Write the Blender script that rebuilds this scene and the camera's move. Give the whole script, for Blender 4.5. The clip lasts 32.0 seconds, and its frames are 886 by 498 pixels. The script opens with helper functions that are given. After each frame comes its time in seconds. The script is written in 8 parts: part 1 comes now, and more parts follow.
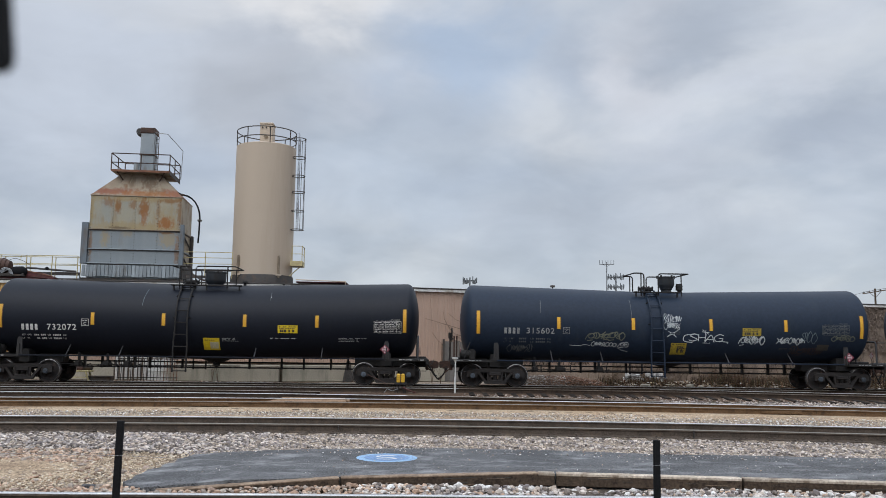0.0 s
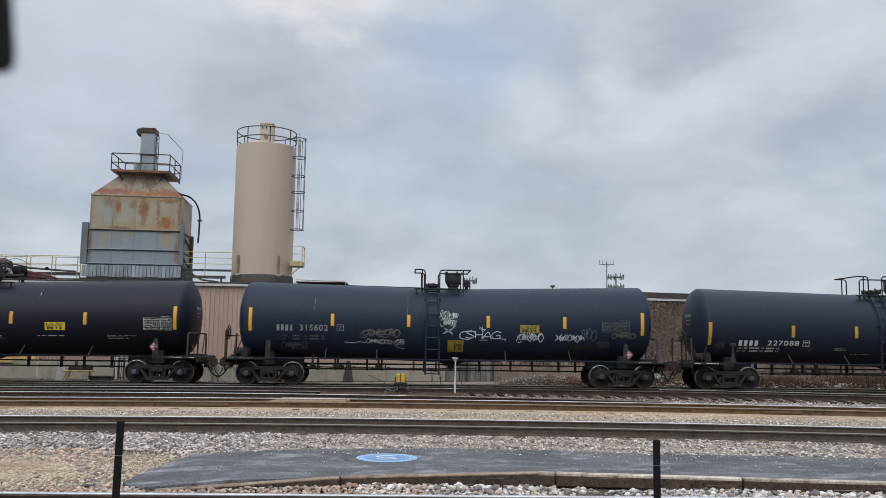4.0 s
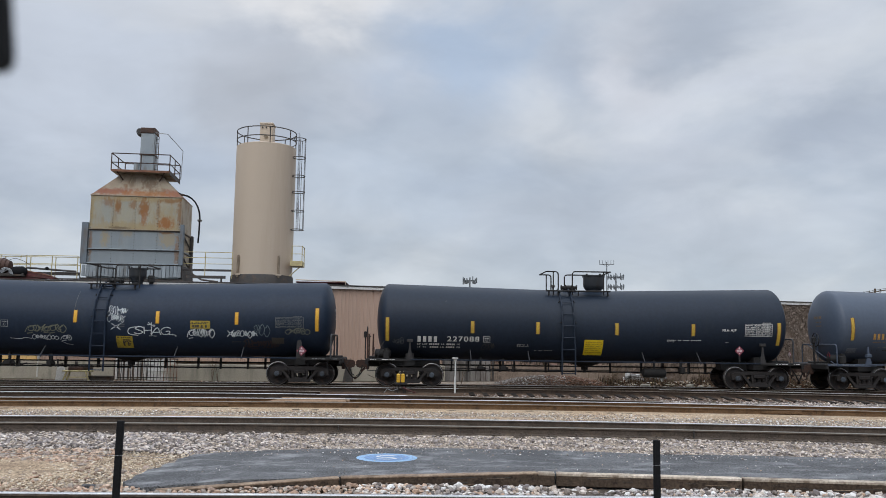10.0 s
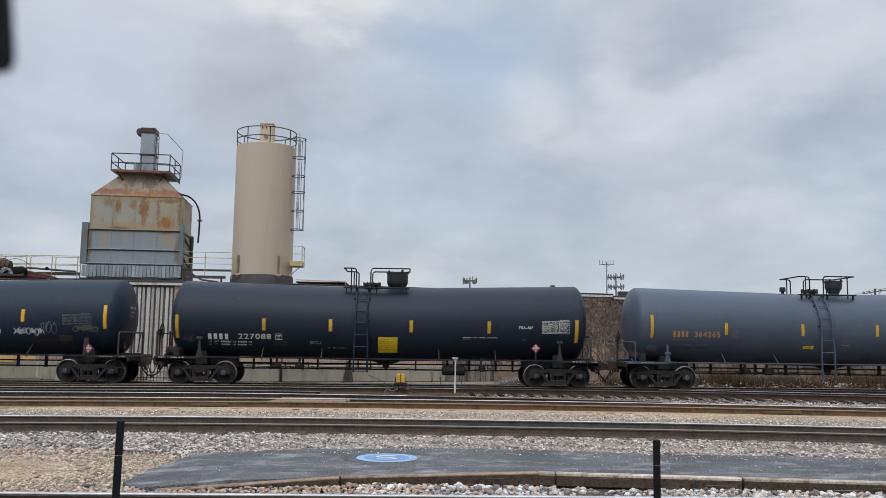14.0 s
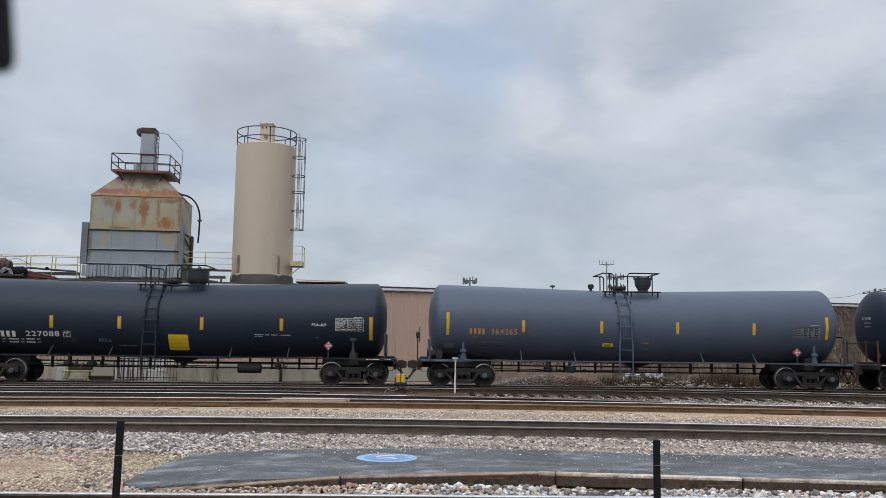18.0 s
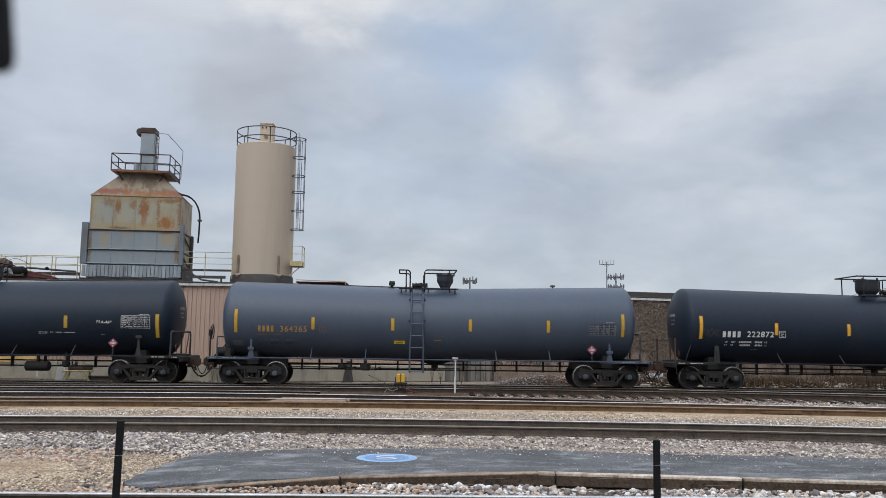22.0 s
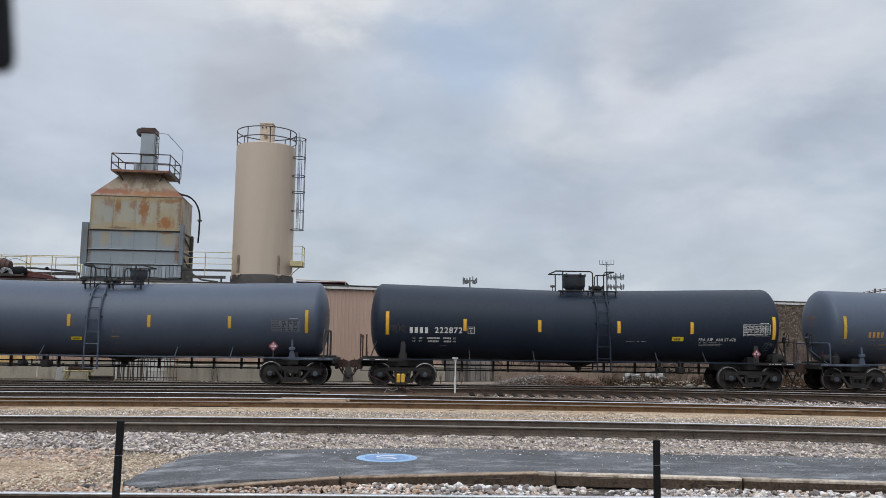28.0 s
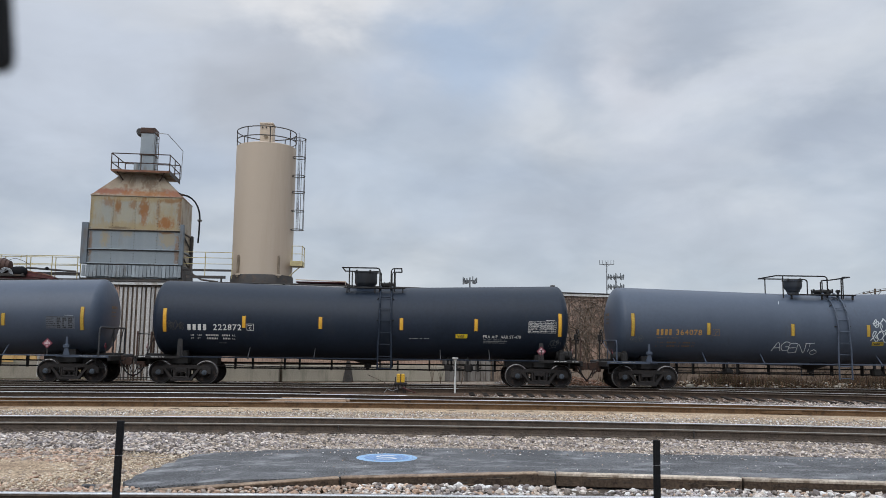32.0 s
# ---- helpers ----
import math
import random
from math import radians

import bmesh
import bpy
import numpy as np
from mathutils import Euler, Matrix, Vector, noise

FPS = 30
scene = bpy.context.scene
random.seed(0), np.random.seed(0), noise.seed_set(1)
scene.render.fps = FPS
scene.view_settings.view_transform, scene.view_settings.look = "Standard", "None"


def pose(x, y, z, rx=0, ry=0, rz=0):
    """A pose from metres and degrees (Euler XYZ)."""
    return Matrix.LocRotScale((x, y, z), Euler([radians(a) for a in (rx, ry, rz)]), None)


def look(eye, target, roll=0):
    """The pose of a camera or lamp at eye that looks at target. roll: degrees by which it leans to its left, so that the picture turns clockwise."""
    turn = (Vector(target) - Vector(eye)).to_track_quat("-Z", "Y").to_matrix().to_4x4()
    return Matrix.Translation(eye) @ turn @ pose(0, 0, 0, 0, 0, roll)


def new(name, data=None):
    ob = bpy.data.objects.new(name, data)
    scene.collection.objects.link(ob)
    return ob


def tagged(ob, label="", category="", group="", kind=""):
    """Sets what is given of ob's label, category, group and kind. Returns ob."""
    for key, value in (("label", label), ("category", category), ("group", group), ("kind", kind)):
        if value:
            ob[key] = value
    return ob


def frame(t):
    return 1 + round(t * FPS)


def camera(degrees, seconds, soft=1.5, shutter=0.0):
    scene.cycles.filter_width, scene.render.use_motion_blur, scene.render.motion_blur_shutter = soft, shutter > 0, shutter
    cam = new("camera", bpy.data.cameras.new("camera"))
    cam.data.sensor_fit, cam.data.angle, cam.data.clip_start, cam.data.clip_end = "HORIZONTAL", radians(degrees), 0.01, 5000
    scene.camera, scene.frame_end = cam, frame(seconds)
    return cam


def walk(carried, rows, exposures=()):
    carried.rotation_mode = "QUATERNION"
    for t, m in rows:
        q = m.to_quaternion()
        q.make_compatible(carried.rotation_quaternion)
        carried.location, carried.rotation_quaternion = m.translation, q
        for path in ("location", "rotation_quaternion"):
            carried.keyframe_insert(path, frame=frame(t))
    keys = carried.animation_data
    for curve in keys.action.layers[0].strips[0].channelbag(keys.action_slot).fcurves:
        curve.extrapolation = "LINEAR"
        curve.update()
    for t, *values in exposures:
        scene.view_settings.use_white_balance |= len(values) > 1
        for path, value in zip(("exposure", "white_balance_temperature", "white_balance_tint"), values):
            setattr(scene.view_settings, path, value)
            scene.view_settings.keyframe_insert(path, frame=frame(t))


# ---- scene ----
cam = camera(56.71, 32.0, 0.3)
cam.data.dof.use_dof, cam.data.dof.focus_distance, cam.data.dof.aperture_fstop = True, 22.0, 7.0
EYE = (0.0, 0.0, 1.757)
AIM = look(EYE, (EYE[0] + math.sin(radians(2.40)) * math.cos(radians(6.47)), math.cos(radians(2.40)) * math.cos(radians(6.47)), EYE[2] + math.sin(radians(6.47))), 0.737)
walk(cam, [(0, AIM), (32, AIM)])

# ---- world and sun: a broken overcast, brightest overhead ----
scene.view_settings.exposure = -0.08
world = bpy.data.worlds.new("sky")
scene.world = world
world.use_nodes = True
SUN_EL, SUN_AZ = radians(47), radians(205)


def sky_nodes(nt):
    n, l = nt.nodes, nt.links
    n.clear()
    out, bg = n.new("ShaderNodeOutputWorld"), n.new("ShaderNodeBackground")
    l.new(bg.outputs[0], out.inputs[0])
    sky = n.new("ShaderNodeTexSky")
    sky.sky_type, sky.sun_disc, sky.sun_elevation, sky.sun_rotation = "NISHITA", False, SUN_EL, SUN_AZ
    co = n.new("ShaderNodeTexCoord")
    sep = n.new("ShaderNodeSeparateXYZ")
    l.new(co.outputs["Generated"], sep.inputs[0])

    def math_node(op, a, b=None, clamp=False):
        m = n.new("ShaderNodeMath")
        m.operation, m.use_clamp = op, clamp
        for i, v in enumerate((a, b)):
            if v is None:
                continue
            if isinstance(v, (int, float)):
                m.inputs[i].default_value = v
            else:
                l.new(v, m.inputs[i])
        return m.outputs[0]

    up = math_node("MAXIMUM", sep.outputs[2], 0.0)
    flat = math_node("ADD", up, 0.42)
    cx, cy = math_node("DIVIDE", sep.outputs[0], flat), math_node("DIVIDE", sep.outputs[1], flat)
    lift = math_node("MULTIPLY", up, 1.2)
    com = n.new("ShaderNodeCombineXYZ")
    l.new(cx, com.inputs[0]), l.new(cy, com.inputs[1]), l.new(lift, com.inputs[2])

    def cloud(scale, detail, rough, off, warp=0.3):
        t = n.new("ShaderNodeTexNoise")
        mp = n.new("ShaderNodeMapping")
        mp.inputs[1].default_value = off
        l.new(com.outputs[0], mp.inputs[0]), l.new(mp.outputs[0], t.inputs[0])
        t.inputs["Scale"].default_value, t.inputs["Detail"].default_value = scale, detail
        t.inputs["Roughness"].default_value, t.inputs["Distortion"].default_value = rough, warp
        return t.outputs[0]

    big, fine = cloud(1.3, 2.0, 0.45, SKY_OFF), cloud(3.6, 4, 0.5, (7.3, 1.1, 0.4), 0.3)
    mix = math_node("ADD", math_node("MULTIPLY", math_node("SUBTRACT", big, 0.1), 0.62), math_node("MULTIPLY", math_node("SUBTRACT", fine, 0.14), 0.82))
    ramp = n.new("ShaderNodeValToRGB")
    l.new(mix, ramp.inputs[0])
    e = ramp.color_ramp.elements
    e[0].position, e[0].color = 0.33, (0.41, 0.465, 0.555, 1)
    e[1].position, e[1].color = 0.68, (0.62, 0.655, 0.705, 1)
    for pos, col in ((0.43, (0.455, 0.51, 0.59, 1)), (0.50, (0.50, 0.55, 0.625, 1)), (0.58, (0.545, 0.59, 0.655, 1))):
        k = e.new(pos)
        k.color = col
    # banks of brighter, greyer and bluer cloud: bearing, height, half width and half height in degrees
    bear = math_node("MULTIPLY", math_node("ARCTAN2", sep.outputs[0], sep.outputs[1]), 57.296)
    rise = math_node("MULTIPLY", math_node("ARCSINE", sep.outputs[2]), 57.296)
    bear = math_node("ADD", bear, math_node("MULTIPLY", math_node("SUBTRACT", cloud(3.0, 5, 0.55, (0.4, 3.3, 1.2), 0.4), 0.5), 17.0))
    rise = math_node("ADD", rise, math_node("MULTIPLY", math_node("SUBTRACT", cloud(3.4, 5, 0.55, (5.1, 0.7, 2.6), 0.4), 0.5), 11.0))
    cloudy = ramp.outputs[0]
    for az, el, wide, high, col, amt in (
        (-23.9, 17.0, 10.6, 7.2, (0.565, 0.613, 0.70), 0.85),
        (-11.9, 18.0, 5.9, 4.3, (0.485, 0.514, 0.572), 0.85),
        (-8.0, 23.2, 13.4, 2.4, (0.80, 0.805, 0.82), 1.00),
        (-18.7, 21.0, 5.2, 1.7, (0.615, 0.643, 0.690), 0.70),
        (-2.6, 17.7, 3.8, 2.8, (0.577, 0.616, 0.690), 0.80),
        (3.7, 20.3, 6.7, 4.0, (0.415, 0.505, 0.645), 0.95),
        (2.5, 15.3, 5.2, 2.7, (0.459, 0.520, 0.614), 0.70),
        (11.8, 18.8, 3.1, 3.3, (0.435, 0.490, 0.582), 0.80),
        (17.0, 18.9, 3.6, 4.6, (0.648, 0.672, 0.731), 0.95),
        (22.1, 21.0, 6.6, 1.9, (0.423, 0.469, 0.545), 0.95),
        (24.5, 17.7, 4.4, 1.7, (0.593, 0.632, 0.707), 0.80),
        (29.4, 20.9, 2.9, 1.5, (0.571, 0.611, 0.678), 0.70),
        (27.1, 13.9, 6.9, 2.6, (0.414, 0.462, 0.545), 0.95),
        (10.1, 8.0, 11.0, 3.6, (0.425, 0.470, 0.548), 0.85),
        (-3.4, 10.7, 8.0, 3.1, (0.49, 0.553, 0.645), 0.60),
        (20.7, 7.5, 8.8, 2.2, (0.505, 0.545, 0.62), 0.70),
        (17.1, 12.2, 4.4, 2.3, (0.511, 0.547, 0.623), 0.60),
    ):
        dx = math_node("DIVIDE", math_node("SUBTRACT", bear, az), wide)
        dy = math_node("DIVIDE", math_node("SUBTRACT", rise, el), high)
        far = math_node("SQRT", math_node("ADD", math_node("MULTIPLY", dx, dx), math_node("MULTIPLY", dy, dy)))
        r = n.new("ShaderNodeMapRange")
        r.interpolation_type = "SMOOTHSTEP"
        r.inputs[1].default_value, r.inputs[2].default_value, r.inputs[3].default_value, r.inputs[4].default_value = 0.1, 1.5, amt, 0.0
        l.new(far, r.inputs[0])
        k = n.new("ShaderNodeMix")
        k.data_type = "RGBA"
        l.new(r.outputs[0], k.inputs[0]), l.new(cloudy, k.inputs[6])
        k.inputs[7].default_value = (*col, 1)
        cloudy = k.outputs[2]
    # paler and flatter towards the horizon
    low = n.new("ShaderNodeMix")
    low.data_type = "RGBA"
    hz = math_node("SUBTRACT", 1.0, math_node("DIVIDE", up, 0.16), True)
    l.new(math_node("MULTIPLY", hz, 0.6), low.inputs[0])
    l.new(cloudy, low.inputs[6])
    low.inputs[7].default_value = (0.425, 0.48, 0.557, 1)
    # wisps and ragged edges at two smaller scales
    rag = math_node("ADD", math_node("MULTIPLY", math_node("SUBTRACT", cloud(4.2, 5, 0.52, (3.1, 5.2, 1.7), 0.5), 0.5), 0.40), math_node("MULTIPLY", math_node("SUBTRACT", cloud(10.0, 5, 0.55, (1.9, 8.4, 2.2), 0.5), 0.5), 0.12))
    wisp = n.new("ShaderNodeVectorMath")
    wisp.operation = "SCALE"
    l.new(low.outputs[2], wisp.inputs[0]), l.new(math_node("ADD", rag, 1.0), wisp.inputs[3])
    # a thin share of clear sky shows through the cloud
    add = n.new("ShaderNodeMix")
    add.data_type, add.blend_type = "RGBA", "ADD"
    add.inputs[0].default_value = 0.012
    l.new(wisp.outputs[0], add.inputs[6]), l.new(sky.outputs[0], add.inputs[7])
    # an overcast sky is about three times as bright overhead as at the horizon
    zen = math_node("ADD", 1.0, math_node("MULTIPLY", math_node("SUBTRACT", up, 0.42, True), ZENITH))
    sc = n.new("ShaderNodeVectorMath")
    sc.operation = "SCALE"
    l.new(add.outputs[2], sc.inputs[0]), l.new(zen, sc.inputs[3])
    l.new(sc.outputs[0], bg.inputs[0])
    bg.inputs[1].default_value = 1.0


SKY_OFF, ZENITH = (0.35, 0.2, 0.0), 3.4
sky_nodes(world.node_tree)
sun_data = bpy.data.lights.new("sun", "SUN")
sun_data.energy, sun_data.angle, sun_data.color = 1.15, radians(50), (1.0, 0.97, 0.92)
sun = new("sun", sun_data)
sun.matrix_world = look((math.sin(SUN_AZ) * 60, math.cos(SUN_AZ) * 60, 60 * math.tan(SUN_EL)), (0, 0, 0))


# ---- materials ----
def math_of(n, l, op, *values):
    m = n.new("ShaderNodeMath")
    m.operation = op
    for i, v in enumerate(values):
        if isinstance(v, (int, float)):
            m.inputs[i].default_value = v
        else:
            l.new(v, m.inputs[i])
    return m.outputs[0]


def mat(name, a, b, rough=0.7, metal=0.0, scale=1.5, fine=30.0, bump=0.15, stain=None, streak=1.0, chance=0.0, island=False, spec=0.5, stain_at=(0.52, 0.68), fine_amt=0.35, along=1.0, spots=()):
    """Two tones in broad patches, fine grain with relief, and stains in a third tone. streak draws the stains out along z. spots: patches of wear (x, z, half width, half height, colour, share)."""
    m = bpy.data.materials.new(name)
    m.use_nodes = True
    n, l = m.node_tree.nodes, m.node_tree.links
    p = n["Principled BSDF"]
    p.inputs["Metallic"].default_value, p.inputs["Specular IOR Level"].default_value = metal, spec
    co = n.new("ShaderNodeTexCoord")

    def tex(sc, detail, st=1.0, rg=0.6):
        t = n.new("ShaderNodeTexNoise")
        mp = n.new("ShaderNodeMapping")
        mp.inputs[3].default_value = (1 / along if sc < 10 else 1, 1, 1 / st)
        l.new(co.outputs["Object"], mp.inputs[0]), l.new(mp.outputs[0], t.inputs[0])
        t.inputs["Scale"].default_value, t.inputs["Detail"].default_value, t.inputs["Roughness"].default_value = sc, detail, rg
        return t.outputs[0]

    def ramp(src, lo, hi):
        r = n.new("ShaderNodeMapRange")
        r.inputs[1].default_value, r.inputs[2].default_value = lo, hi
        l.new(src, r.inputs[0])
        return r.outputs[0]

    def mixed(fac, x, y, blend="MIX"):
        k = n.new("ShaderNodeMix")
        k.data_type, k.blend_type = "RGBA", blend
        for i, v in ((0, fac), (6, x), (7, y)):
            if isinstance(v, tuple):
                k.inputs[i].default_value = (*v, 1)
            elif isinstance(v, float):
                k.inputs[i].default_value = v
            else:
                l.new(v, k.inputs[i])
        return k.outputs[2]

    big, small = tex(scale, 4, streak), tex(fine, 3)
    col = mixed(ramp(big, 0.35, 0.65), a, b)
    grey = n.new("ShaderNodeCombineColor")
    g = ramp(small, 0.3, 0.7)
    for i in range(3):
        l.new(g, grey.inputs[i])
    col = mixed(fine_amt, col, grey.outputs[0], "OVERLAY")
    if stain:
        col = mixed(ramp(tex(scale * 1.7, 6, streak, 0.68), *stain_at), col, stain)
    if spots:
        calc = lambda op, *vs: math_of(n, l, op, *vs)
        sx = n.new("ShaderNodeSeparateXYZ")
        l.new(co.outputs["Object"], sx.inputs[0])
        ragged = calc("MULTIPLY", calc("SUBTRACT", tex(6.5, 8, 1.8, 0.8), 0.5), 4.6)
        for x, z, wide, high, tone, share in spots:
            dx, dz = calc("DIVIDE", calc("SUBTRACT", sx.outputs[0], x), wide), calc("DIVIDE", calc("SUBTRACT", sx.outputs[2], z), high)
            far = calc("SQRT", calc("ADD", calc("MULTIPLY", dx, dx), calc("MULTIPLY", dz, dz)))
            f = n.new("ShaderNodeMapRange")
            f.inputs[1].default_value, f.inputs[2].default_value, f.inputs[3].default_value, f.inputs[4].default_value = 0.55, 1.25, share, 0.0
            l.new(calc("ADD", far, ragged), f.inputs[0])
            col = mixed(f.outputs[0], col, tone)
    if chance or island:
        if island:
            src = n.new("ShaderNodeNewGeometry").outputs["Random Per Island"]
        else:
            src = n.new("ShaderNodeObjectInfo").outputs["Random"]
        h = n.new("ShaderNodeHueSaturation")
        l.new(col, h.inputs["Color"])
        r = n.new("ShaderNodeMapRange")
        r.inputs[3].default_value, r.inputs[4].default_value = 1 - (chance or 0.5), 1 + (chance or 0.5)
        l.new(src, r.inputs[0]), l.new(r.outputs[0], h.inputs["Value"])
        col = h.outputs[0]
    l.new(col, p.inputs["Base Color"])
    rr = n.new("ShaderNodeMapRange")
    rr.inputs[3].default_value, rr.inputs[4].default_value = max(0.05, rough - 0.12), min(1, rough + 0.12)
    l.new(big, rr.inputs[0]), l.new(rr.outputs[0], p.inputs["Roughness"])
    if bump:
        bp = n.new("ShaderNodeBump")
        bp.inputs["Strength"].default_value, bp.inputs["Distance"].default_value = bump, 0.02
        l.new(small, bp.inputs["Height"]), l.new(bp.outputs[0], p.inputs["Normal"])
    return m


def stone_mat(name, tones, single=False):
    """Loose stones: each one takes a tone of its own, with specks and a rough face. single: one stone an object."""
    m = bpy.data.materials.new(name)
    m.use_nodes = True
    n, l = m.node_tree.nodes, m.node_tree.links
    p = n["Principled BSDF"]
    p.inputs["Roughness"].default_value, p.inputs["Specular IOR Level"].default_value = 0.95, 0.12
    r = n.new("ShaderNodeValToRGB")
    r.color_ramp.interpolation = "CONSTANT"
    e = r.color_ramp.elements
    while len(e) < len(tones):
        e.new(0.5)
    for i, c in enumerate(tones):
        e[i].position, e[i].color = i / len(tones), (*c, 1)
    l.new(n.new("ShaderNodeObjectInfo").outputs["Random"] if single else n.new("ShaderNodeNewGeometry").outputs["Random Per Island"], r.inputs[0])
    co, t = n.new("ShaderNodeTexCoord"), n.new("ShaderNodeTexNoise")
    l.new(co.outputs["Object"], t.inputs[0])
    t.inputs["Scale"].default_value, t.inputs["Detail"].default_value = 35.0, 3.0
    g = n.new("ShaderNodeMapRange")
    g.inputs[1].default_value, g.inputs[2].default_value, g.inputs[3].default_value, g.inputs[4].default_value = 0.3, 0.7, 0.78, 1.4
    l.new(t.outputs[0], g.inputs[0])
    v = n.new("ShaderNodeVectorMath")
    v.operation = "SCALE"
    l.new(r.outputs[0], v.inputs[0]), l.new(g.outputs[0], v.inputs[3]), l.new(v.outputs[0], p.inputs["Base Color"])
    b = n.new("ShaderNodeBump")
    b.inputs["Strength"].default_value, b.inputs["Distance"].default_value = 0.35, 0.01
    l.new(t.outputs[0], b.inputs["Height"]), l.new(b.outputs[0], p.inputs["Normal"])
    return m


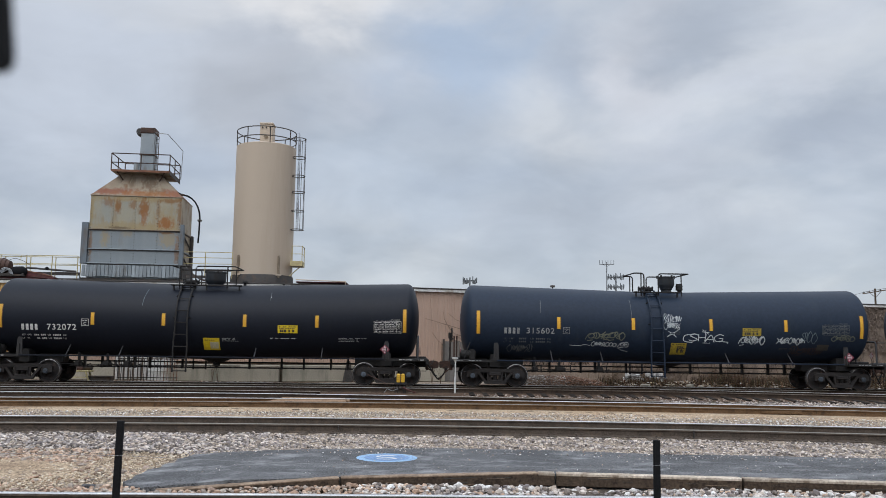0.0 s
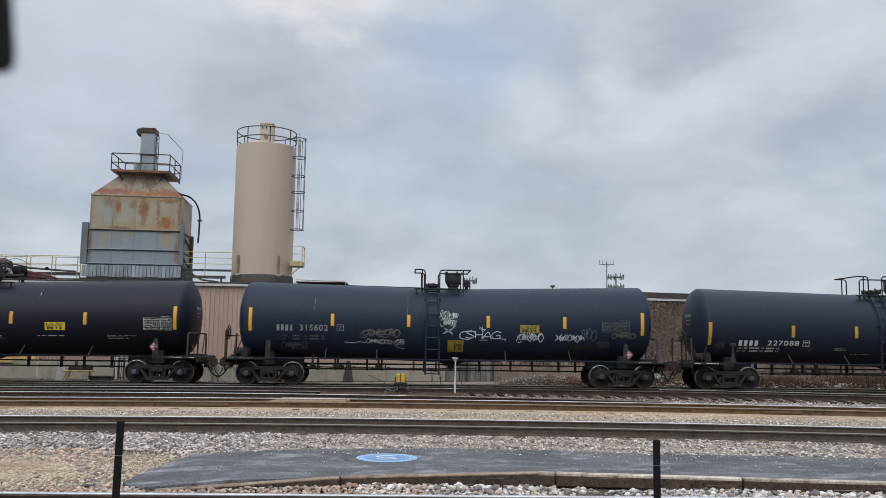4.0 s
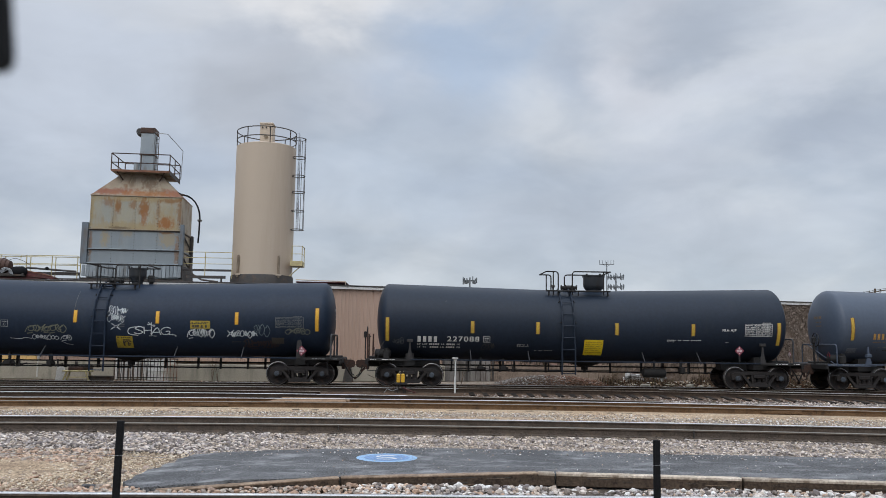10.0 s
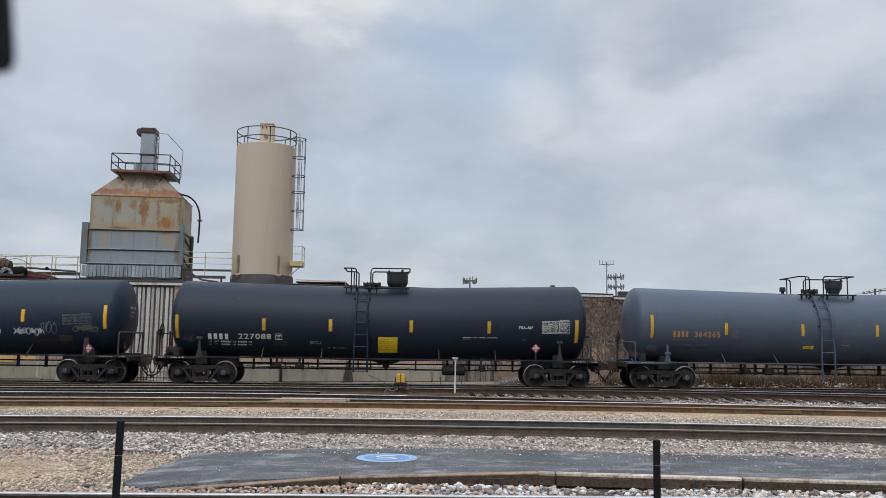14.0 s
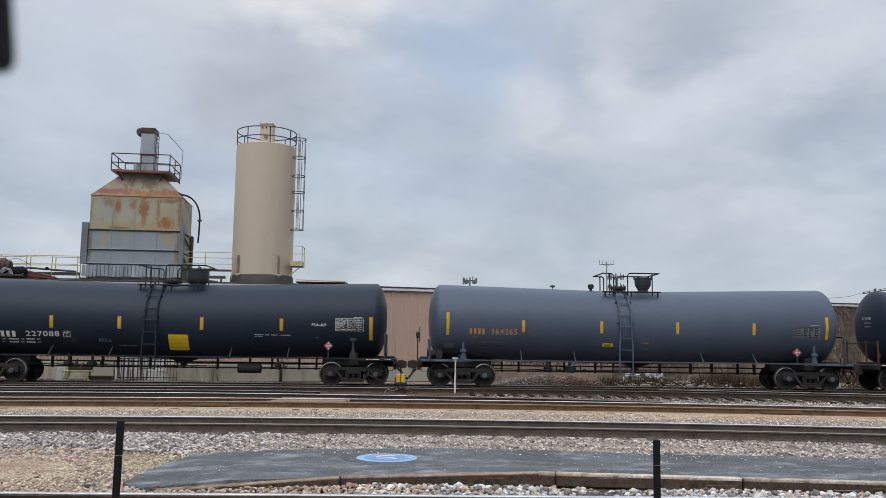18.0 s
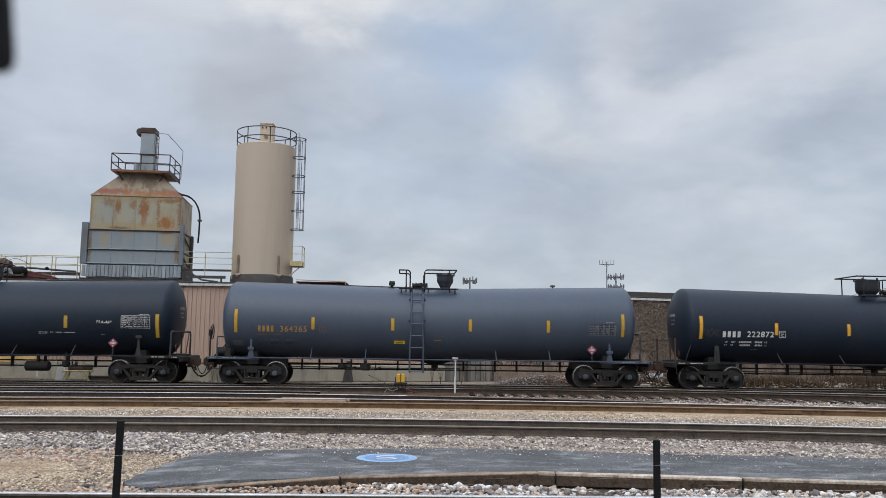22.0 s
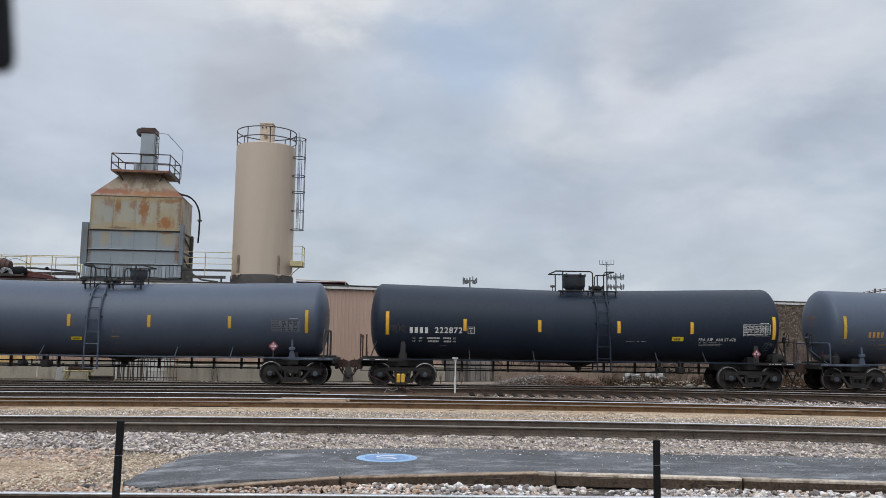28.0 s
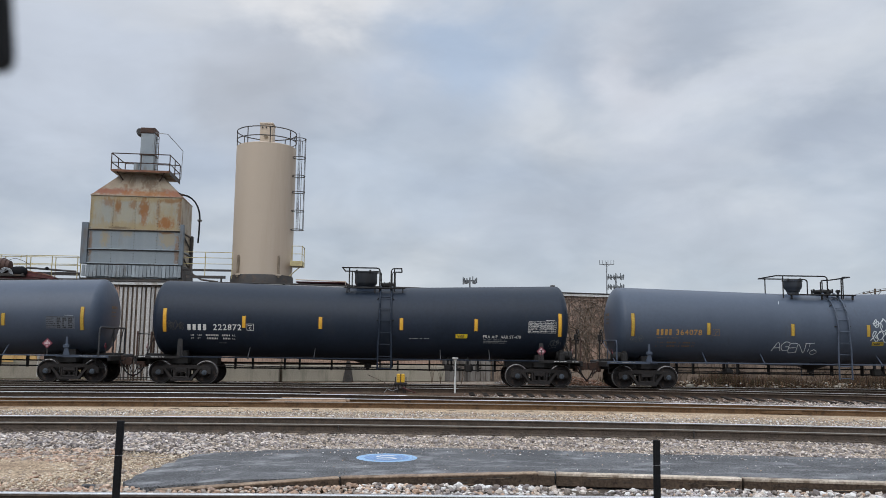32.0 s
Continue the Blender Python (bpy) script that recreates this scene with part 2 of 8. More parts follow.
GREYS = [(0.517, 0.460, 0.421), (0.327, 0.291, 0.276), (0.643, 0.578, 0.526), (0.394, 0.357, 0.342), (0.192, 0.168, 0.159), (0.517, 0.432, 0.364), (0.248, 0.220, 0.216), (0.450, 0.384, 0.332), (0.139, 0.120, 0.110), (0.240, 0.204, 0.179)]
BROWNS = [(0.436, 0.305, 0.223), (0.330, 0.227, 0.165), (0.528, 0.395, 0.305), (0.264, 0.194, 0.153)]
M = {
    "stone": stone_mat("pale limestone ballast", GREYS + BROWNS[:1] + [(0.66, 0.645, 0.63), (0.58, 0.55, 0.52), (0.68, 0.66, 0.64)]),
    "stone_loose": stone_mat("single ballast stones", GREYS + BROWNS[:1] + [(0.66, 0.645, 0.63), (0.58, 0.55, 0.52), (0.68, 0.66, 0.64)], True),
    "stone_grey": stone_mat("grey limestone ballast", GREYS + [(0.31, 0.26, 0.215), (0.16, 0.145, 0.135)]),
    "stone_brown": stone_mat("reddish brown ballast", BROWNS + [(0.30, 0.255, 0.22), (0.36, 0.28, 0.235), (0.42, 0.37, 0.32)]),
    "stone_tan": stone_mat("tan dirty ballast", [(0.44, 0.355, 0.26), (0.53, 0.445, 0.34), (0.35, 0.275, 0.20), (0.60, 0.53, 0.435), (0.26, 0.205, 0.16), (0.49, 0.40, 0.305)]),
    # tones lowered to hold the shade of the train over the heap
    "stone_heap": stone_mat("dirty heaped rubble darkened for train shade", [(0.20, 0.175, 0.155), (0.13, 0.11, 0.10), (0.27, 0.245, 0.225), (0.17, 0.12, 0.095), (0.10, 0.085, 0.075), (0.24, 0.215, 0.195), (0.42, 0.40, 0.38)]),
    "stone_rust": stone_mat("rust-brown heaped rubble", [(0.17, 0.095, 0.065), (0.11, 0.065, 0.048), (0.23, 0.14, 0.10), (0.14, 0.075, 0.05), (0.09, 0.06, 0.048), (0.26, 0.21, 0.175), (0.19, 0.11, 0.075)]),
    "tank_black": mat("black tank paint", (0.006, 0.0085, 0.0155), (0.0078, 0.0106, 0.0185), 0.5, 0, 0.6, 8, 0.03, (0.0125, 0.0145, 0.02), 3, fine_amt=0.12, stain_at=(0.58, 0.8), spec=0.24),
    "tank_navy": mat("faded blue-black tank paint", (0.012, 0.0215, 0.040), (0.0155, 0.026, 0.047), 0.5, 0, 0.6, 8, 0.03, (0.026, 0.036, 0.05), 3, fine_amt=0.12, stain_at=(0.58, 0.8), spec=0.24),
    "tank_dark": mat("charcoal tank paint", (0.0108, 0.0182, 0.0315), (0.0142, 0.0222, 0.038), 0.48, 0, 0.6, 8, 0.03, (0.022, 0.028, 0.036), 3, fine_amt=0.12, stain_at=(0.58, 0.8), spec=0.28),
    "tank_grey": mat("slate grey tank paint", (0.054, 0.071, 0.103), (0.065, 0.084, 0.119), 0.42, 0, 0.6, 8, 0.03, (0.045, 0.046, 0.05), 3, fine_amt=0.06, spec=0.4, stain_at=(0.6, 0.85)),
    "iron": mat("sooty black iron", (0.009, 0.009, 0.0095), (0.015, 0.0135, 0.013), 0.75, 0, 3, 40, 0.2, (0.028, 0.02, 0.016), 1, stain_at=(0.55, 0.75)),
    "truck": mat("grimy cast steel", (0.0145, 0.0128, 0.0130), (0.023, 0.0195, 0.0185), 0.8, 0, 4, 40, 0.3, (0.036, 0.025, 0.019), 1, stain_at=(0.5, 0.75)),
    "wheel": mat("dull wheel steel", (0.0125, 0.011, 0.0115), (0.019, 0.0155, 0.0155), 0.75, 0.1, 3, 30, 0.1, (0.075, 0.05, 0.038)),
    "tread": mat("polished wheel tread", (0.30, 0.30, 0.31), (0.40, 0.40, 0.40), 0.35, 0.9, 3, 30, 0.02),
    "cap": mat("blue-grey axle cap", (0.05, 0.066, 0.088), (0.072, 0.09, 0.112), 0.6, 0, 8, 40, 0.1, (0.04, 0.036, 0.036), 1, 0.5),
    "cradle": mat("dusty dark steel", (0.022, 0.022, 0.024), (0.032, 0.030, 0.030), 0.75, 0, 3, 40, 0.15, (0.045, 0.036, 0.03), 1, stain_at=(0.55, 0.75)),
    "strut": mat("greyed black paint", (0.03, 0.032, 0.036), (0.045, 0.046, 0.05), 0.65, 0, 3, 40, 0.1),
    "dome_black": mat("dark slate valve housing paint", (0.014, 0.018, 0.024), (0.02, 0.025, 0.032), 0.5, 0, 1, 20, 0.05, (0.02, 0.02, 0.022), 3, fine_amt=0.1),
    "coupler": mat("rusty coupler steel", (0.045, 0.024, 0.018), (0.07, 0.037, 0.027), 0.85, 0, 6, 40, 0.3, (0.03, 0.025, 0.022)),
    "stripe": mat("amber reflective stripe", (0.72, 0.40, 0.035), (0.66, 0.36, 0.03), 0.4, 0, 3, 60, 0.02, (0.35, 0.2, 0.05), 1, 0.12, stain_at=(0.6, 0.85)),
    "stripe_yellow": mat("yellow reflective stripe", (0.50, 0.33, 0.045), (0.44, 0.29, 0.04), 0.45, 0, 3, 60, 0.02, (0.28, 0.18, 0.05), 1, 0.1, stain_at=(0.6, 0.85)),
    "stripe_edge": mat("dark stripe border", (0.12, 0.05, 0.012), (0.16, 0.07, 0.015), 0.6, 0, 5, 60, 0.02),
    "white": mat("white stencil paint", (0.72, 0.72, 0.70), (0.60, 0.60, 0.58), 0.7, 0, 4, 60, 0.02, fine_amt=0.5),
    "white_worn": mat("worn white stencil paint", (0.34, 0.35, 0.35), (0.2, 0.21, 0.215), 0.7, 0, 4, 60, 0.02, fine_amt=0.6),
    "gold": mat("orange-yellow stencil paint", (0.44, 0.25, 0.065), (0.34, 0.19, 0.06), 0.7, 0, 4, 60, 0.02, fine_amt=0.5),
    "panel_grey": mat("pale grey stencil paint", (0.34, 0.36, 0.385), (0.26, 0.28, 0.30), 0.7, 0, 4, 60, 0.02, fine_amt=0.5),
    "pad_grey": mat("light slate plate", (0.10, 0.115, 0.14), (0.115, 0.13, 0.155), 0.5, 0, 3, 40, 0.02),
    "pad_dark": mat("matt charcoal plate", (0.020, 0.022, 0.026), (0.026, 0.028, 0.032), 0.7, 0, 3, 40, 0.02),
    "gold_worn": mat("worn orange stencil paint", (0.2, 0.12, 0.06), (0.14, 0.1, 0.065), 0.7, 0, 4, 60, 0.02, fine_amt=0.5),
    "yellow": mat("yellow placard", (0.76, 0.57, 0.02), (0.70, 0.50, 0.02), 0.5, 0, 3, 40, 0.02, (0.45, 0.32, 0.04), stain_at=(0.6, 0.85)),
    "yellow_worn": mat("grimy yellow placard", (0.42, 0.32, 0.03), (0.33, 0.24, 0.03), 0.6, 0, 5, 40, 0.02, (0.15, 0.1, 0.03)),
    "ink": mat("dark printing", (0.04, 0.035, 0.03), (0.05, 0.045, 0.04), 0.6, 0, 5, 40, 0),
    "paper": mat("pale paper patch", (0.6, 0.55, 0.35), (0.5, 0.46, 0.32), 0.7, 0, 5, 40, 0.02),
    "placard_white": mat("faded white placard", (0.62, 0.50, 0.50), (0.55, 0.45, 0.46), 0.5, 0, 5, 40, 0.02),
    "placard_rose": mat("faded rose placard", (0.27, 0.10, 0.125), (0.22, 0.075, 0.10), 0.5, 0, 5, 40, 0.02),
    "red": mat("red placard", (0.20, 0.02, 0.038), (0.17, 0.018, 0.034), 0.5, 0, 5, 40, 0.02),
    "spray_white": mat("white spray paint", (0.62, 0.66, 0.68), (0.45, 0.5, 0.52), 0.7, 0, 6, 60, 0.02),
    "spray_olive": mat("olive spray paint", (0.165, 0.17, 0.125), (0.12, 0.125, 0.095), 0.7, 0, 6, 60, 0.02),
    "spray_faint": mat("faint grey spray paint", (0.14, 0.15, 0.155), (0.09, 0.1, 0.105), 0.7, 0, 6, 60, 0.02),
    "spray_dim": mat("dim brown spray paint", (0.05, 0.047, 0.045), (0.035, 0.035, 0.036), 0.7, 0, 6, 60, 0.02),
    "spray_red": mat("faint maroon spray paint", (0.034, 0.021, 0.024), (0.027, 0.019, 0.022), 0.7, 0, 6, 60, 0.02),
    "spray_blue": mat("faint blue-grey spray paint", (0.13, 0.17, 0.19), (0.1, 0.13, 0.15), 0.7, 0, 6, 60, 0.02),
    "rail_side": mat("rusty brown rail web", (0.0743, 0.0592, 0.0492), (0.108, 0.0863, 0.0706), 0.85, 0, 4, 40, 0.25, (0.139, 0.104, 0.077), spec=0.15),
    "rail_top": mat("shiny rail head", (0.62, 0.62, 0.62), (0.74, 0.74, 0.74), 0.34, 0.8, 2, 60, 0.02),
    "rail_rust": mat("orange-brown rusty rail web", (0.126, 0.0757, 0.0407), (0.174, 0.106, 0.0589), 0.9, 0, 3, 40, 0.25, (0.072, 0.0475, 0.0321), spec=0.15),
    "rail_brown": mat("brown dull rail head", (0.12, 0.092, 0.072), (0.16, 0.125, 0.098), 0.6, 0.2, 2, 60, 0.05, (0.08, 0.055, 0.04)),
    "rail_dark": mat("grimy dark rail web", (0.048, 0.035, 0.0278), (0.0744, 0.0531, 0.0396), 0.85, 0, 4, 40, 0.25, (0.036, 0.0271, 0.0225), spec=0.15),
    "signal_yellow": mat("orange-yellow box paint", (0.68, 0.40, 0.03), (0.60, 0.35, 0.03), 0.5, 0, 3, 40, 0.02, (0.3, 0.2, 0.04), stain_at=(0.6, 0.8)),
    "rail_mid": mat("half-polished rail head", (0.36, 0.345, 0.33), (0.44, 0.43, 0.41), 0.42, 0.6, 2, 60, 0.03),
    "rail_dull": mat("dull rail head", (0.2, 0.18, 0.155), (0.26, 0.235, 0.2), 0.5, 0.5, 2, 60, 0.05),
    "tie": mat("weathered creosoted timber", (0.06, 0.0452, 0.0342), (0.108, 0.0825, 0.0621), 0.9, 0, 3, 30, 0.4, (0.192, 0.158, 0.128), 1, 0.3, spec=0.15),
    "tie_dark": mat("black creosoted timber", (0.0144, 0.0113, 0.00963), (0.024, 0.0192, 0.0161), 0.85, 0, 3, 30, 0.4, (0.06, 0.0475, 0.0375), 1, 0.3, spec=0.15),
    "plank": mat("grey-brown crossing timber", (0.24, 0.153, 0.091), (0.312, 0.203, 0.128), 0.9, 0, 3, 30, 0.3, (0.108, 0.0735, 0.0481), 1, 0.2, spec=0.15),
    "gravel": mat("pale limestone ballast", (0.332, 0.277, 0.223), (0.262, 0.22, 0.184), 0.95, 0, 0.9, 24, 0.8, (0.198, 0.153, 0.116), fine_amt=0.8, spec=0.15),
    "dirt": mat("tan gravelly dirt", (0.331, 0.241, 0.161), (0.422, 0.325, 0.228), 0.95, 0, 1.2, 26, 0.8, (0.205, 0.146, 0.102), fine_amt=0.75, spec=0.15),
    "dirt_orange": mat("orange sandy dirt", (0.384, 0.271, 0.173), (0.431, 0.339, 0.244), 0.95, 0, 1.6, 26, 0.8, (0.233, 0.175, 0.128), fine_amt=0.7, along=3.0, spec=0.15),
    "asphalt": mat("worn grey asphalt", (0.0939, 0.095, 0.0994), (0.149, 0.15, 0.155), 0.9, 0, 1.1, 45, 0.8, (0.343, 0.346, 0.354), 1, stain_at=(0.52, 0.72), fine_amt=0.85, along=1.5, spec=0.15),
    # dark face and pale top: wear, plus overhead light put into the colour
    "timber": mat("weathered edge timber darkened as shaded face", (0.066, 0.0475, 0.0353), (0.106, 0.0768, 0.0556), 0.9, 0, 6, 30, 0.6, (0.036, 0.0271, 0.0214), 1, 0.15, stain_at=(0.54, 0.64), along=9.0, spec=0.15),
    "timber_top": mat("bleached timber top in a lit tone", (0.576, 0.497, 0.412), (0.432, 0.362, 0.289), 0.9, 0, 2, 30, 0.4, (0.204, 0.158, 0.118), 1, 0.15, spec=0.15),
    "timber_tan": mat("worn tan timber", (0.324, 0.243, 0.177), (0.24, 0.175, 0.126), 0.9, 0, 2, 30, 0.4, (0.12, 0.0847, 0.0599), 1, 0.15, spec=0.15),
    "sign_seam": mat("pale seam filler", (0.24, 0.245, 0.25), (0.17, 0.175, 0.18), 0.9, 0, 6, 40, 0.1),
    "sign_blue": mat("blue ground paint", (0.14, 0.25, 0.46), (0.19, 0.31, 0.51), 0.8, 0, 4, 40, 0.1, (0.2, 0.26, 0.34)),
    "sign_pale": mat("pale blue ground paint", (0.30, 0.47, 0.66), (0.26, 0.42, 0.62), 0.8, 0, 4, 40, 0.1, (0.2, 0.28, 0.38)),
    "bed": mat("dark oil-stained track bed", (0.0816, 0.052, 0.0353), (0.12, 0.0768, 0.0503), 0.95, 0, 0.8, 24, 0.7, (0.054, 0.0373, 0.0278), fine_amt=0.7, spec=0.15),
    # the dark tone stands in for shade in the gaps between stones
    "grit": mat("grit dark as shaded gaps", (0.078, 0.0621, 0.0503), (0.12, 0.0972, 0.0781), 0.95, 0, 1.5, 30, 0.8, (0.054, 0.0429, 0.0342), fine_amt=0.7, spec=0.15),
    "grit_pale": mat("beige stone grit", (0.324, 0.266, 0.214), (0.246, 0.201, 0.163), 0.95, 0, 1.5, 30, 0.8, (0.156, 0.124, 0.0995), fine_amt=0.8, spec=0.15),
    "bed_rust": mat("rust-stained track bed", (0.228, 0.141, 0.0803), (0.312, 0.203, 0.123), 0.95, 0, 0.8, 24, 0.7, (0.12, 0.0791, 0.0535), fine_amt=0.7, along=3.0, spec=0.15),
    "rust_red": mat("rust-red plate edge", (0.17, 0.07, 0.042), (0.24, 0.12, 0.075), 0.85, 0, 2, 20, 0.1, (0.08, 0.045, 0.032)),
    "stone_dark": mat("oil-stained ballast stones", (0.102, 0.0746, 0.0567), (0.066, 0.0475, 0.0364), 0.95, 0, 1, 30, 0.3, (0.24, 0.203, 0.171), 1, 0.5, True, stain_at=(0.6, 0.75), spec=0.15),
    "post": mat("black plastic post", (0.005, 0.0055, 0.007), (0.008, 0.0085, 0.010), 0.8, 0, 4, 40, 0.05, spec=0.2),
    "cable": mat("pale steel cable", (0.22, 0.23, 0.24), (0.28, 0.28, 0.3), 0.5, 0.4, 4, 40, 0),
    "steel": mat("galvanised steel", (0.33, 0.35, 0.37), (0.4, 0.42, 0.44), 0.5, 0.4, 3, 40, 0.05, (0.25, 0.24, 0.22)),
    "siding": mat("tan ribbed siding", (0.49, 0.35, 0.275), (0.44, 0.305, 0.238), 0.6, 0, 0.5, 20, 0.06, (0.33, 0.205, 0.15), 7, 0.04, stain_at=(0.55, 0.78), fine_amt=0.05),
    "siding_pale": mat("peeling whitish boards", (0.52, 0.505, 0.48), (0.40, 0.385, 0.37), 0.75, 0, 1.2, 20, 0.1, (0.2, 0.165, 0.14), 6, 0.25, stain_at=(0.52, 0.70), fine_amt=0.2),
    "boards_grey": mat("weathered grey boards", (0.17, 0.155, 0.14), (0.25, 0.235, 0.22), 0.85, 0, 1.2, 20, 0.2, (0.10, 0.085, 0.075), 5, 0.3, fine_amt=0.2),
    "dome_grey": mat("dark slate housing paint", (0.024, 0.031, 0.043), (0.032, 0.040, 0.053), 0.5, 0, 1, 20, 0.05, (0.02, 0.02, 0.022), 3, fine_amt=0.1),
    "siding_yellow": mat("orange-yellow ribbed siding", (0.80, 0.53, 0.22), (0.74, 0.48, 0.19), 0.6, 0, 0.5, 20, 0.06, (0.6, 0.38, 0.17), 4, 0.04, stain_at=(0.58, 0.85), fine_amt=0.05),
    "coping": mat("white painted roof coping", (0.66, 0.66, 0.64), (0.58, 0.58, 0.56), 0.6, 0, 1, 20, 0.05, (0.4, 0.36, 0.31), 3),
    "roof": mat("dark roof edge", (0.05, 0.045, 0.043), (0.075, 0.066, 0.06), 0.85, 0, 1, 20, 0.1),
    "brown_wall": mat("brown weathered wall", (0.20, 0.15, 0.115), (0.265, 0.205, 0.16), 0.9, 0, 1.2, 20, 0.4, (0.11, 0.085, 0.068), 2, 0.1),
    "concrete": mat("stained concrete wall", (0.40, 0.36, 0.29), (0.34, 0.31, 0.255), 0.9, 0, 0.8, 20, 0.25, (0.17, 0.18, 0.14), 5, stain_at=(0.52, 0.72), fine_amt=0.12),
    "silo": mat("beige silo paint", (0.515, 0.425, 0.335), (0.485, 0.40, 0.315), 0.65, 0, 0.3, 60, 0.02, (0.41, 0.315, 0.235), 12, fine_amt=0.06, stain_at=(0.54, 0.8)),
    "rusty_blue": mat("blue-grey sheet metal gone to rust", (0.285, 0.31, 0.30), (0.37, 0.335, 0.245), 0.75, 0.1, 0.8, 20, 0.12, (0.30, 0.21, 0.105), 3.0, stain_at=(0.52, 0.66), fine_amt=0.15, spots=(
        (0.2, 7.85, 3.2, 0.30, (0.36, 0.28, 0.15), 0.8), (0.0, 9.5, 3.0, 0.16, (0.36, 0.28, 0.15), 0.8), (1.7, 8.3, 0.7, 0.8, (0.36, 0.28, 0.15), 0.6), (1.63, 8.15, 0.42, 0.36, (0.30, 0.125, 0.04), 0.95), (0.42, 9.02, 0.30, 0.55, (0.24, 0.115, 0.042), 0.9), (0.45, 8.6, 0.18, 0.75, (0.30, 0.125, 0.04), 0.65),
        (-0.98, 9.04, 0.16, 0.45, (0.24, 0.115, 0.042), 0.9), (-1.5, 9.3, 0.34, 0.30, (0.24, 0.115, 0.042), 0.6), (-0.2, 9.2, 0.2, 0.28, (0.24, 0.115, 0.042), 0.7), (1.85, 9.42, 0.6, 0.14, (0.24, 0.115, 0.042), 0.8), (1.2, 8.9, 0.12, 0.7, (0.24, 0.115, 0.042), 0.5),
        (-0.8, 7.84, 0.6, 0.09, (0.11, 0.075, 0.05), 0.7), (-2.38, 8.9, 0.14, 0.9, (0.36, 0.28, 0.15), 0.9), (2.38, 8.7, 0.14, 1.0, (0.24, 0.115, 0.042), 0.7))),
    "rusty_blue_clean": mat("blue-grey sheet metal with rust streaks", (0.21, 0.245, 0.27), (0.27, 0.30, 0.315), 0.65, 0.1, 0.6, 20, 0.08, (0.20, 0.175, 0.14), 4, stain_at=(0.56, 0.74), fine_amt=0.12, spots=(
        (-1.6, 7.25, 0.22, 0.5, (0.34, 0.27, 0.16), 0.75), (1.8, 7.25, 0.5, 0.45, (0.34, 0.27, 0.16), 0.7), (1.7, 7.62, 0.4, 0.08, (0.22, 0.11, 0.045), 0.8), (-0.4, 7.5, 0.3, 0.2, (0.34, 0.27, 0.16), 0.5), (-2.35, 6.9, 0.1, 0.9, (0.22, 0.11, 0.045), 0.7), (2.3, 6.6, 0.12, 0.9, (0.22, 0.11, 0.045), 0.7))),
    "column_blue": mat("slate-blue column paint", (0.135, 0.165, 0.195), (0.175, 0.205, 0.23), 0.65, 0.1, 0.8, 20, 0.08, (0.13, 0.10, 0.075), 4, stain_at=(0.56, 0.74), fine_amt=0.12),
    "rust": mat("rusty plate", (0.285, 0.225, 0.165), (0.31, 0.275, 0.215), 0.85, 0.05, 1.2, 20, 0.1, (0.20, 0.115, 0.065), 1.6, stain_at=(0.5, 0.66), fine_amt=0.15, spots=(
        (-1.5, 9.92, 1.5, 0.2, (0.23, 0.075, 0.045), 0.8), (2.0, 9.85, 0.7, 0.26, (0.23, 0.075, 0.045), 0.8), (0.4, 9.8, 1.6, 0.16, (0.30, 0.125, 0.04), 0.7), (0.3, 10.75, 1.1, 0.25, (0.24, 0.205, 0.165), 0.7), (0.6, 10.5, 0.4, 0.4, (0.13, 0.085, 0.055), 0.7), (-0.4, 10.6, 0.2, 0.4, (0.13, 0.085, 0.055), 0.6))),
    "rusty_side": mat("beige side plate with rust", (0.42, 0.36, 0.265), (0.34, 0.31, 0.26), 0.75, 0.05, 0.9, 20, 0.15, (0.20, 0.11, 0.055), 2.5, stain_at=(0.49, 0.64), fine_amt=0.15),
    "rust_side": mat("brown rusted side plate", (0.21, 0.16, 0.11), (0.30, 0.25, 0.19), 0.85, 0.05, 1.0, 20, 0.2, (0.11, 0.075, 0.05), 3),
    "dark_steel": mat("dark weathered steel", (0.045, 0.043, 0.043), (0.075, 0.066, 0.06), 0.75, 0.1, 2, 30, 0.15, (0.1, 0.065, 0.045)),
    "stack": mat("blue-grey stack metal", (0.235, 0.28, 0.32), (0.31, 0.345, 0.37), 0.6, 0.15, 1, 20, 0.05, (0.15, 0.12, 0.095), 4, stain_at=(0.54, 0.72), fine_amt=0.1),
    "skirt": mat("peeling pale blue corrugated sheet", (0.30, 0.335, 0.36), (0.24, 0.275, 0.30), 0.7, 0.1, 1.5, 20, 0.1, (0.13, 0.125, 0.12), 5, 0.22, fine_amt=0.1),
    "yellow_rail": mat("yellow railing paint", (0.53, 0.445, 0.215), (0.44, 0.375, 0.2), 0.6, 0, 3, 40, 0.05, (0.3, 0.25, 0.16)),
    "maroon": mat("maroon machine paint", (0.07, 0.014, 0.015), (0.10, 0.021, 0.021), 0.6, 0, 2, 30, 0.1, (0.09, 0.045, 0.035)),
    "motor": mat("rust-brown motor casing", (0.035, 0.018, 0.013), (0.075, 0.036, 0.025), 0.7, 0, 3, 30, 0.2, (0.15, 0.075, 0.05), stain_at=(0.56, 0.7)),
    "leaf_dry": mat("dry brown ivy", (0.185, 0.14, 0.112), (0.225, 0.175, 0.14), 0.95, 0, 0.7, 30, 0, (0.13, 0.096, 0.076), 2, 0.15, True),
    "vine": mat("bare brown vine stems", (0.10, 0.072, 0.05), (0.15, 0.11, 0.08), 0.95, 0, 3, 30, 0.1, None, 1, 0.4, True),
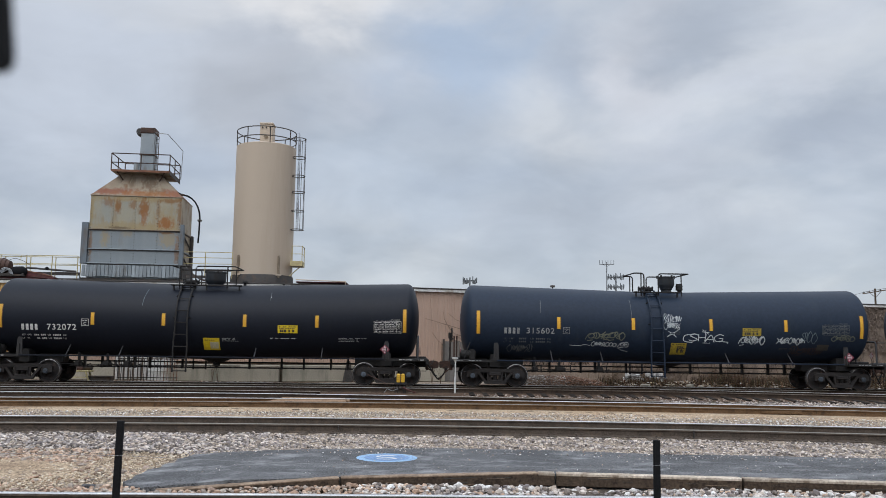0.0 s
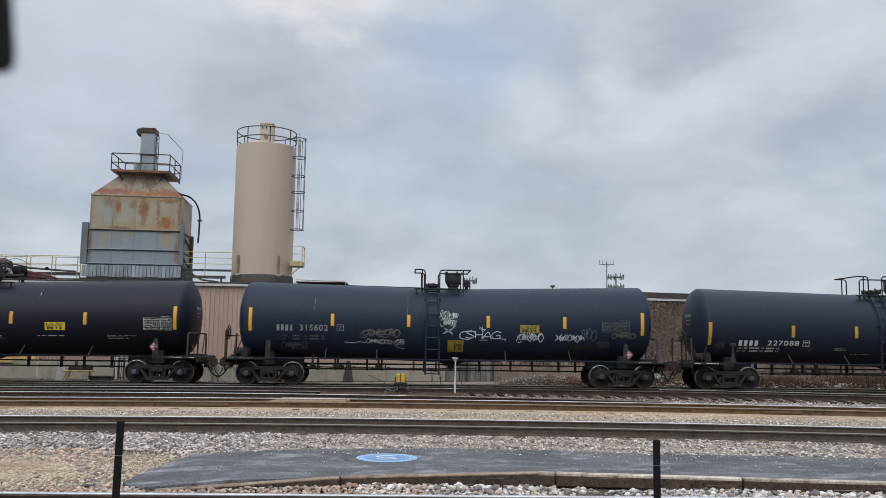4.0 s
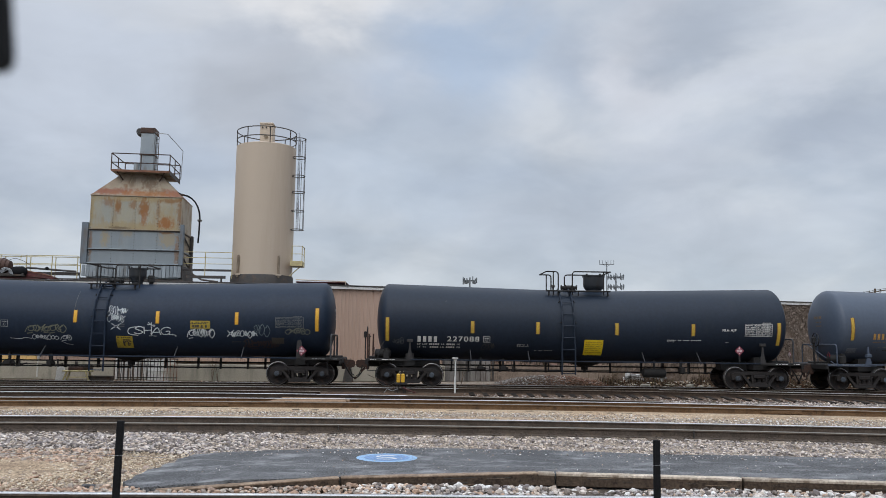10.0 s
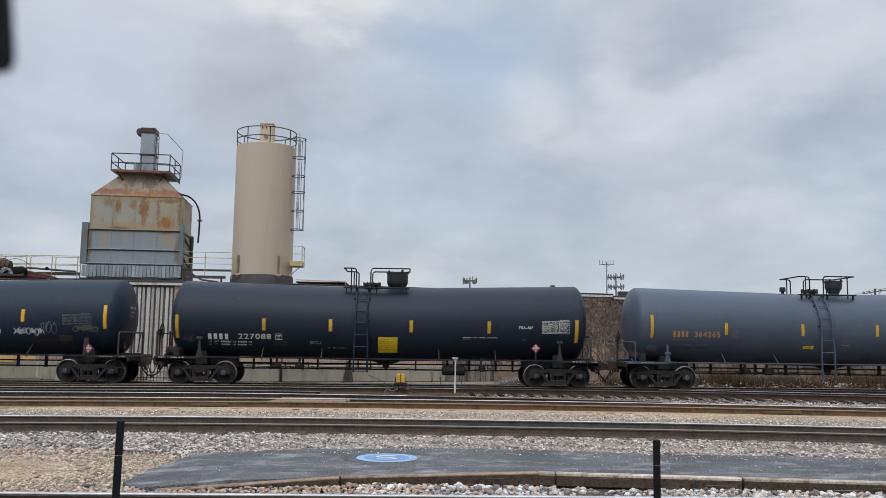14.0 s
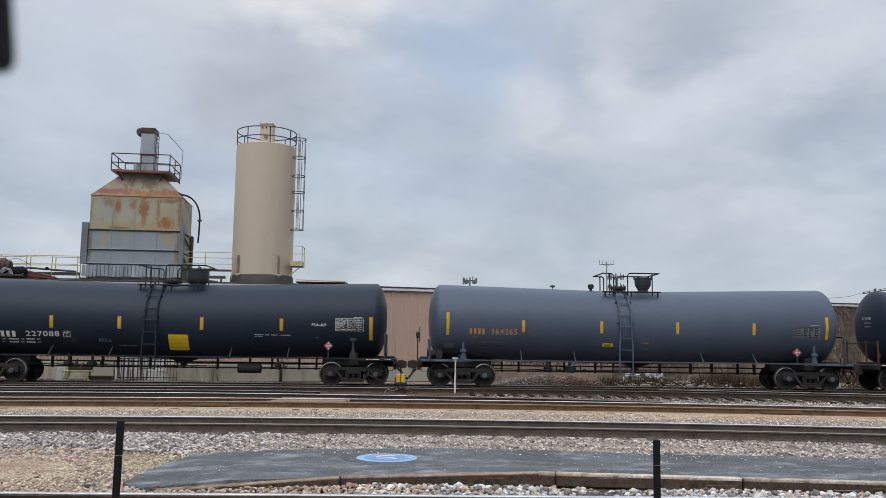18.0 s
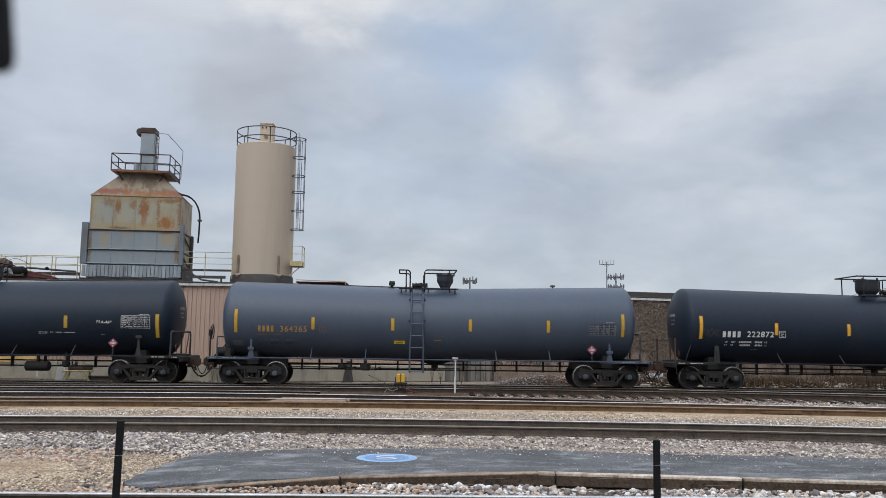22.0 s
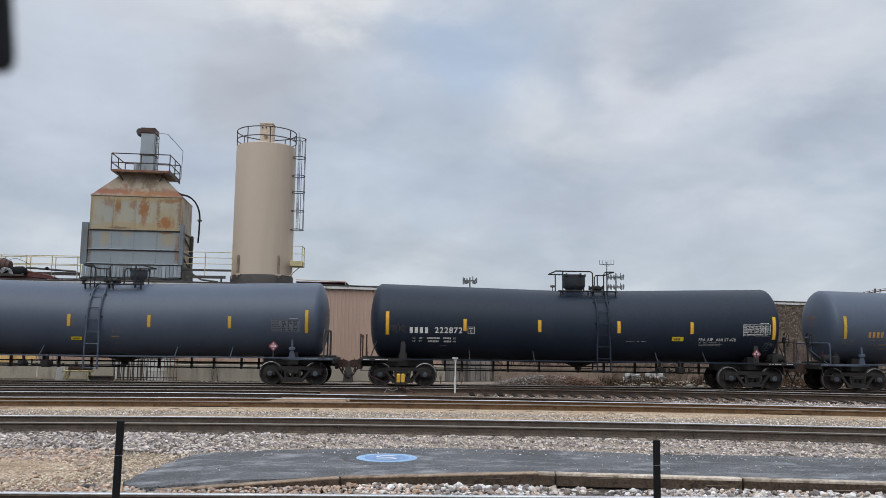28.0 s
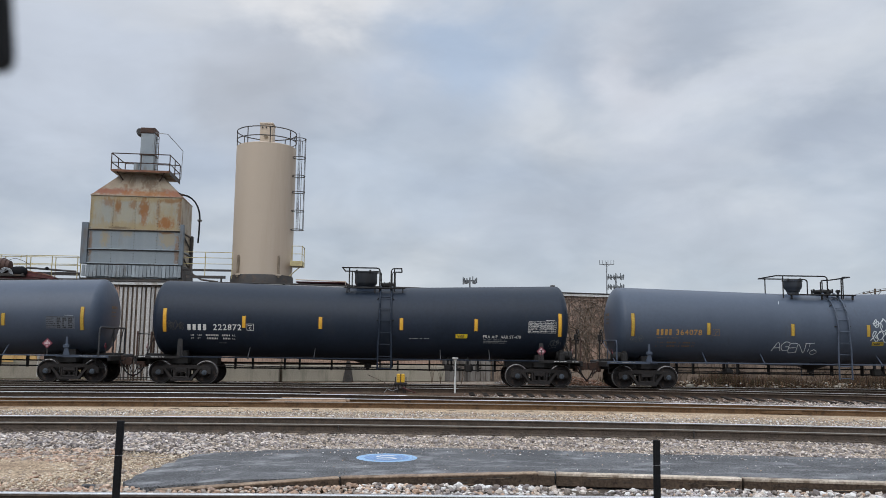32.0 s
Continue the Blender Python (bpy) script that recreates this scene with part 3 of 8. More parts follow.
    "grass_dry": stone_mat("dry winter weeds", [(0.065, 0.044, 0.031), (0.117, 0.081, 0.055), (0.039, 0.029, 0.022), (0.169, 0.124, 0.078), (0.130, 0.062, 0.039), (0.072, 0.068, 0.039), (0.033, 0.023, 0.018), (0.058, 0.039, 0.029)]),
    "litter": stone_mat("pale leaf litter", [(0.30, 0.24, 0.16), (0.16, 0.105, 0.065), (0.46, 0.44, 0.40), (0.10, 0.07, 0.048), (0.22, 0.13, 0.075), (0.36, 0.31, 0.24), (0.07, 0.052, 0.04)]),
    "snow": mat("dirty white rubble", (0.50, 0.49, 0.475), (0.38, 0.37, 0.36), 0.9, 0, 3, 20, 0.2, (0.14, 0.125, 0.11), 1, 0.45),
    "antenna": mat("grey antenna steel", (0.12, 0.135, 0.15), (0.17, 0.185, 0.20), 0.6, 0.3, 2, 20, 0),
}


# ---- geometry helpers ----
class Geo:
    """Vertices and faces of one mesh."""

    def __init__(self):
        self.v, self.f = [], []

    def add(self, verts, faces, m=None):
        k = len(self.v)
        self.v += [tuple(m @ Vector(p)) for p in verts] if m else [tuple(p) for p in verts]
        self.f += [tuple(i + k for i in q) for q in faces]
        return self

    def box(self, x0, x1, y0, y1, z0, z1, c=0.0, m=None):
        """A box with chamfered edges of width c."""
        if c <= 0:
            vs = [(x, y, z) for z in (z0, z1) for y in (y0, y1) for x in (x0, x1)]
            return self.add(vs, [(0, 2, 3, 1), (4, 5, 7, 6), (0, 1, 5, 4), (2, 6, 7, 3), (0, 4, 6, 2), (1, 3, 7, 5)], m)
        b = bmesh.new()
        vs = []
        for sx, xo, xi in ((0, x0, x0 + c), (1, x1, x1 - c)):
            for sy, yo, yi in ((0, y0, y0 + c), (1, y1, y1 - c)):
                for sz, zo, zi in ((0, z0, z0 + c), (1, z1, z1 - c)):
                    vs += [(xo, yi, zi), (xi, yo, zi), (xi, yi, zo)]
        b.free()

        def ix(sx, sy, sz, a):
            return ((sx * 2 + sy) * 2 + sz) * 3 + a

        fs = []
        for s in (0, 1):
            fs.append([ix(s, 0, 0, 0), ix(s, 1, 0, 0), ix(s, 1, 1, 0), ix(s, 0, 1, 0)])
            fs.append([ix(0, s, 0, 1), ix(1, s, 0, 1), ix(1, s, 1, 1), ix(0, s, 1, 1)])
            fs.append([ix(0, 0, s, 2), ix(1, 0, s, 2), ix(1, 1, s, 2), ix(0, 1, s, 2)])
        for p in (0, 1):
            for q in (0, 1):
                fs.append([ix(p, q, 0, 0), ix(p, q, 1, 0), ix(p, q, 1, 1), ix(p, q, 0, 1)])
                fs.append([ix(p, 0, q, 0), ix(p, 1, q, 0), ix(p, 1, q, 2), ix(p, 0, q, 2)])
                fs.append([ix(0, p, q, 1), ix(1, p, q, 1), ix(1, p, q, 2), ix(0, p, q, 2)])
                for r in (0, 1):
                    fs.append([ix(p, q, r, 0), ix(p, q, r, 1), ix(p, q, r, 2)])
        return self.add(vs, fs, m)

    def tube(self, pts, r, seg=8, r1=None):
        """A round bar along the points."""
        pts = [Vector(p) for p in pts]
        n = len(pts)
        vs, fs = [], []
        for i, p in enumerate(pts):
            d = (pts[min(i + 1, n - 1)] - pts[max(i - 1, 0)]).normalized()
            up = Vector((0, 0, 1)) if abs(d.z) < 0.9 else Vector((1, 0, 0))
            a = d.cross(up).normalized()
            b = a.cross(d)
            q = r if r1 is None else r + (r1 - r) * i / max(1, n - 1)
            for k in range(seg):
                t = 2 * math.pi * k / seg
                vs.append(p + a * math.cos(t) * q + b * math.sin(t) * q)
        for i in range(n - 1):
            for k in range(seg):
                fs.append((i * seg + k, i * seg + (k + 1) % seg, (i + 1) * seg + (k + 1) % seg, (i + 1) * seg + k))
        fs += [tuple(range(seg)), tuple(range((n - 1) * seg, n * seg))]
        return self.add(vs, fs)

    def lathe(self, prof, seg=24, m=None, closed=True):
        """Turns (radius, height) pairs about z."""
        vs, fs = [], []
        n = len(prof)
        for r, z in prof:
            for k in range(seg):
                t = 2 * math.pi * k / seg
                vs.append((r * math.cos(t), r * math.sin(t), z))
        for i in range(n - 1):
            for k in range(seg):
                fs.append((i * seg + k, i * seg + (k + 1) % seg, (i + 1) * seg + (k + 1) % seg, (i + 1) * seg + k))
        if closed:
            fs += [tuple(range(seg)), tuple(range((n - 1) * seg, n * seg))]
        return self.add(vs, fs, m)

    def prism(self, poly, y0, y1, m=None):
        """A polygon in x and z, drawn out from y0 to y1."""
        n = len(poly)
        vs = [(x, y0, z) for x, z in poly] + [(x, y1, z) for x, z in poly]
        fs = [tuple(range(n)), tuple(range(n, 2 * n))] + [(i, (i + 1) % n, n + (i + 1) % n, n + i) for i in range(n)]
        return self.add(vs, fs, m)

    def bar(self, a, b, w, d):
        """A flat bar between two points of the x-z plane, w wide, from y -d/2 to d/2 about theirs."""
        a, b = Vector(a), Vector(b)
        u = (b - a).normalized()
        s = u.cross(Vector((0, 1, 0))) * w / 2
        h = Vector((0, d / 2, 0))
        vs = [a - s - h, a + s - h, b + s - h, b - s - h, a - s + h, a + s + h, b + s + h, b - s + h]
        return self.add(vs, [(0, 1, 2, 3), (7, 6, 5, 4), (0, 4, 5, 1), (1, 5, 6, 2), (2, 6, 7, 3), (3, 7, 4, 0)])


def mesh_of(name, geo, material, smooth=False, angle=40):
    me = bpy.data.meshes.new(name)
    if isinstance(geo, Geo):
        me.from_pydata(geo.v, [], geo.f)
        b = bmesh.new()
        b.from_mesh(me)
        bmesh.ops.recalc_face_normals(b, faces=b.faces)
        b.to_mesh(me)
        b.free()
    me.materials.append(material)
    if smooth:
        me.shade_smooth()
        me.set_sharp_from_angle(angle=radians(angle))
    return me


def part(name, geo, material, parent, label="", smooth=False, m=None, angle=40):
    ob = new(name, geo if isinstance(geo, bpy.types.Mesh) else mesh_of(name, geo, material, smooth, angle))
    ob.parent = parent
    if m is not None:
        ob.matrix_basis = m
    return tagged(ob, label)


def thing(name, label, category, m=None, group="", kind="", geo=None, material=None, smooth=False):
    ob = new(name, mesh_of(name, geo, material, smooth) if geo else None)
    if m is not None:
        ob.matrix_basis = m
    return tagged(ob, label, category, group, kind)


def smooth_line(pts, k=6):
    """A rounded line through the points."""
    out, n = [], len(pts)
    for i in range(n - 1):
        p = [pts[max(0, i - 1)], pts[i], pts[i + 1], pts[min(n - 1, i + 2)]]
        for j in range(k):
            t = j / k
            out.append(tuple(0.5 * (2 * p[1][a] + (p[2][a] - p[0][a]) * t + (2 * p[0][a] - 5 * p[1][a] + 4 * p[2][a] - p[3][a]) * t * t + (3 * p[1][a] - p[0][a] - 3 * p[2][a] + p[3][a]) * t ** 3) for a in range(len(p[1]))))
    return out + [pts[-1]]


def fast_mesh(name, verts, tris, material):
    """A mesh of triangles from arrays."""
    me = bpy.data.meshes.new(name)
    me.vertices.add(len(verts))
    me.vertices.foreach_set("co", np.ascontiguousarray(verts, dtype=np.float32).ravel())
    me.loops.add(len(tris) * 3)
    me.loops.foreach_set("vertex_index", np.ascontiguousarray(tris, dtype=np.int32).ravel())
    me.polygons.add(len(tris))
    me.polygons.foreach_set("loop_start", np.arange(0, len(tris) * 3, 3, dtype=np.int32))
    me.update(calc_edges=True)
    me.materials.append(material)
    return me


# ---- ground and tracks ----
GROUND = -0.20


def bend(x, a, b, c, lim=14.0):
    """The line of a gently curved track: its y at x; straight on past lim."""
    q = max(-lim, min(lim, x))
    return a + b * q + c * q * q + (b + 2 * c * q) * (x - q)


def ground_sheet():
    xs = sorted({-3000, -1200, -500, -200, -90, 110, 200, 500, 1200, 3000} | {-60 + 4 * i for i in range(36)})
    ys = sorted({-3000, -1000, -300, -100, -40, -20, 60, 80, 120, 200, 500, 1200, 4500} | {-10 + 1.5 * i for i in range(44)})
    g = Geo()
    near = lambda x, y: abs(x) < 60 and -8 < y < 50
    vs = [(x, y, GROUND + (0.025 * noise.noise((x * 0.35, y * 0.5, 0.3)) - 0.012 if near(x, y) else -0.02)) for y in ys for x in xs]
    w = len(xs)
    g.add(vs, [(j * w + i, j * w + i + 1, (j + 1) * w + i + 1, (j + 1) * w + i) for j in range(len(ys) - 1) for i in range(w - 1)])
    return thing("ground", "pale limestone gravel ground between the tracks", "ground", kind="structure", geo=g, material=M["gravel"], smooth=True)


ground_sheet()


def track_bed():
    """Dark, oil-stained stone under the yard tracks, with uneven borders."""
    g = Geo()
    xs = [-70 + 1.0 * i for i in range(166)]
    lo = [27.7 - 0.01 * x + 0.9 * max(0.0, min(1.0, (x - 2) / 4)) + 0.25 * noise.noise((x * 0.6, 0, 1)) for x in xs]
    hi = [38.6 + 0.4 * noise.noise((x * 0.5, 0, 7)) for x in xs]
    rows = 6
    vs = [(x, a + (b - a) * k / rows, GROUND + 0.026) for x, a, b in zip(xs, lo, hi) for k in range(rows + 1)]
    w = rows + 1
    g.add(vs, [(i * w + k, (i + 1) * w + k, (i + 1) * w + k + 1, i * w + k + 1) for i in range(len(xs) - 1) for k in range(rows)])
    thing("track_bed", "dark oil-stained stone bed under the yard tracks", "track bed", kind="structure", geo=g, material=M["bed"])
    g = Geo()
    vs = [(x, LINES["yard_track"](x) + d + 0.12 * noise.noise((x * 0.8, d, 3)), GROUND + 0.026) for x in xs for d in (-0.95, 0, 0.95)]
    g.add(vs, [(i * 3 + k, (i + 1) * 3 + k, (i + 1) * 3 + k + 1, i * 3 + k + 1) for i in range(len(xs) - 1) for k in range(2)])
    thing("track_bed", "dark rusty stone bed between yard rails", "track bed", kind="structure", geo=g, material=M["bed_rust"])


# the profile of a rail: foot, web, head (top at z = 0)
RAIL = [(-0.076, -0.18), (0.076, -0.18), (0.076, -0.168), (0.022, -0.15), (0.010, -0.135), (0.010, -0.052), (0.037, -0.036), (0.037, -0.006), (0.028, 0.0),
        (-0.028, 0.0), (-0.037, -0.006), (-0.037, -0.036), (-0.010, -0.052), (-0.010, -0.135), (-0.022, -0.15), (-0.076, -0.168)]


def rail(name, line, x0, x1, parent, top, step=2.0, web="rail_side"):
    xs = [x0 + (x1 - x0) * i / int((x1 - x0) / step) for i in range(int((x1 - x0) / step) + 1)]
    g, n = Geo(), len(RAIL)
    vs = [(x, line(x) + dy, z) for x in xs for dy, z in RAIL]
    fs = [(i * n + k, i * n + (k + 1) % n, (i + 1) * n + (k + 1) % n, (i + 1) * n + k) for i in range(len(xs) - 1) for k in range(n) if k != 8]
    g.add(vs, fs + [tuple(range(n)), tuple(range(len(vs) - n, len(vs)))])
    body = part(name, g, M[web], parent)
    t = Geo()
    band = ((-0.0385, -0.014), (-0.0375, -0.005), (-0.029, 0.0015), (0.029, 0.0015), (0.0375, -0.005))
    t.add([(x, line(x) + dy, z) for x in xs for dy, z in band], [(5 * i + k, 5 * i + k + 1, 5 * i + k + 6, 5 * i + k + 5) for i in range(len(xs) - 1) for k in range(4)])
    part("running_surface", t, top, body)
    return body


def track(name, label, line, top, x0=-70, x1=90, gauge=1.505, web="rail_side"):
    tr = thing(name, label, "railway track", kind="structure")
    for s, tp in zip((-1, 1), top):
        # a head may be bright on one stretch and dull on the next
        for a, b, look_ in ([(x0, x1, tp)] if isinstance(tp, str) else tp):
            rail("rail", lambda x: line(x) + s * gauge / 2, a, b, tr, M[look_], 2.0, web)
    return tr


LINES = {
    "platform_track": lambda x: 8.98 - 0.012 * x,
    "near_track": lambda x: bend(x, 18.45, -0.042, -0.0058),
    "yard_track": lambda x: bend(x, 24.81, -0.0205, -0.0062),
    "middle_track": lambda x: bend(x, 32.62, 0.0013, -0.00804),
    "train_track": lambda x: 33.9,
}
TRACKS = {
    "platform_track": track("platform_track", "polished steel rails set in pale ballast beside the platform", LINES["platform_track"], ("rail_top", "rail_top")),
    "near_track": track("near_track", "rusty-webbed steel rails on ballast behind the platform", LINES["near_track"], ("rail_dull", "rail_top")),
    "yard_track": track("yard_track", "brown rusty yard rails among ballast", LINES["yard_track"], ("rail_dull", "rail_top"), web="rail_rust"),
    "middle_track": track("middle_track", "worn brown rails beside the train", LINES["middle_track"], (((-70, 2, "rail_mid"), (2, 90, "rail_brown")), ((-70, -7, "rail_dull"), (10, 90, "rail_mid"))), web="rail_dark"),
    "train_track": track("train_track", "shiny rails that carry the tank train", LINES["train_track"], ("rail_dull", "rail_mid"), web="rail_dark"),
}


track_bed()


def joints():
    """Rail joints: a gap in the near rails, and a bolted splice bar on the yard rail."""
    q = LINES["near_track"]
    for x in (-1.42, 1.15, 6.0):
        part("rail_joint", Geo().box(-0.007, 0.007, -0.082, -0.008, -0.178, -0.008), M["ink"], TRACKS["near_track"], "dark joint gap", m=pose(x, q(x) - 0.7525, 0))
    y = LINES["yard_track"]
    for x in (10.6, -5.6):
        bar = part("joint_bar", Geo().box(-0.55, 0.55, -0.05, -0.012, -0.14, -0.055, 0.008), M["rail_rust"], TRACKS["yard_track"], "rusty splice bar", m=pose(x, y(x) - 0.765, 0, 0, 0, math.degrees(math.atan2(y(x + 0.1) - y(x - 0.1), 0.2))))
        for i in range(6):
            part("bolt", Geo().lathe([(0.024, 0.045), (0.024, 0.085), (0.012, 0.09)], 6, pose(-0.45 + 0.18 * i, 0, -0.1, 90)), M["rail_rust"], bar)


joints()


def turnout():
    """A crossover that leaves the yard track towards the middle track, with its closure rails and timber panel."""
    t = thing("turnout", "crossover rails with a brown timber panel between two yard tracks", "rail switch", kind="structure")
    line = lambda x: bend(x, 27.37, -0.1257, -0.01014)
    rail("diverging_rail", line, -60, 0.0, t, M["rail_top"], web="rail_dark")
    rail("diverging_rail", line, 0.0, 8.0, t, M["rail_dull"], web="rail_dark")
    rail("diverging_rail", lambda x: line(x) + 1.505, -60, -3.0, t, M["rail_dull"], web="rail_dark")
    for x0, x1, y0, y1 in ((-4.05, -1.75, 24.2, 24.62), (-4.0, -1.8, 24.64, 25.05), (-3.9, -1.7, 25.07, 25.44), (-3.85, -1.9, 25.72, 26.1)):
        part("timber_panel", Geo().box(x0, x1, y0, y1, -0.17, -0.012, 0.02), M["plank"], t, "brown timber crossing plank")
    for x in (-3.4, -2.1):
        part("plank_slot", Geo().box(x - 0.1, x + 0.1, 24.3, 24.36, -0.02, -0.009), M["ink"], t)
    return t


turnout()


# ---- platform ----
# where the edge timbers meet, along the platform's near side
TIMBER_LINE = [(-3.1, 10.6), (-0.86, 11.08), (1.81, 11.5), (2.06, 11.47), (4.5, 11.12), (6.9, 10.76), (9.5, 10.38), (12, 10.16)]


def platform():
    far = [(-3.45, 13.85), (-2.93, 13.87), (-2.2, 13.70), (-1.2, 13.95), (0.8, 14.12), (2.6, 13.92), (4.3, 13.52), (5.4, 13.5), (7.8, 13.2), (12, 12.6), (26, 10.9)]
    near = [(26, 10.5), (12, 10.2), (9, 10.45), (6.34, 10.86), (3.74, 11.25), (1.9, 11.5), (0.0, 11.25), (-1.59, 10.93), (-2.2, 10.82), (-3.3, 10.72)]
    tip = [(-3.60, 11.05), (-3.72, 11.3), (-3.68, 11.55), (-3.73, 11.8), (-3.69, 12.0), (-3.72, 12.35), (-3.60, 12.55), (-3.64, 12.9), (-3.52, 13.0), (-3.58, 13.4), (-3.5, 13.6)]
    poly = far + near + tip
    g = Geo()
    n = len(poly)
    vs = [(x, y, -0.02 - 0.11 * max(0.0, min(1.0, (-2.2 - x) / 1.4))) for x, y in poly] + [(x, y, -0.24) for x, y in poly]
    a, b = 2, len(far) + len(near) - 2
    g.add(vs, [tuple(range(a, b + 1)), tuple(range(b, n)) + tuple(range(a + 1)), tuple(range(n, 2 * n))] + [(i, (i + 1) % n, n + (i + 1) % n, n + i) for i in range(n)])
    p = thing("platform", "low worn asphalt platform with frayed pale edges", "platform", kind="structure", geo=g, material=M["asphalt"])
    # edge timbers: besides wear, the face is coloured as shaded, the top as lit
    ends = TIMBER_LINE
    for (xa, ya), (xb, yb) in zip(ends, ends[1:]):
        ln = math.hypot(xb - xa, yb - ya)
        tg = Geo().box(0.014, ln - 0.014, -0.16, 0.0, -0.15, 0.012 + 0.006 * math.sin(xa * 7), 0.012)
        da, db = (-0.012 - 0.11 * max(0.0, min(1.0, (-0.6 - q) / 2.6)) for q in (xa, xb))
        m = pose(xa, ya, da, 0, math.degrees(math.atan2(da - db, ln)), math.degrees(math.atan2(yb - ya, xb - xa)))
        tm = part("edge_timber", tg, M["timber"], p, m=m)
        part("timber_top", Geo().box(0.014, ln - 0.014, -0.168, -0.01, -0.012 if xa > 1.7 else 0.002, 0.024, 0.006), M["timber_top"] if xa > 1.7 else M["timber_tan"], tm, "bleached top face in a lit tone" if xa > 1.7 else "worn tan top face")
        # split grain and a rounded, broken lip on the front face
        rnd_ = random.Random(int(xa * 10) + 50)
        for _ in range(int(ln * 3)):
            gx, gz = rnd_.uniform(0.1, ln - 0.3), rnd_.uniform(-0.11, -0.01)
            gl = rnd_.uniform(0.12, 0.5)
            part("grain_split", Geo().box(gx, min(gx + gl, ln - 0.02), -0.1635, -0.158, gz, gz + rnd_.uniform(0.004, 0.012)), M["ink"] if rnd_.random() < 0.6 else M["timber_tan"], tm)
    # cracks, as fine grooves of dark filler
    rnd = random.Random(4)
    for x0, y0, n_, a in ((-0.95, 13.0, 7, -60), (0.2, 12.1, 5, -40), (1.9, 13.1, 7, -70), (7.0, 12.4, 6, -70), (-2.1, 13.3, 6, 10), (4.6, 12.9, 6, -30)):
        pts, x, y = [], x0, y0
        for _ in range(n_):
            pts.append((x, y))
            x, y = x + 0.14 * math.cos(radians(a + rnd.uniform(-50, 50))), y + 0.14 * math.sin(radians(a + rnd.uniform(-50, 50)))
        g = Geo()
        vs = []
        for i, (px, py) in enumerate(pts):
            w = 0.008 + 0.008 * rnd.random()
            vs += [(px - w, py, -0.0165), (px + w, py, -0.0165)]
        g.add(vs, [(2 * i, 2 * i + 1, 2 * i + 3, 2 * i + 2) for i in range(len(pts) - 1)])
        part("crack", g, M["ink"], p)
    # a pale paving seam and frayed scraps of asphalt at the tapering end
    pts = [(3.0, 12.72), (3.86, 12.57), (4.93, 12.39), (6.32, 12.22), (7.11, 12.15), (9.0, 12.0)]
    g = Geo()
    g.add([(x, y + s_, -0.0165) for x, y in pts for s_ in (-0.007, 0.007)], [(2 * i, 2 * i + 2, 2 * i + 3, 2 * i + 1) for i in range(len(pts) - 1)])
    part("seam", g, M["sign_seam"], p, "pale paving seam")
    for x, y, r in ((-3.85, 10.95, 0.16), (-4.05, 11.02, 0.1), (-3.05, 13.05, 0.2), (-3.3, 12.75, 0.13), (-2.75, 13.75, 0.12), (-2.4, 13.7, 0.2), (-3.6, 12.3, 0.1)):
        k = 9
        ring = [(x + r * (1.2 + 0.5 * math.sin(i * 4.1 + x)) * math.cos(2 * math.pi * i / k), y + r * 0.5 * (1 + 0.4 * math.sin(i * 2.7 + y)) * math.sin(2 * math.pi * i / k)) for i in range(k)]
        sg = Geo().add([(a, b, GROUND + 0.075) for a, b in ring] + [(a, b, GROUND - 0.02) for a, b in ring], [tuple(range(k)), tuple(range(k, 2 * k))] + [(i, (i + 1) % k, k + (i + 1) % k, k + i) for i in range(k)])
        part("asphalt_scrap", sg, M["asphalt"], p)
    return p


platform()


def ground_sign():
    s = thing("ground_sign", "round blue painted marking with a pale ring on asphalt", "pavement marking", pose(-0.28, 12.92, -0.02))
    ring = lambda r, z: [(r * math.cos(2 * math.pi * i / 40), r * math.sin(2 * math.pi * i / 40), z) for i in range(40)]
    part("disc", Geo().add(ring(0.47, 0.002), [tuple(range(40))]), M["sign_pale"], s, "pale blue rim")
    part("field", Geo().add(ring(0.35, 0.0045), [tuple(range(40))]), M["sign_blue"], s, "blue field")
    g = Geo()
    line = smooth_line([(0.14, 0.16), (0.0, 0.21), (-0.14, 0.13), (-0.1, 0.02), (0.06, -0.03), (0.13, -0.12), (0.0, -0.21), (-0.15, -0.15)], 4)
    vs = []
    for k, (x, y) in enumerate(line):
        a, b = line[max(0, k - 1)], line[min(len(line) - 1, k + 1)]
        d = Vector((b[0] - a[0], b[1] - a[1], 0)).normalized() * 0.026
        vs += [(x - d.y, y + d.x, 0.0075), (x + d.y, y - d.x, 0.0075)]
    g.add(vs, [(2 * k, 2 * k + 1, 2 * k + 3, 2 * k + 2) for k in range(len(line) - 1)])
    part("symbol", g, M["white"], s, "white bent-line symbol")
    return s


ground_sign()


# ---- building along the tracks ----
WALL_A = pose(-25.0, 39.75, GROUND)  # runs along x
TURN = math.degrees(math.atan2(44.3 - 39.9, 11.14 + 5.97))
WALL_B = pose(-5.97, 39.85, GROUND, 0, 0, TURN)  # runs away to the right
H_A, H_B, H_C = 4.62, 4.62, 4.52


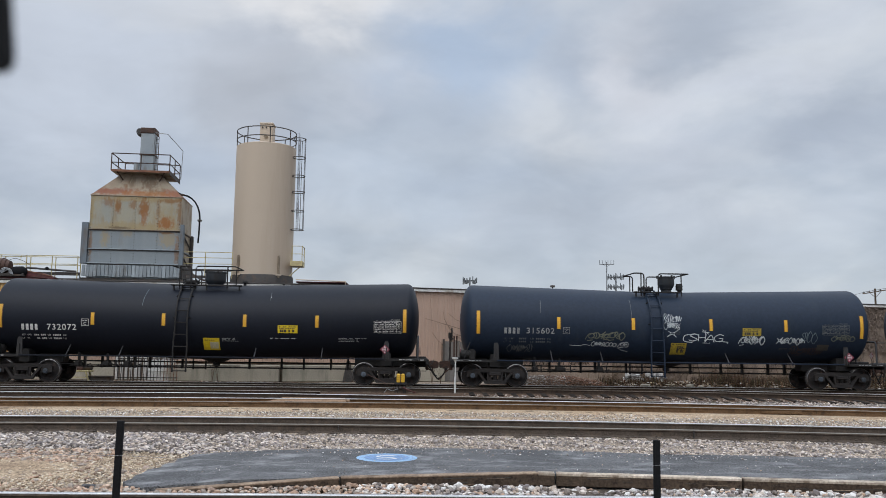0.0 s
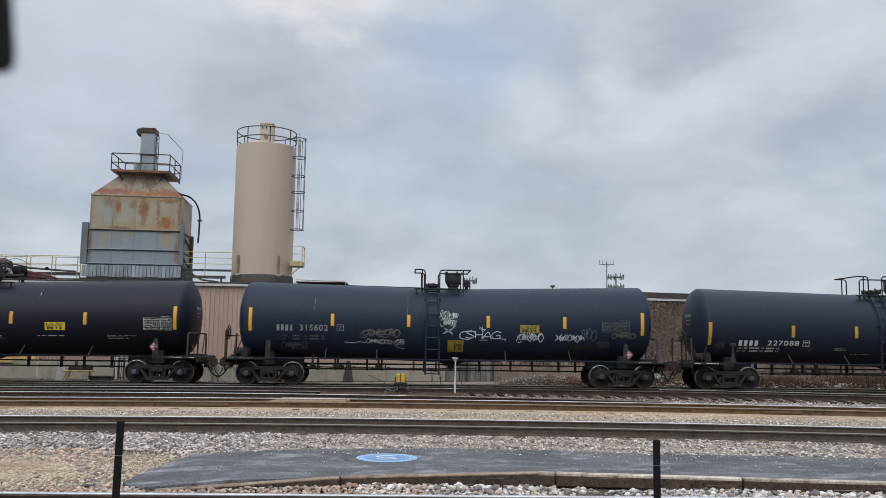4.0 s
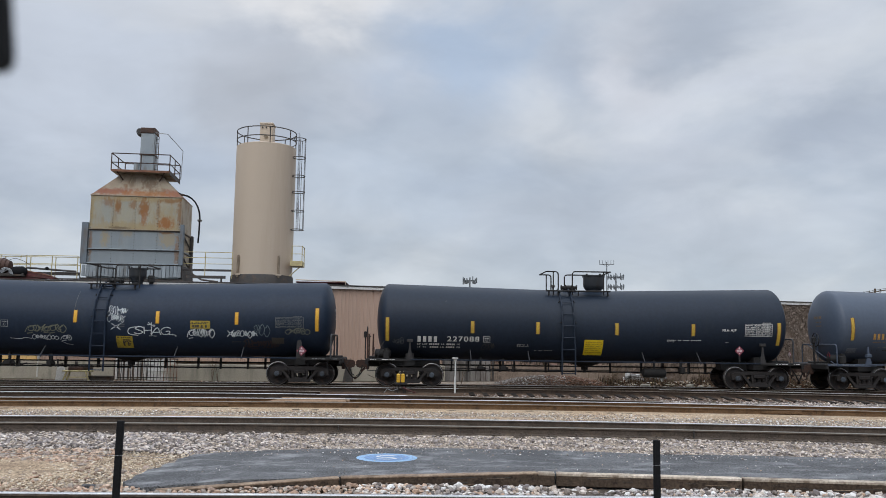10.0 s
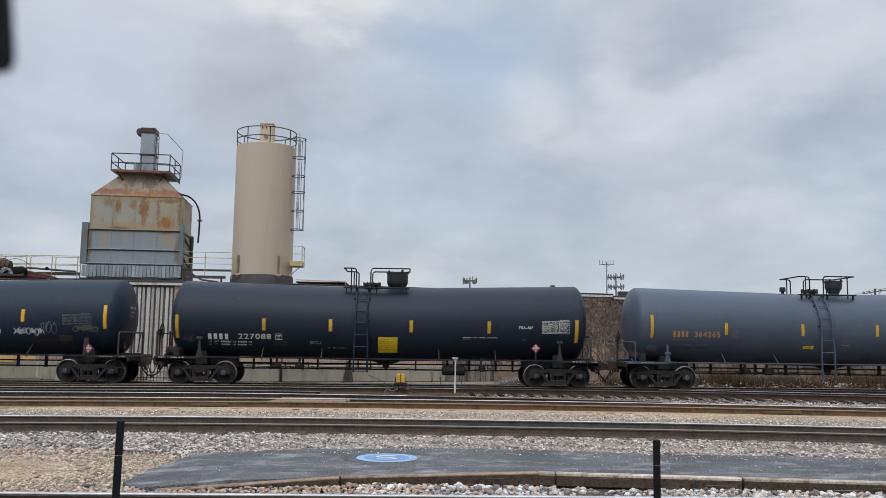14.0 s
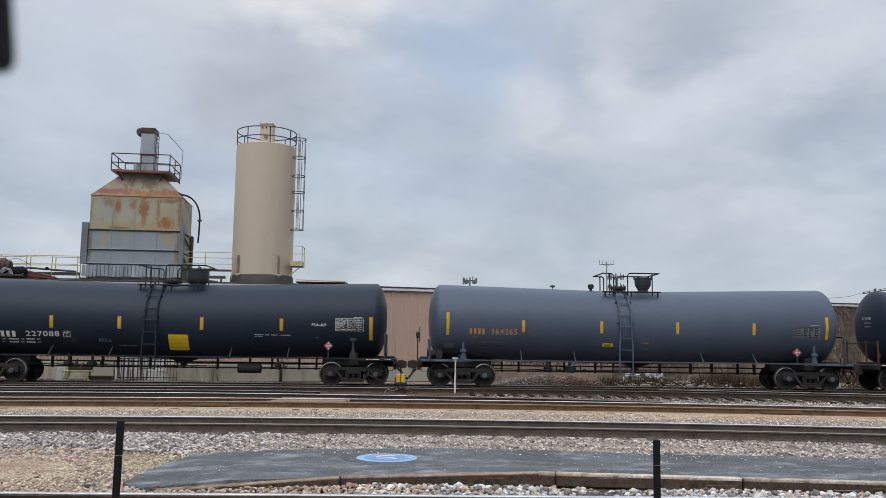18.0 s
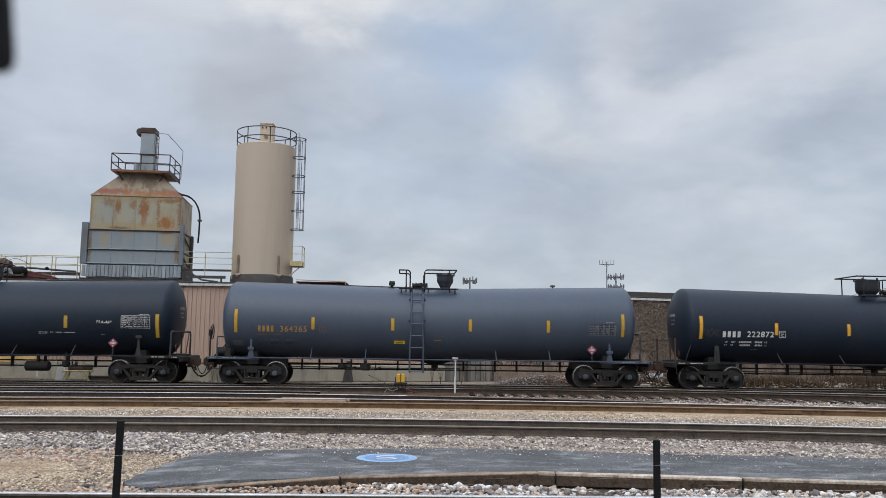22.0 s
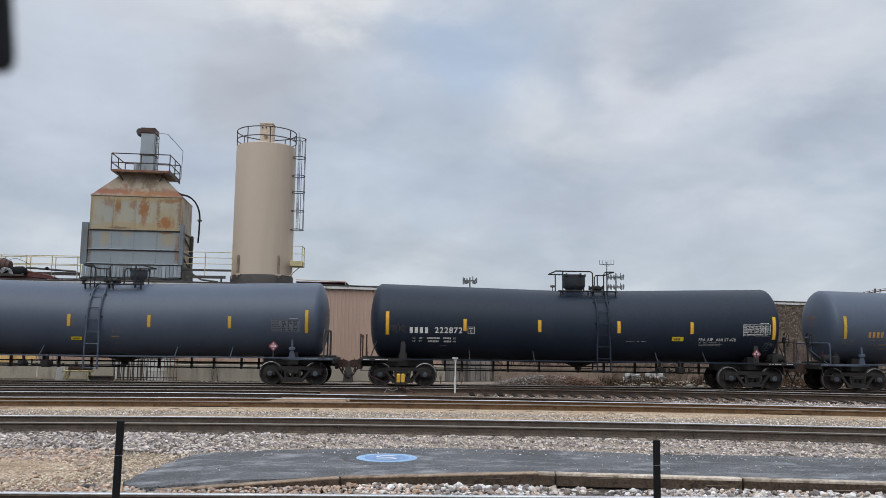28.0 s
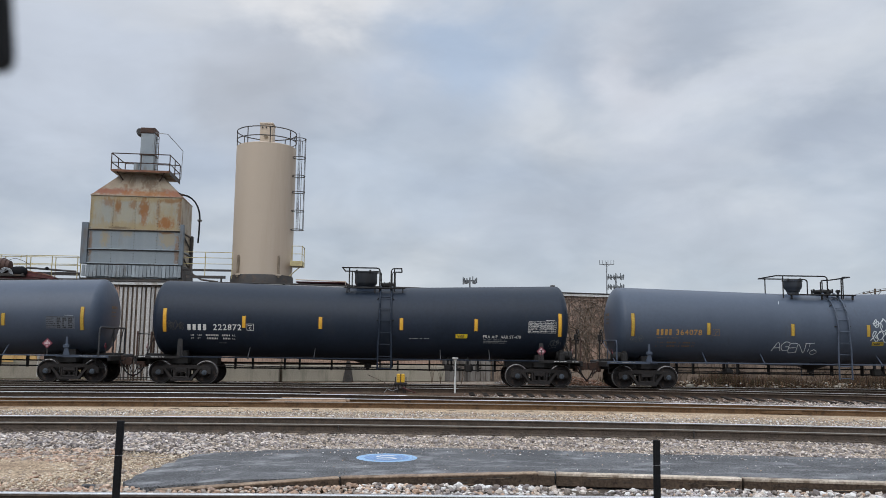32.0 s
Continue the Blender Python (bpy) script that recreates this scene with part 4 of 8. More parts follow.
def rib_sheet(w, h, pitch, depth, flat=0.55):
    """A ribbed metal sheet, w wide and h high, front at y = 0, with real thickness."""
    xs = []
    n = max(1, round(w / pitch))
    p = w / n
    for i in range(n):
        x = i * p
        xs += [(x, 0.0), (x + p * flat, 0.0), (x + p * (flat + 0.08), -depth), (x + p * 0.92, -depth)]
    xs.append((w, 0.0))
    g, k = Geo(), len(xs)
    vs = [(x, y, z) for z in (0, h) for x, y in xs] + [(x, 0.03, z) for z in (0, h) for x in (0, w)]
    fs = [(i, i + 1, k + i + 1, k + i) for i in range(k - 1)] + [(2 * k, 2 * k + 1, 2 * k + 3, 2 * k + 2)]
    fs += [(0, 2 * k, 2 * k + 2, k), (k - 1, 2 * k - 1, 2 * k + 3, 2 * k + 1)]
    g.add(vs, fs)
    return g


def building():
    """One long shed in three stretches, with a bend where the tan siding begins."""
    walls = []
    # stretch with yellow, tan and peeling white sheets
    a = thing("wall_left", "shed wall clad in yellow, tan and peeling white ribbed metal", "wall", WALL_A, kind="structure",
              geo=Geo().box(0, 19.05, 0.06, 8.0, 0, H_A - 0.03), material=M["brown_wall"])
    b = thing("wall_middle", "shed wall clad in tan ribbed metal siding", "wall", WALL_B, kind="structure",
              geo=Geo().box(0, 17.6, 0.06, 9.0, 0, H_B - 0.03), material=M["brown_wall"])
    c = thing("wall_right", "brown wall overgrown with dead ivy", "wall", WALL_B @ pose(17.6, 0, 0), kind="structure",
              geo=Geo().box(0.0, 34.0, 0.06, 9.0, 0, H_C - 0.03), material=M["brown_wall"])
    walls += [a, b, c]
    # roofs
    for name, m, ln, h, dep in (("roof_left", WALL_A, 19.0, H_A, 8.2), ("roof_middle", WALL_B, 17.6, H_B, 9.2), ("roof_right", WALL_B @ pose(17.64, 0, 0), 34.0, H_C, 9.2)):
        r = thing(name, "flat shed roof with a white coping and dark edge", "roof", m, kind="structure", geo=Geo().box(-0.05, ln, -0.2, dep, h, h + 0.06, 0.01), material=M["roof"])
        seg = 3.05
        k = int(ln / seg) + 1
        for i in range(k):
            x0, x1 = i * seg, min(ln, (i + 1) * seg) - 0.01
            if x1 - x0 > 0.2:
                part("coping", Geo().box(x0, x1, -0.17, -0.125, h - 0.14, h - 0.01, 0.006), M["coping"], r)
    par = Geo().box(0, 5.0, -0.05, 0.3, 0, 0.27, 0.02)
    thing("parapet", "low dark parapet on the shed roof", "parapet", WALL_B @ pose(18.1, 0, H_C + 0.05), kind="structure", geo=par, material=M["roof"])
    return walls


WALLS = building()


def cladding():
    """The siding sheets, one by one."""
    a, b, _ = WALLS
    x = 0.0
    for end, mt, pitch, dep in ((7.62, "siding_yellow", 0.42, 0.045), (11.25, "siding", 0.2, 0.035), (13.85, "", 0.24, 0.05), (19.0, "siding", 0.2, 0.035)):
        if not mt:
            k = 12
            for i in range(k):
                w = (end - x) / k
                part("board", Geo().box(0.02 + 0.012 * math.sin(i * 7), w * (0.72 + 0.1 * math.sin(i * 3.3)), -0.03, 0.02, 0.02 * math.sin(i * 5), H_A - 0.28, 0.008), M["siding_pale"], a, "peeling whitish board", m=pose(x + i * w, 0, 0.04))
            x = end
            continue
        n = max(1, round((end - x) / 0.9))
        w = (end - x) / n
        me = mesh_of("siding_sheet", rib_sheet(w - 0.004, H_A - 0.95, pitch, dep), M[mt])
        for i in range(n):
            part("siding_sheet", me, None, a, m=pose(x + i * w, 0, 0.85))
        x = end
    g = Geo().tube([(7.72, -0.1, 0.1), (7.72, -0.1, H_A - 0.15)], 0.05)
    part("downpipe", g, M["coping"], a, "white downpipe")
    n = 19
    me = mesh_of("siding_sheet", rib_sheet(17.5 / n - 0.004, H_B - 0.95, 0.2, 0.035), M["siding"])
    for i in range(n):
        part("siding_sheet", me, None, b, m=pose(0.05 + i * 17.5 / n, 0, 0.85))
    # concrete plinth below the siding
    for wl, x0, x1 in ((a, 13.9, 19.0), (b, 0.0, 8.0)):
        part("plinth", Geo().box(x0, x1, -0.55, 0.05, 0, 0.78, 0.03), M["concrete"], wl, "stained concrete plinth")
    part("plinth", Geo().box(0, 8.6, -0.12, 0.05, 0, 0.84, 0.02), M["concrete"], a)
    part("yellow_board", Geo().box(0, 6.6, -0.16, -0.122, 0.78, 1.25, 0.01), M["siding_yellow"], a)
    part("plinth", Geo().box(8.6, 11.2, -0.02, 0.05, 0, 0.84, 0.02), M["concrete"], a)
    for i in range(9):
        part("board", Geo().box(8.05 + i * 0.28, 8.30 + i * 0.28, -0.2, -0.14, 0.0, 2.0 + 0.04 * math.sin(i * 4), 0.01), M["boards_grey"], b, "peeling grey board")
    part("plinth", Geo().box(8.02, 17.5, -0.13, 0.05, 0, 0.84, 0.02), M["brown_wall"], b, "dark stained plinth")
    for x in (7.95, 9.2, 10.6):
        part("dark_post", Geo().box(x, x + 0.09, -0.3, -0.22, 0, 2.1), M["dark_steel"], b)
    part("buttress", Geo().prism([(2.85, 0), (3.35, 0), (3.17, 1.0), (3.03, 1.0)], -0.75, -0.56), M["dark_steel"], b, "dark steel buttress")


cladding()


def wall_behind():
    """A plain low wall, added unseen behind the camera to darken the tanks' reflections."""
    g = Geo().box(-60, 70, -0.3, 0.0, 0, 2.6)
    return thing("wall_behind", "plain low brown wall, unseen, added behind the camera", "wall", pose(0, -16, GROUND), kind="structure", geo=g, material=M["brown_wall"])


wall_behind()


# ---- the plant behind the shed ----
def silo():
    s = thing("silo", "tall beige cylindrical storage silo with a caged ladder", "silo", pose(-8.5, 48.0, 0))
    R, Z0, Z1 = 1.73, 5.42, 12.98
    prof = [(R, Z0), (R, Z1 - 0.1)]
    prof += [(R, Z1), (R * 0.97, Z1 + 0.04), (0.05, Z1 + 0.32)]
    part("shell", Geo().lathe(prof, 56), M["silo"], s, smooth=True)
    part("base_ring", Geo().lathe([(1.8, GROUND), (1.8, 4.9), (1.78, 5.36), (1.72, 5.43)], 48), M["dark_steel"], s, "dark base ring", smooth=True)
    for a in (-128, -50):
        x, y = math.cos(radians(a)), math.sin(radians(a))
        part("bracket", Geo().box(-0.05, 0.05, -0.1, 0.02, 5.25, 6.5, 0.01), M["rust_side"], s, m=pose(x * 1.76, y * 1.76, 0, 0, 0, a + 90))
        part("foot_plate", Geo().box(-0.16, 0.16, -0.12, 0.0, 5.36, 5.46, 0.01), M["silo"], s, m=pose(x * 1.76, y * 1.76, 0, 0, 0, a + 90))
    for z in (13.4, 13.92):
        pts = [(1.72 * math.cos(2 * math.pi * i / 40), 1.72 * math.sin(2 * math.pi * i / 40), z) for i in range(41)]
        part("guardrail", Geo().tube(pts, 0.03, 6), M["dark_steel"], s)
    for i in range(8):
        a = 2 * math.pi * (i + 0.35) / 8
        part("guardrail_post", Geo().tube([(1.7 * math.cos(a), 1.7 * math.sin(a), 12.9), (1.72 * math.cos(a), 1.72 * math.sin(a), 13.92)], 0.03, 6), M["dark_steel"], s)
    box = part("filter_box", Geo().box(-0.35, 0.39, -0.45, 0.45, 13.1, 14.36, 0.03), M["silo"], s, "beige filter box")
    part("filter_cap", Geo().box(-0.38, 0.42, -0.48, 0.48, 14.36, 14.46, 0.02), M["silo"], box)
    for i in range(3):
        part("bolt_hole", Geo().lathe([(0.045, 0), (0.045, 0.03)], 10), M["dark_steel"], box, m=pose(-0.2 + 0.22 * i, -0.455, 14.16, 90))
    part("hatch", Geo().lathe([(0.12, 0), (0.12, 0.06)], 12), M["rust_side"], box, m=pose(0.0, -0.455, 13.62, 90))
    # caged ladder on the right-hand side
    lx = 1.98
    for dy in (-0.2, 0.2):
        part("ladder_rail", Geo().tube([(lx, dy - 0.6, 8.0), (lx, dy - 0.6, 13.8)], 0.014, 6), M["dark_steel"], s)
    for i in range(19):
        part("rung", Geo().tube([(lx, -0.8, 8.2 + i * 0.29), (lx, -0.4, 8.2 + i * 0.29)], 0.010, 5), M["dark_steel"], s)
    for z in (8.1, 9.2, 10.3, 11.25, 12.35, 13.45):
        pts = [(lx + 0.04 + 0.36 * math.cos(radians(a)) , -0.6 + 0.4 * math.sin(radians(a)), z) for a in range(-180, 181, 20)]
        part("cage_hoop", Geo().tube(pts, 0.024, 6), M["dark_steel"], s)
    for a in (-75, -25, 25, 75):
        x, y = lx + 0.04 + 0.36 * math.cos(radians(a)), -0.6 + 0.4 * math.sin(radians(a))
        part("cage_bar", Geo().tube([(x, y, 8.1), (x, y, 13.45)], 0.016, 5), M["dark_steel"], s)
    # small yellow landing
    land = part("landing", Geo().box(1.75, 2.45, -1.15, -0.05, 5.95, 6.25, 0.02), M["yellow_rail"], s, "yellow steel landing")
    for x, y in ((1.85, -1.1), (2.42, -1.1), (2.42, -0.1)):
        part("landing_post", Geo().tube([(x, y, 6.2), (x, y, 7.1)], 0.025, 6), M["yellow_rail"], land)
    for z in (6.65, 7.1):
        part("landing_rail", Geo().tube([(1.8, -1.1, z), (2.42, -1.1, z), (2.42, -0.1, z)], 0.022, 6), M["yellow_rail"], land)
    part("landing_brace", Geo().tube([(1.7, -0.8, 5.4), (2.3, -0.8, 5.95)], 0.03, 6), M["yellow_rail"], land)
    return s


silo()


def dust_collector():
    t = thing("dust_collector", "rusty blue-grey sheet-metal dust collector tower with a railed top", "industrial tower", pose(-15.25, 46.0, 0, 0, 0, 4))
    W, D = 2.45, 3.0
    # skirt on the roof, lower chamber and rusty upper chamber
    part("base", Geo().box(-W - 0.35, W + 0.25, -0.1, D + 0.3, GROUND, 5.03, 0.02), M["dark_steel"], t, "dark steel base")
    n = 26
    for i in range(n):
        x0 = -W - 0.22 + i * (2 * W + 0.4) / n
        h = 0.02 * math.sin(i * 5.3)
        part("skirt_sheet", Geo().box(x0 + 0.012, x0 + (2 * W + 0.4) / n - 0.012, -0.2, -0.15, 5.1 + h, 5.74 + h * 0.5, 0.008), M["skirt"], t)
    part("skirt_side", Geo().prism([(0, 5.05), (D + 0.3, 5.05), (D, 5.8), (0, 5.8)], 0, 0.05, pose(W + 0.2, 0, 0, 0, 0, 90)), M["dark_steel"], t)
    part("lower_chamber", Geo().box(-W, W, 0, D, 5.03, 7.72), M["rusty_blue_clean"], t, "blue-grey panels")
    part("upper_chamber", Geo().box(-W + 0.0, W - 0.0, 0, D, 7.72, 9.66), M["rusty_blue"], t, "blue-grey panels covered in rust")
    part("right_cladding", Geo().box(W, W + 0.02, 0.02, D, 5.85, 9.62), M["rusty_side"], t, "beige side plates gone to rust")
    g = Geo()
    vs = [(-W - 0.02, -0.02, 9.66), (W + 0.02, -0.02, 9.66), (W + 0.02, D + 0.02, 9.66), (-W - 0.02, D + 0.02, 9.66)]
    vs += [(-1.05, 0.75, 11.05), (1.05, 0.75, 11.05), (1.05, D - 0.6, 11.05), (-1.05, D - 0.6, 11.05)]
    g.add(vs, [(3, 2, 1, 0), (4, 5, 6, 7), (0, 1, 5, 4), (1, 2, 6, 5), (2, 3, 7, 6), (3, 0, 4, 7)])
    part("hood", g, M["rust"], t, "rusty tapered hood")
    part("eave_flange", Geo().box(-W - 0.04, W + 0.04, -0.04, D + 0.04, 9.62, 9.66, 0.01), M["rust_side"], t)
    for i in range(5):
        x = -0.8 + 0.4 * i
        part("hood_rib", Geo().tube([(x * 1.3, 0.42, 10.45), (x, 0.72, 10.95)], 0.03, 6), M["rust_side"], t)
    # bands, corner posts and rows of rivets
    for z in (5.82, 6.62, 7.72):
        bd = part("band", Geo().box(-W - 0.1, W + 0.1, -0.1, D + 0.08, z, z + 0.05, 0.01), M["skirt"] if z < 7 else M["rust"], t, "pale angle-iron band")
        # dark strip that paints the shadow beneath the band
        part("band_web", Geo().box(-W - 0.06, W + 0.06, -0.05, D + 0.04, z - 0.05, z), M["dark_steel"], bd)
    for x, wd in ((-W - 0.36, 0.34), (W + 0.02, 0.2)):
        part("corner_post", Geo().box(x, x + wd, -0.14, 0.16, 5.8, 8.1, 0.015), M["column_blue"], t, "blue-grey box column")
    part("corner_post", Geo().box(W + 0.02, W + 0.2, D - 0.3, D, 5.0, 7.8, 0.015), M["dark_steel"], t)
    for i, x in enumerate((-W + 0.06, -1.22, -0.02, 1.2, W - 0.06)):
        for lo, hi, skin_of in ((5.9, 7.66, "rusty_blue_clean"), (7.78, 9.58, "rusty_blue")):
            part("seam", Geo().box(x - 0.035, x + 0.035, -0.008, 0, lo, hi), M[skin_of], t)
        g = Geo()
        for k in range(24):
            z = 5.95 + k * 0.155
            g.box(x - 0.016, x + 0.016, -0.022, -0.008, z - 0.016, z + 0.016)
        tagged(part("rivet_row", g, M["dark_steel"], t), kind="stuff")
    # railed top platform
    X0, X1, Y0, Y1, Z = -1.5, 1.68, 0.1, 2.9, 11.06
    top = part("top_platform", Geo().box(X0, X1, Y0, Y1, Z, Z + 0.1, 0.01), M["rust"], t, "rusty platform")
    for z in (Z + 0.5, Z + 1.02):
        part("guardrail", Geo().tube([(X0, Y0, z), (X1, Y0, z), (X1, Y1, z), (X0, Y1, z), (X0, Y0, z)], 0.03, 6), M["coupler"], top)
    for x, y in ((X0, Y0), (0.1, Y0), (X1, Y0), (X1, 1.45), (X1, Y1), (X0, Y1), (X0, 1.45), (0.1, Y1)):
        part("guardrail_post", Geo().tube([(x, y, Z + 0.05), (x, y, Z + 1.02)], 0.03, 6), M["coupler"], top)
    for x in (X0 + 0.3, X1 - 0.3):
        part("platform_brace", Geo().tube([(x, Y0 + 0.1, Z), (x * 0.7, 0.65, 10.5)], 0.035, 6), M["coupler"], top)
    part("toe_board", Geo().box(X0, X1, Y0 - 0.03, Y0 - 0.005, Z - 0.02, Z + 0.1), M["rust_red"], top)
    part("toe_board", Geo().box(X1 + 0.005, X1 + 0.03, Y0, Y1, Z - 0.12, Z + 0.12), M["dark_steel"], top)
    # stack with its hood
    st = part("chimney", Geo().box(-0.12, 0.64, 0.65, 1.5, 11.13, 13.58, 0.02), M["stack"], t, "square blue-grey chimney")
    part("chimney_band", Geo().box(-0.15, 0.67, 0.61, 1.54, 12.13, 12.23, 0.01), M["dark_steel"], st)
    part("chimney_cap", Geo().box(-0.15, 0.68, 0.6, 1.55, 13.43, 13.75, 0.03), M["motor"], st, "rusty cap")
    part("chimney_spout", Geo().prism([(-0.36, 13.36), (-0.16, 13.4), (-0.14, 13.72), (-0.3, 13.72), (-0.4, 13.64), (-0.42, 13.5)], 0.75, 1.4), M["dark_steel"], st)
    part("motor", Geo().lathe([(0.17, 0), (0.17, 0.4)], 14), M["stack"], st, m=pose(-0.3, 0.8, 11.28))
    for dx in (0.74, 0.9):
        part("ladder_rail", Geo().tube([(dx, 0.6, 11.13), (dx, 0.6, 13.23)], 0.022, 6), M["dark_steel"], st)
    for i in range(8):
        part("rung", Geo().tube([(0.74, 0.6, 11.33 + i * 0.25), (0.9, 0.6, 11.33 + i * 0.25)], 0.014, 5), M["dark_steel"], st)
    part("conduit", Geo().tube([(0.6, 0.7, 13.48), (1.35, 0.7, 13.43), (2.1, 1.4, 12.63), (2.05, 1.4, 10.9)], 0.022, 6), M["steel"], t)
    # duct that bends down the right-hand side
    pts = [(1.5, 0.9, 10.15), (2.0, 0.9, 10.08)] + [(2.3 + 1.02 * math.sin(radians(a)), 0.9, 8.6 + 1.35 * math.cos(radians(a))) for a in range(0, 91, 15)] + [(3.31, 0.9, 7.9), (3.28, 0.9, 7.2)]
    d = part("duct", Geo().tube(pts, 0.048, 10), M["post"], t, "black bent duct", smooth=True)
    for x, z in ((2.3, 9.95), (3.32, 8.5)):
        part("duct_clamp", Geo().box(x - 0.11, x + 0.11, 0.79, 1.01, z - 0.05, z + 0.05, 0.01), M["dark_steel"], d)
    for z in (6.15, 7.35):
        part("side_brace", Geo().tube([(W + 0.1, 0.1, z + 0.3), (W + 0.1, D, z - 0.5)], 0.05, 6), M["dark_steel"], t)
    part("hose", Geo().tube([(3.0, 0.3, 5.9), (3.2, 0.1, 5.35), (3.7, 0.1, 5.05), (4.6, 0.1, 4.95)], 0.05, 8), M["dark_steel"], t, smooth=True)
    return t


dust_collector()


def railing(name, label, x0, x1, y, z, n, h=1.0, rails=(0.55, 1.0)):
    t = thing(name, label, "railing", pose(0, y, z))
    for k in rails:
        part("handrail", Geo().tube([(x0, 0, h * k), (x1, 0, h * k)], 0.021, 6), M["yellow_rail"], t)
    part("toe_plate", Geo().box(x0, x1, -0.01, 0.01, -0.02, 0.1), M["dark_steel"], t)
    for i in range(n):
        x = x0 + (x1 - x0) * i / (n - 1)
        part("post", Geo().tube([(x, 0, -0.4), (x, 0, h)], 0.026, 6), M["yellow_rail"], t)
    return t


railing("roof_railing", "faded yellow pipe railing on the plant roof", -27.5, -17.95, 45.2, 5.15, 8)
railing("roof_railing", "faded yellow pipe railing on the plant roof", -27.9, -18.3, 46.5, 5.2, 8)
railing("roof_railing", "faded yellow pipe railing on the plant roof", -12.9, -9.9, 46.4, 5.55, 3, 1.06, (0.38, 0.7, 1.0))


def walkway():
    w = thing("roof_walkway", "dark steel walkway beams on the plant roof", "walkway", pose(0, 44.6, 4.5))
    part("beam", Geo().tube([(-20.5, 0.3, 0.95), (-17.9, 0.3, 0.78)], 0.06, 6), M["dark_steel"], w)
    part("beam", Geo().box(-12.1, -10.0, 0.6, 0.75, 0.55, 0.7), M["dark_steel"], w)
    part("leg", Geo().tube([(-10.2, 0.6, 0.0), (-10.2, 0.6, 0.6)], 0.05, 6), M["dark_steel"], w)
    part("rail_frame", Geo().tube([(-17.45, -0.3, 0.34), (-18.75, -0.3, 0.34), (-18.75, -0.3, 0.68), (-17.45, -0.3, 0.66), (-17.45, -0.3, 0.3), (-17.45, -0.3, 0.0)], 0.035, 6), M["dark_steel"], w)
    part("sheet", Geo().box(-6.0, -3.3, -0.6, 1.6, 0.33, 0.38, 0.01), M["maroon"], w, "reddish roof sheet")
    part("sheet_rail", Geo().tube([(-6.0, -0.6, 0.47), (-3.35, -0.6, 0.4)], 0.03, 6), M["silo"], w)
    part("sheet_leg", Geo().tube([(-3.35, -0.6, 0.0), (-3.35, -0.6, 0.42)], 0.03, 6), M["silo"], w)
    part("deck", Geo().box(-27, -2.9, 0.1, 6.0, -4.7, 0.12), M["roof"], w, "dark lower roof deck")
    return w


walkway()


def conveyor():
    c = thing("roof_conveyor", "maroon conveyor with a greasy drive motor on the roof", "conveyor", pose(-21.75, 43.4, 4.62))
    part("casing", Geo().prism([(-3.0, 0.0), (2.85, 0.0), (2.85, 0.2), (2.4, 0.26), (-3.0, 0.26)], -0.4, 0.4), M["maroon"], c, "dark maroon steel casing")
    part("cover", Geo().prism([(2.0, 0.24), (3.5, 0.1), (3.5, 0.2), (2.9, 0.42), (2.1, 0.52)], -0.45, 0.1), M["maroon"], c)
    part("casing_edge", Geo().bar((2.05, -0.46, 0.53), (3.5, -0.46, 0.24), 0.04, 0.03), M["rust_red"], c)
    part("drum", Geo().lathe([(0.1, -1.3), (0.34, -1.2), (0.38, -1.0), (0.38, 0.1), (0.34, 0.22), (0.30, 0.24), (0.26, 0.4), (0.1, 0.44)], 20, pose(0.95, -0.5, 0.74, 0, 90)), M["motor"], c, "rust-brown drive motor", smooth=True)
    for x in (0.1, 0.55, 1.0):
        part("cooling_rib", Geo().lathe([(0.38, -0.02), (0.41, -0.01), (0.41, 0.01), (0.38, 0.02)], 20, pose(x, -0.5, 0.74, 0, 90)), M["motor"], c)
    part("gearbox", Geo().lathe([(0.08, -0.42), (0.2, -0.38), (0.26, -0.2), (0.27, 0.18), (0.18, 0.34), (0.08, 0.38)], 18, pose(1.8, -0.5, 0.46, 0, 90)), M["post"], c, "black gearbox", smooth=True)
    part("mount", Geo().box(0.6, 2.1, -0.72, -0.28, 0.2, 0.36, 0.02), M["dark_steel"], c)
    for i in range(5):
        a = radians(25 + 40 * i)
        part("hose", Geo().tube(smooth_line([(1.15, -0.95, 0.34), (1.3 + 0.2 * math.cos(a), -1.0, 0.46 + 0.16 * math.sin(a)), (1.5, -0.92, 0.36 + 0.05 * i), (1.66, -0.86, 0.28)], 4), 0.022, 6), M["steel"], c)
    part("cable", Geo().tube(smooth_line([(1.2, -0.5, 1.02), (1.5, -0.4, 1.14), (1.95, -0.4, 1.0), (2.25, -0.4, 0.82)], 4), 0.014, 6), M["dark_steel"], c)
    part("cable", Geo().tube([(1.78, -0.4, 1.06), (1.8, -0.4, 1.3)], 0.014, 6), M["yellow_rail"], c)
    part("pulley", Geo().lathe([(0.04, -0.04), (0.09, -0.03), (0.09, 0.03), (0.04, 0.04)], 12, pose(3.05, -0.2, 0.66, 90)), M["post"], c)
    part("foot_beam", Geo().box(-3.0, 2.9, -0.3, 0.3, -0.1, 0.0), M["dark_steel"], c)
    return c


conveyor()


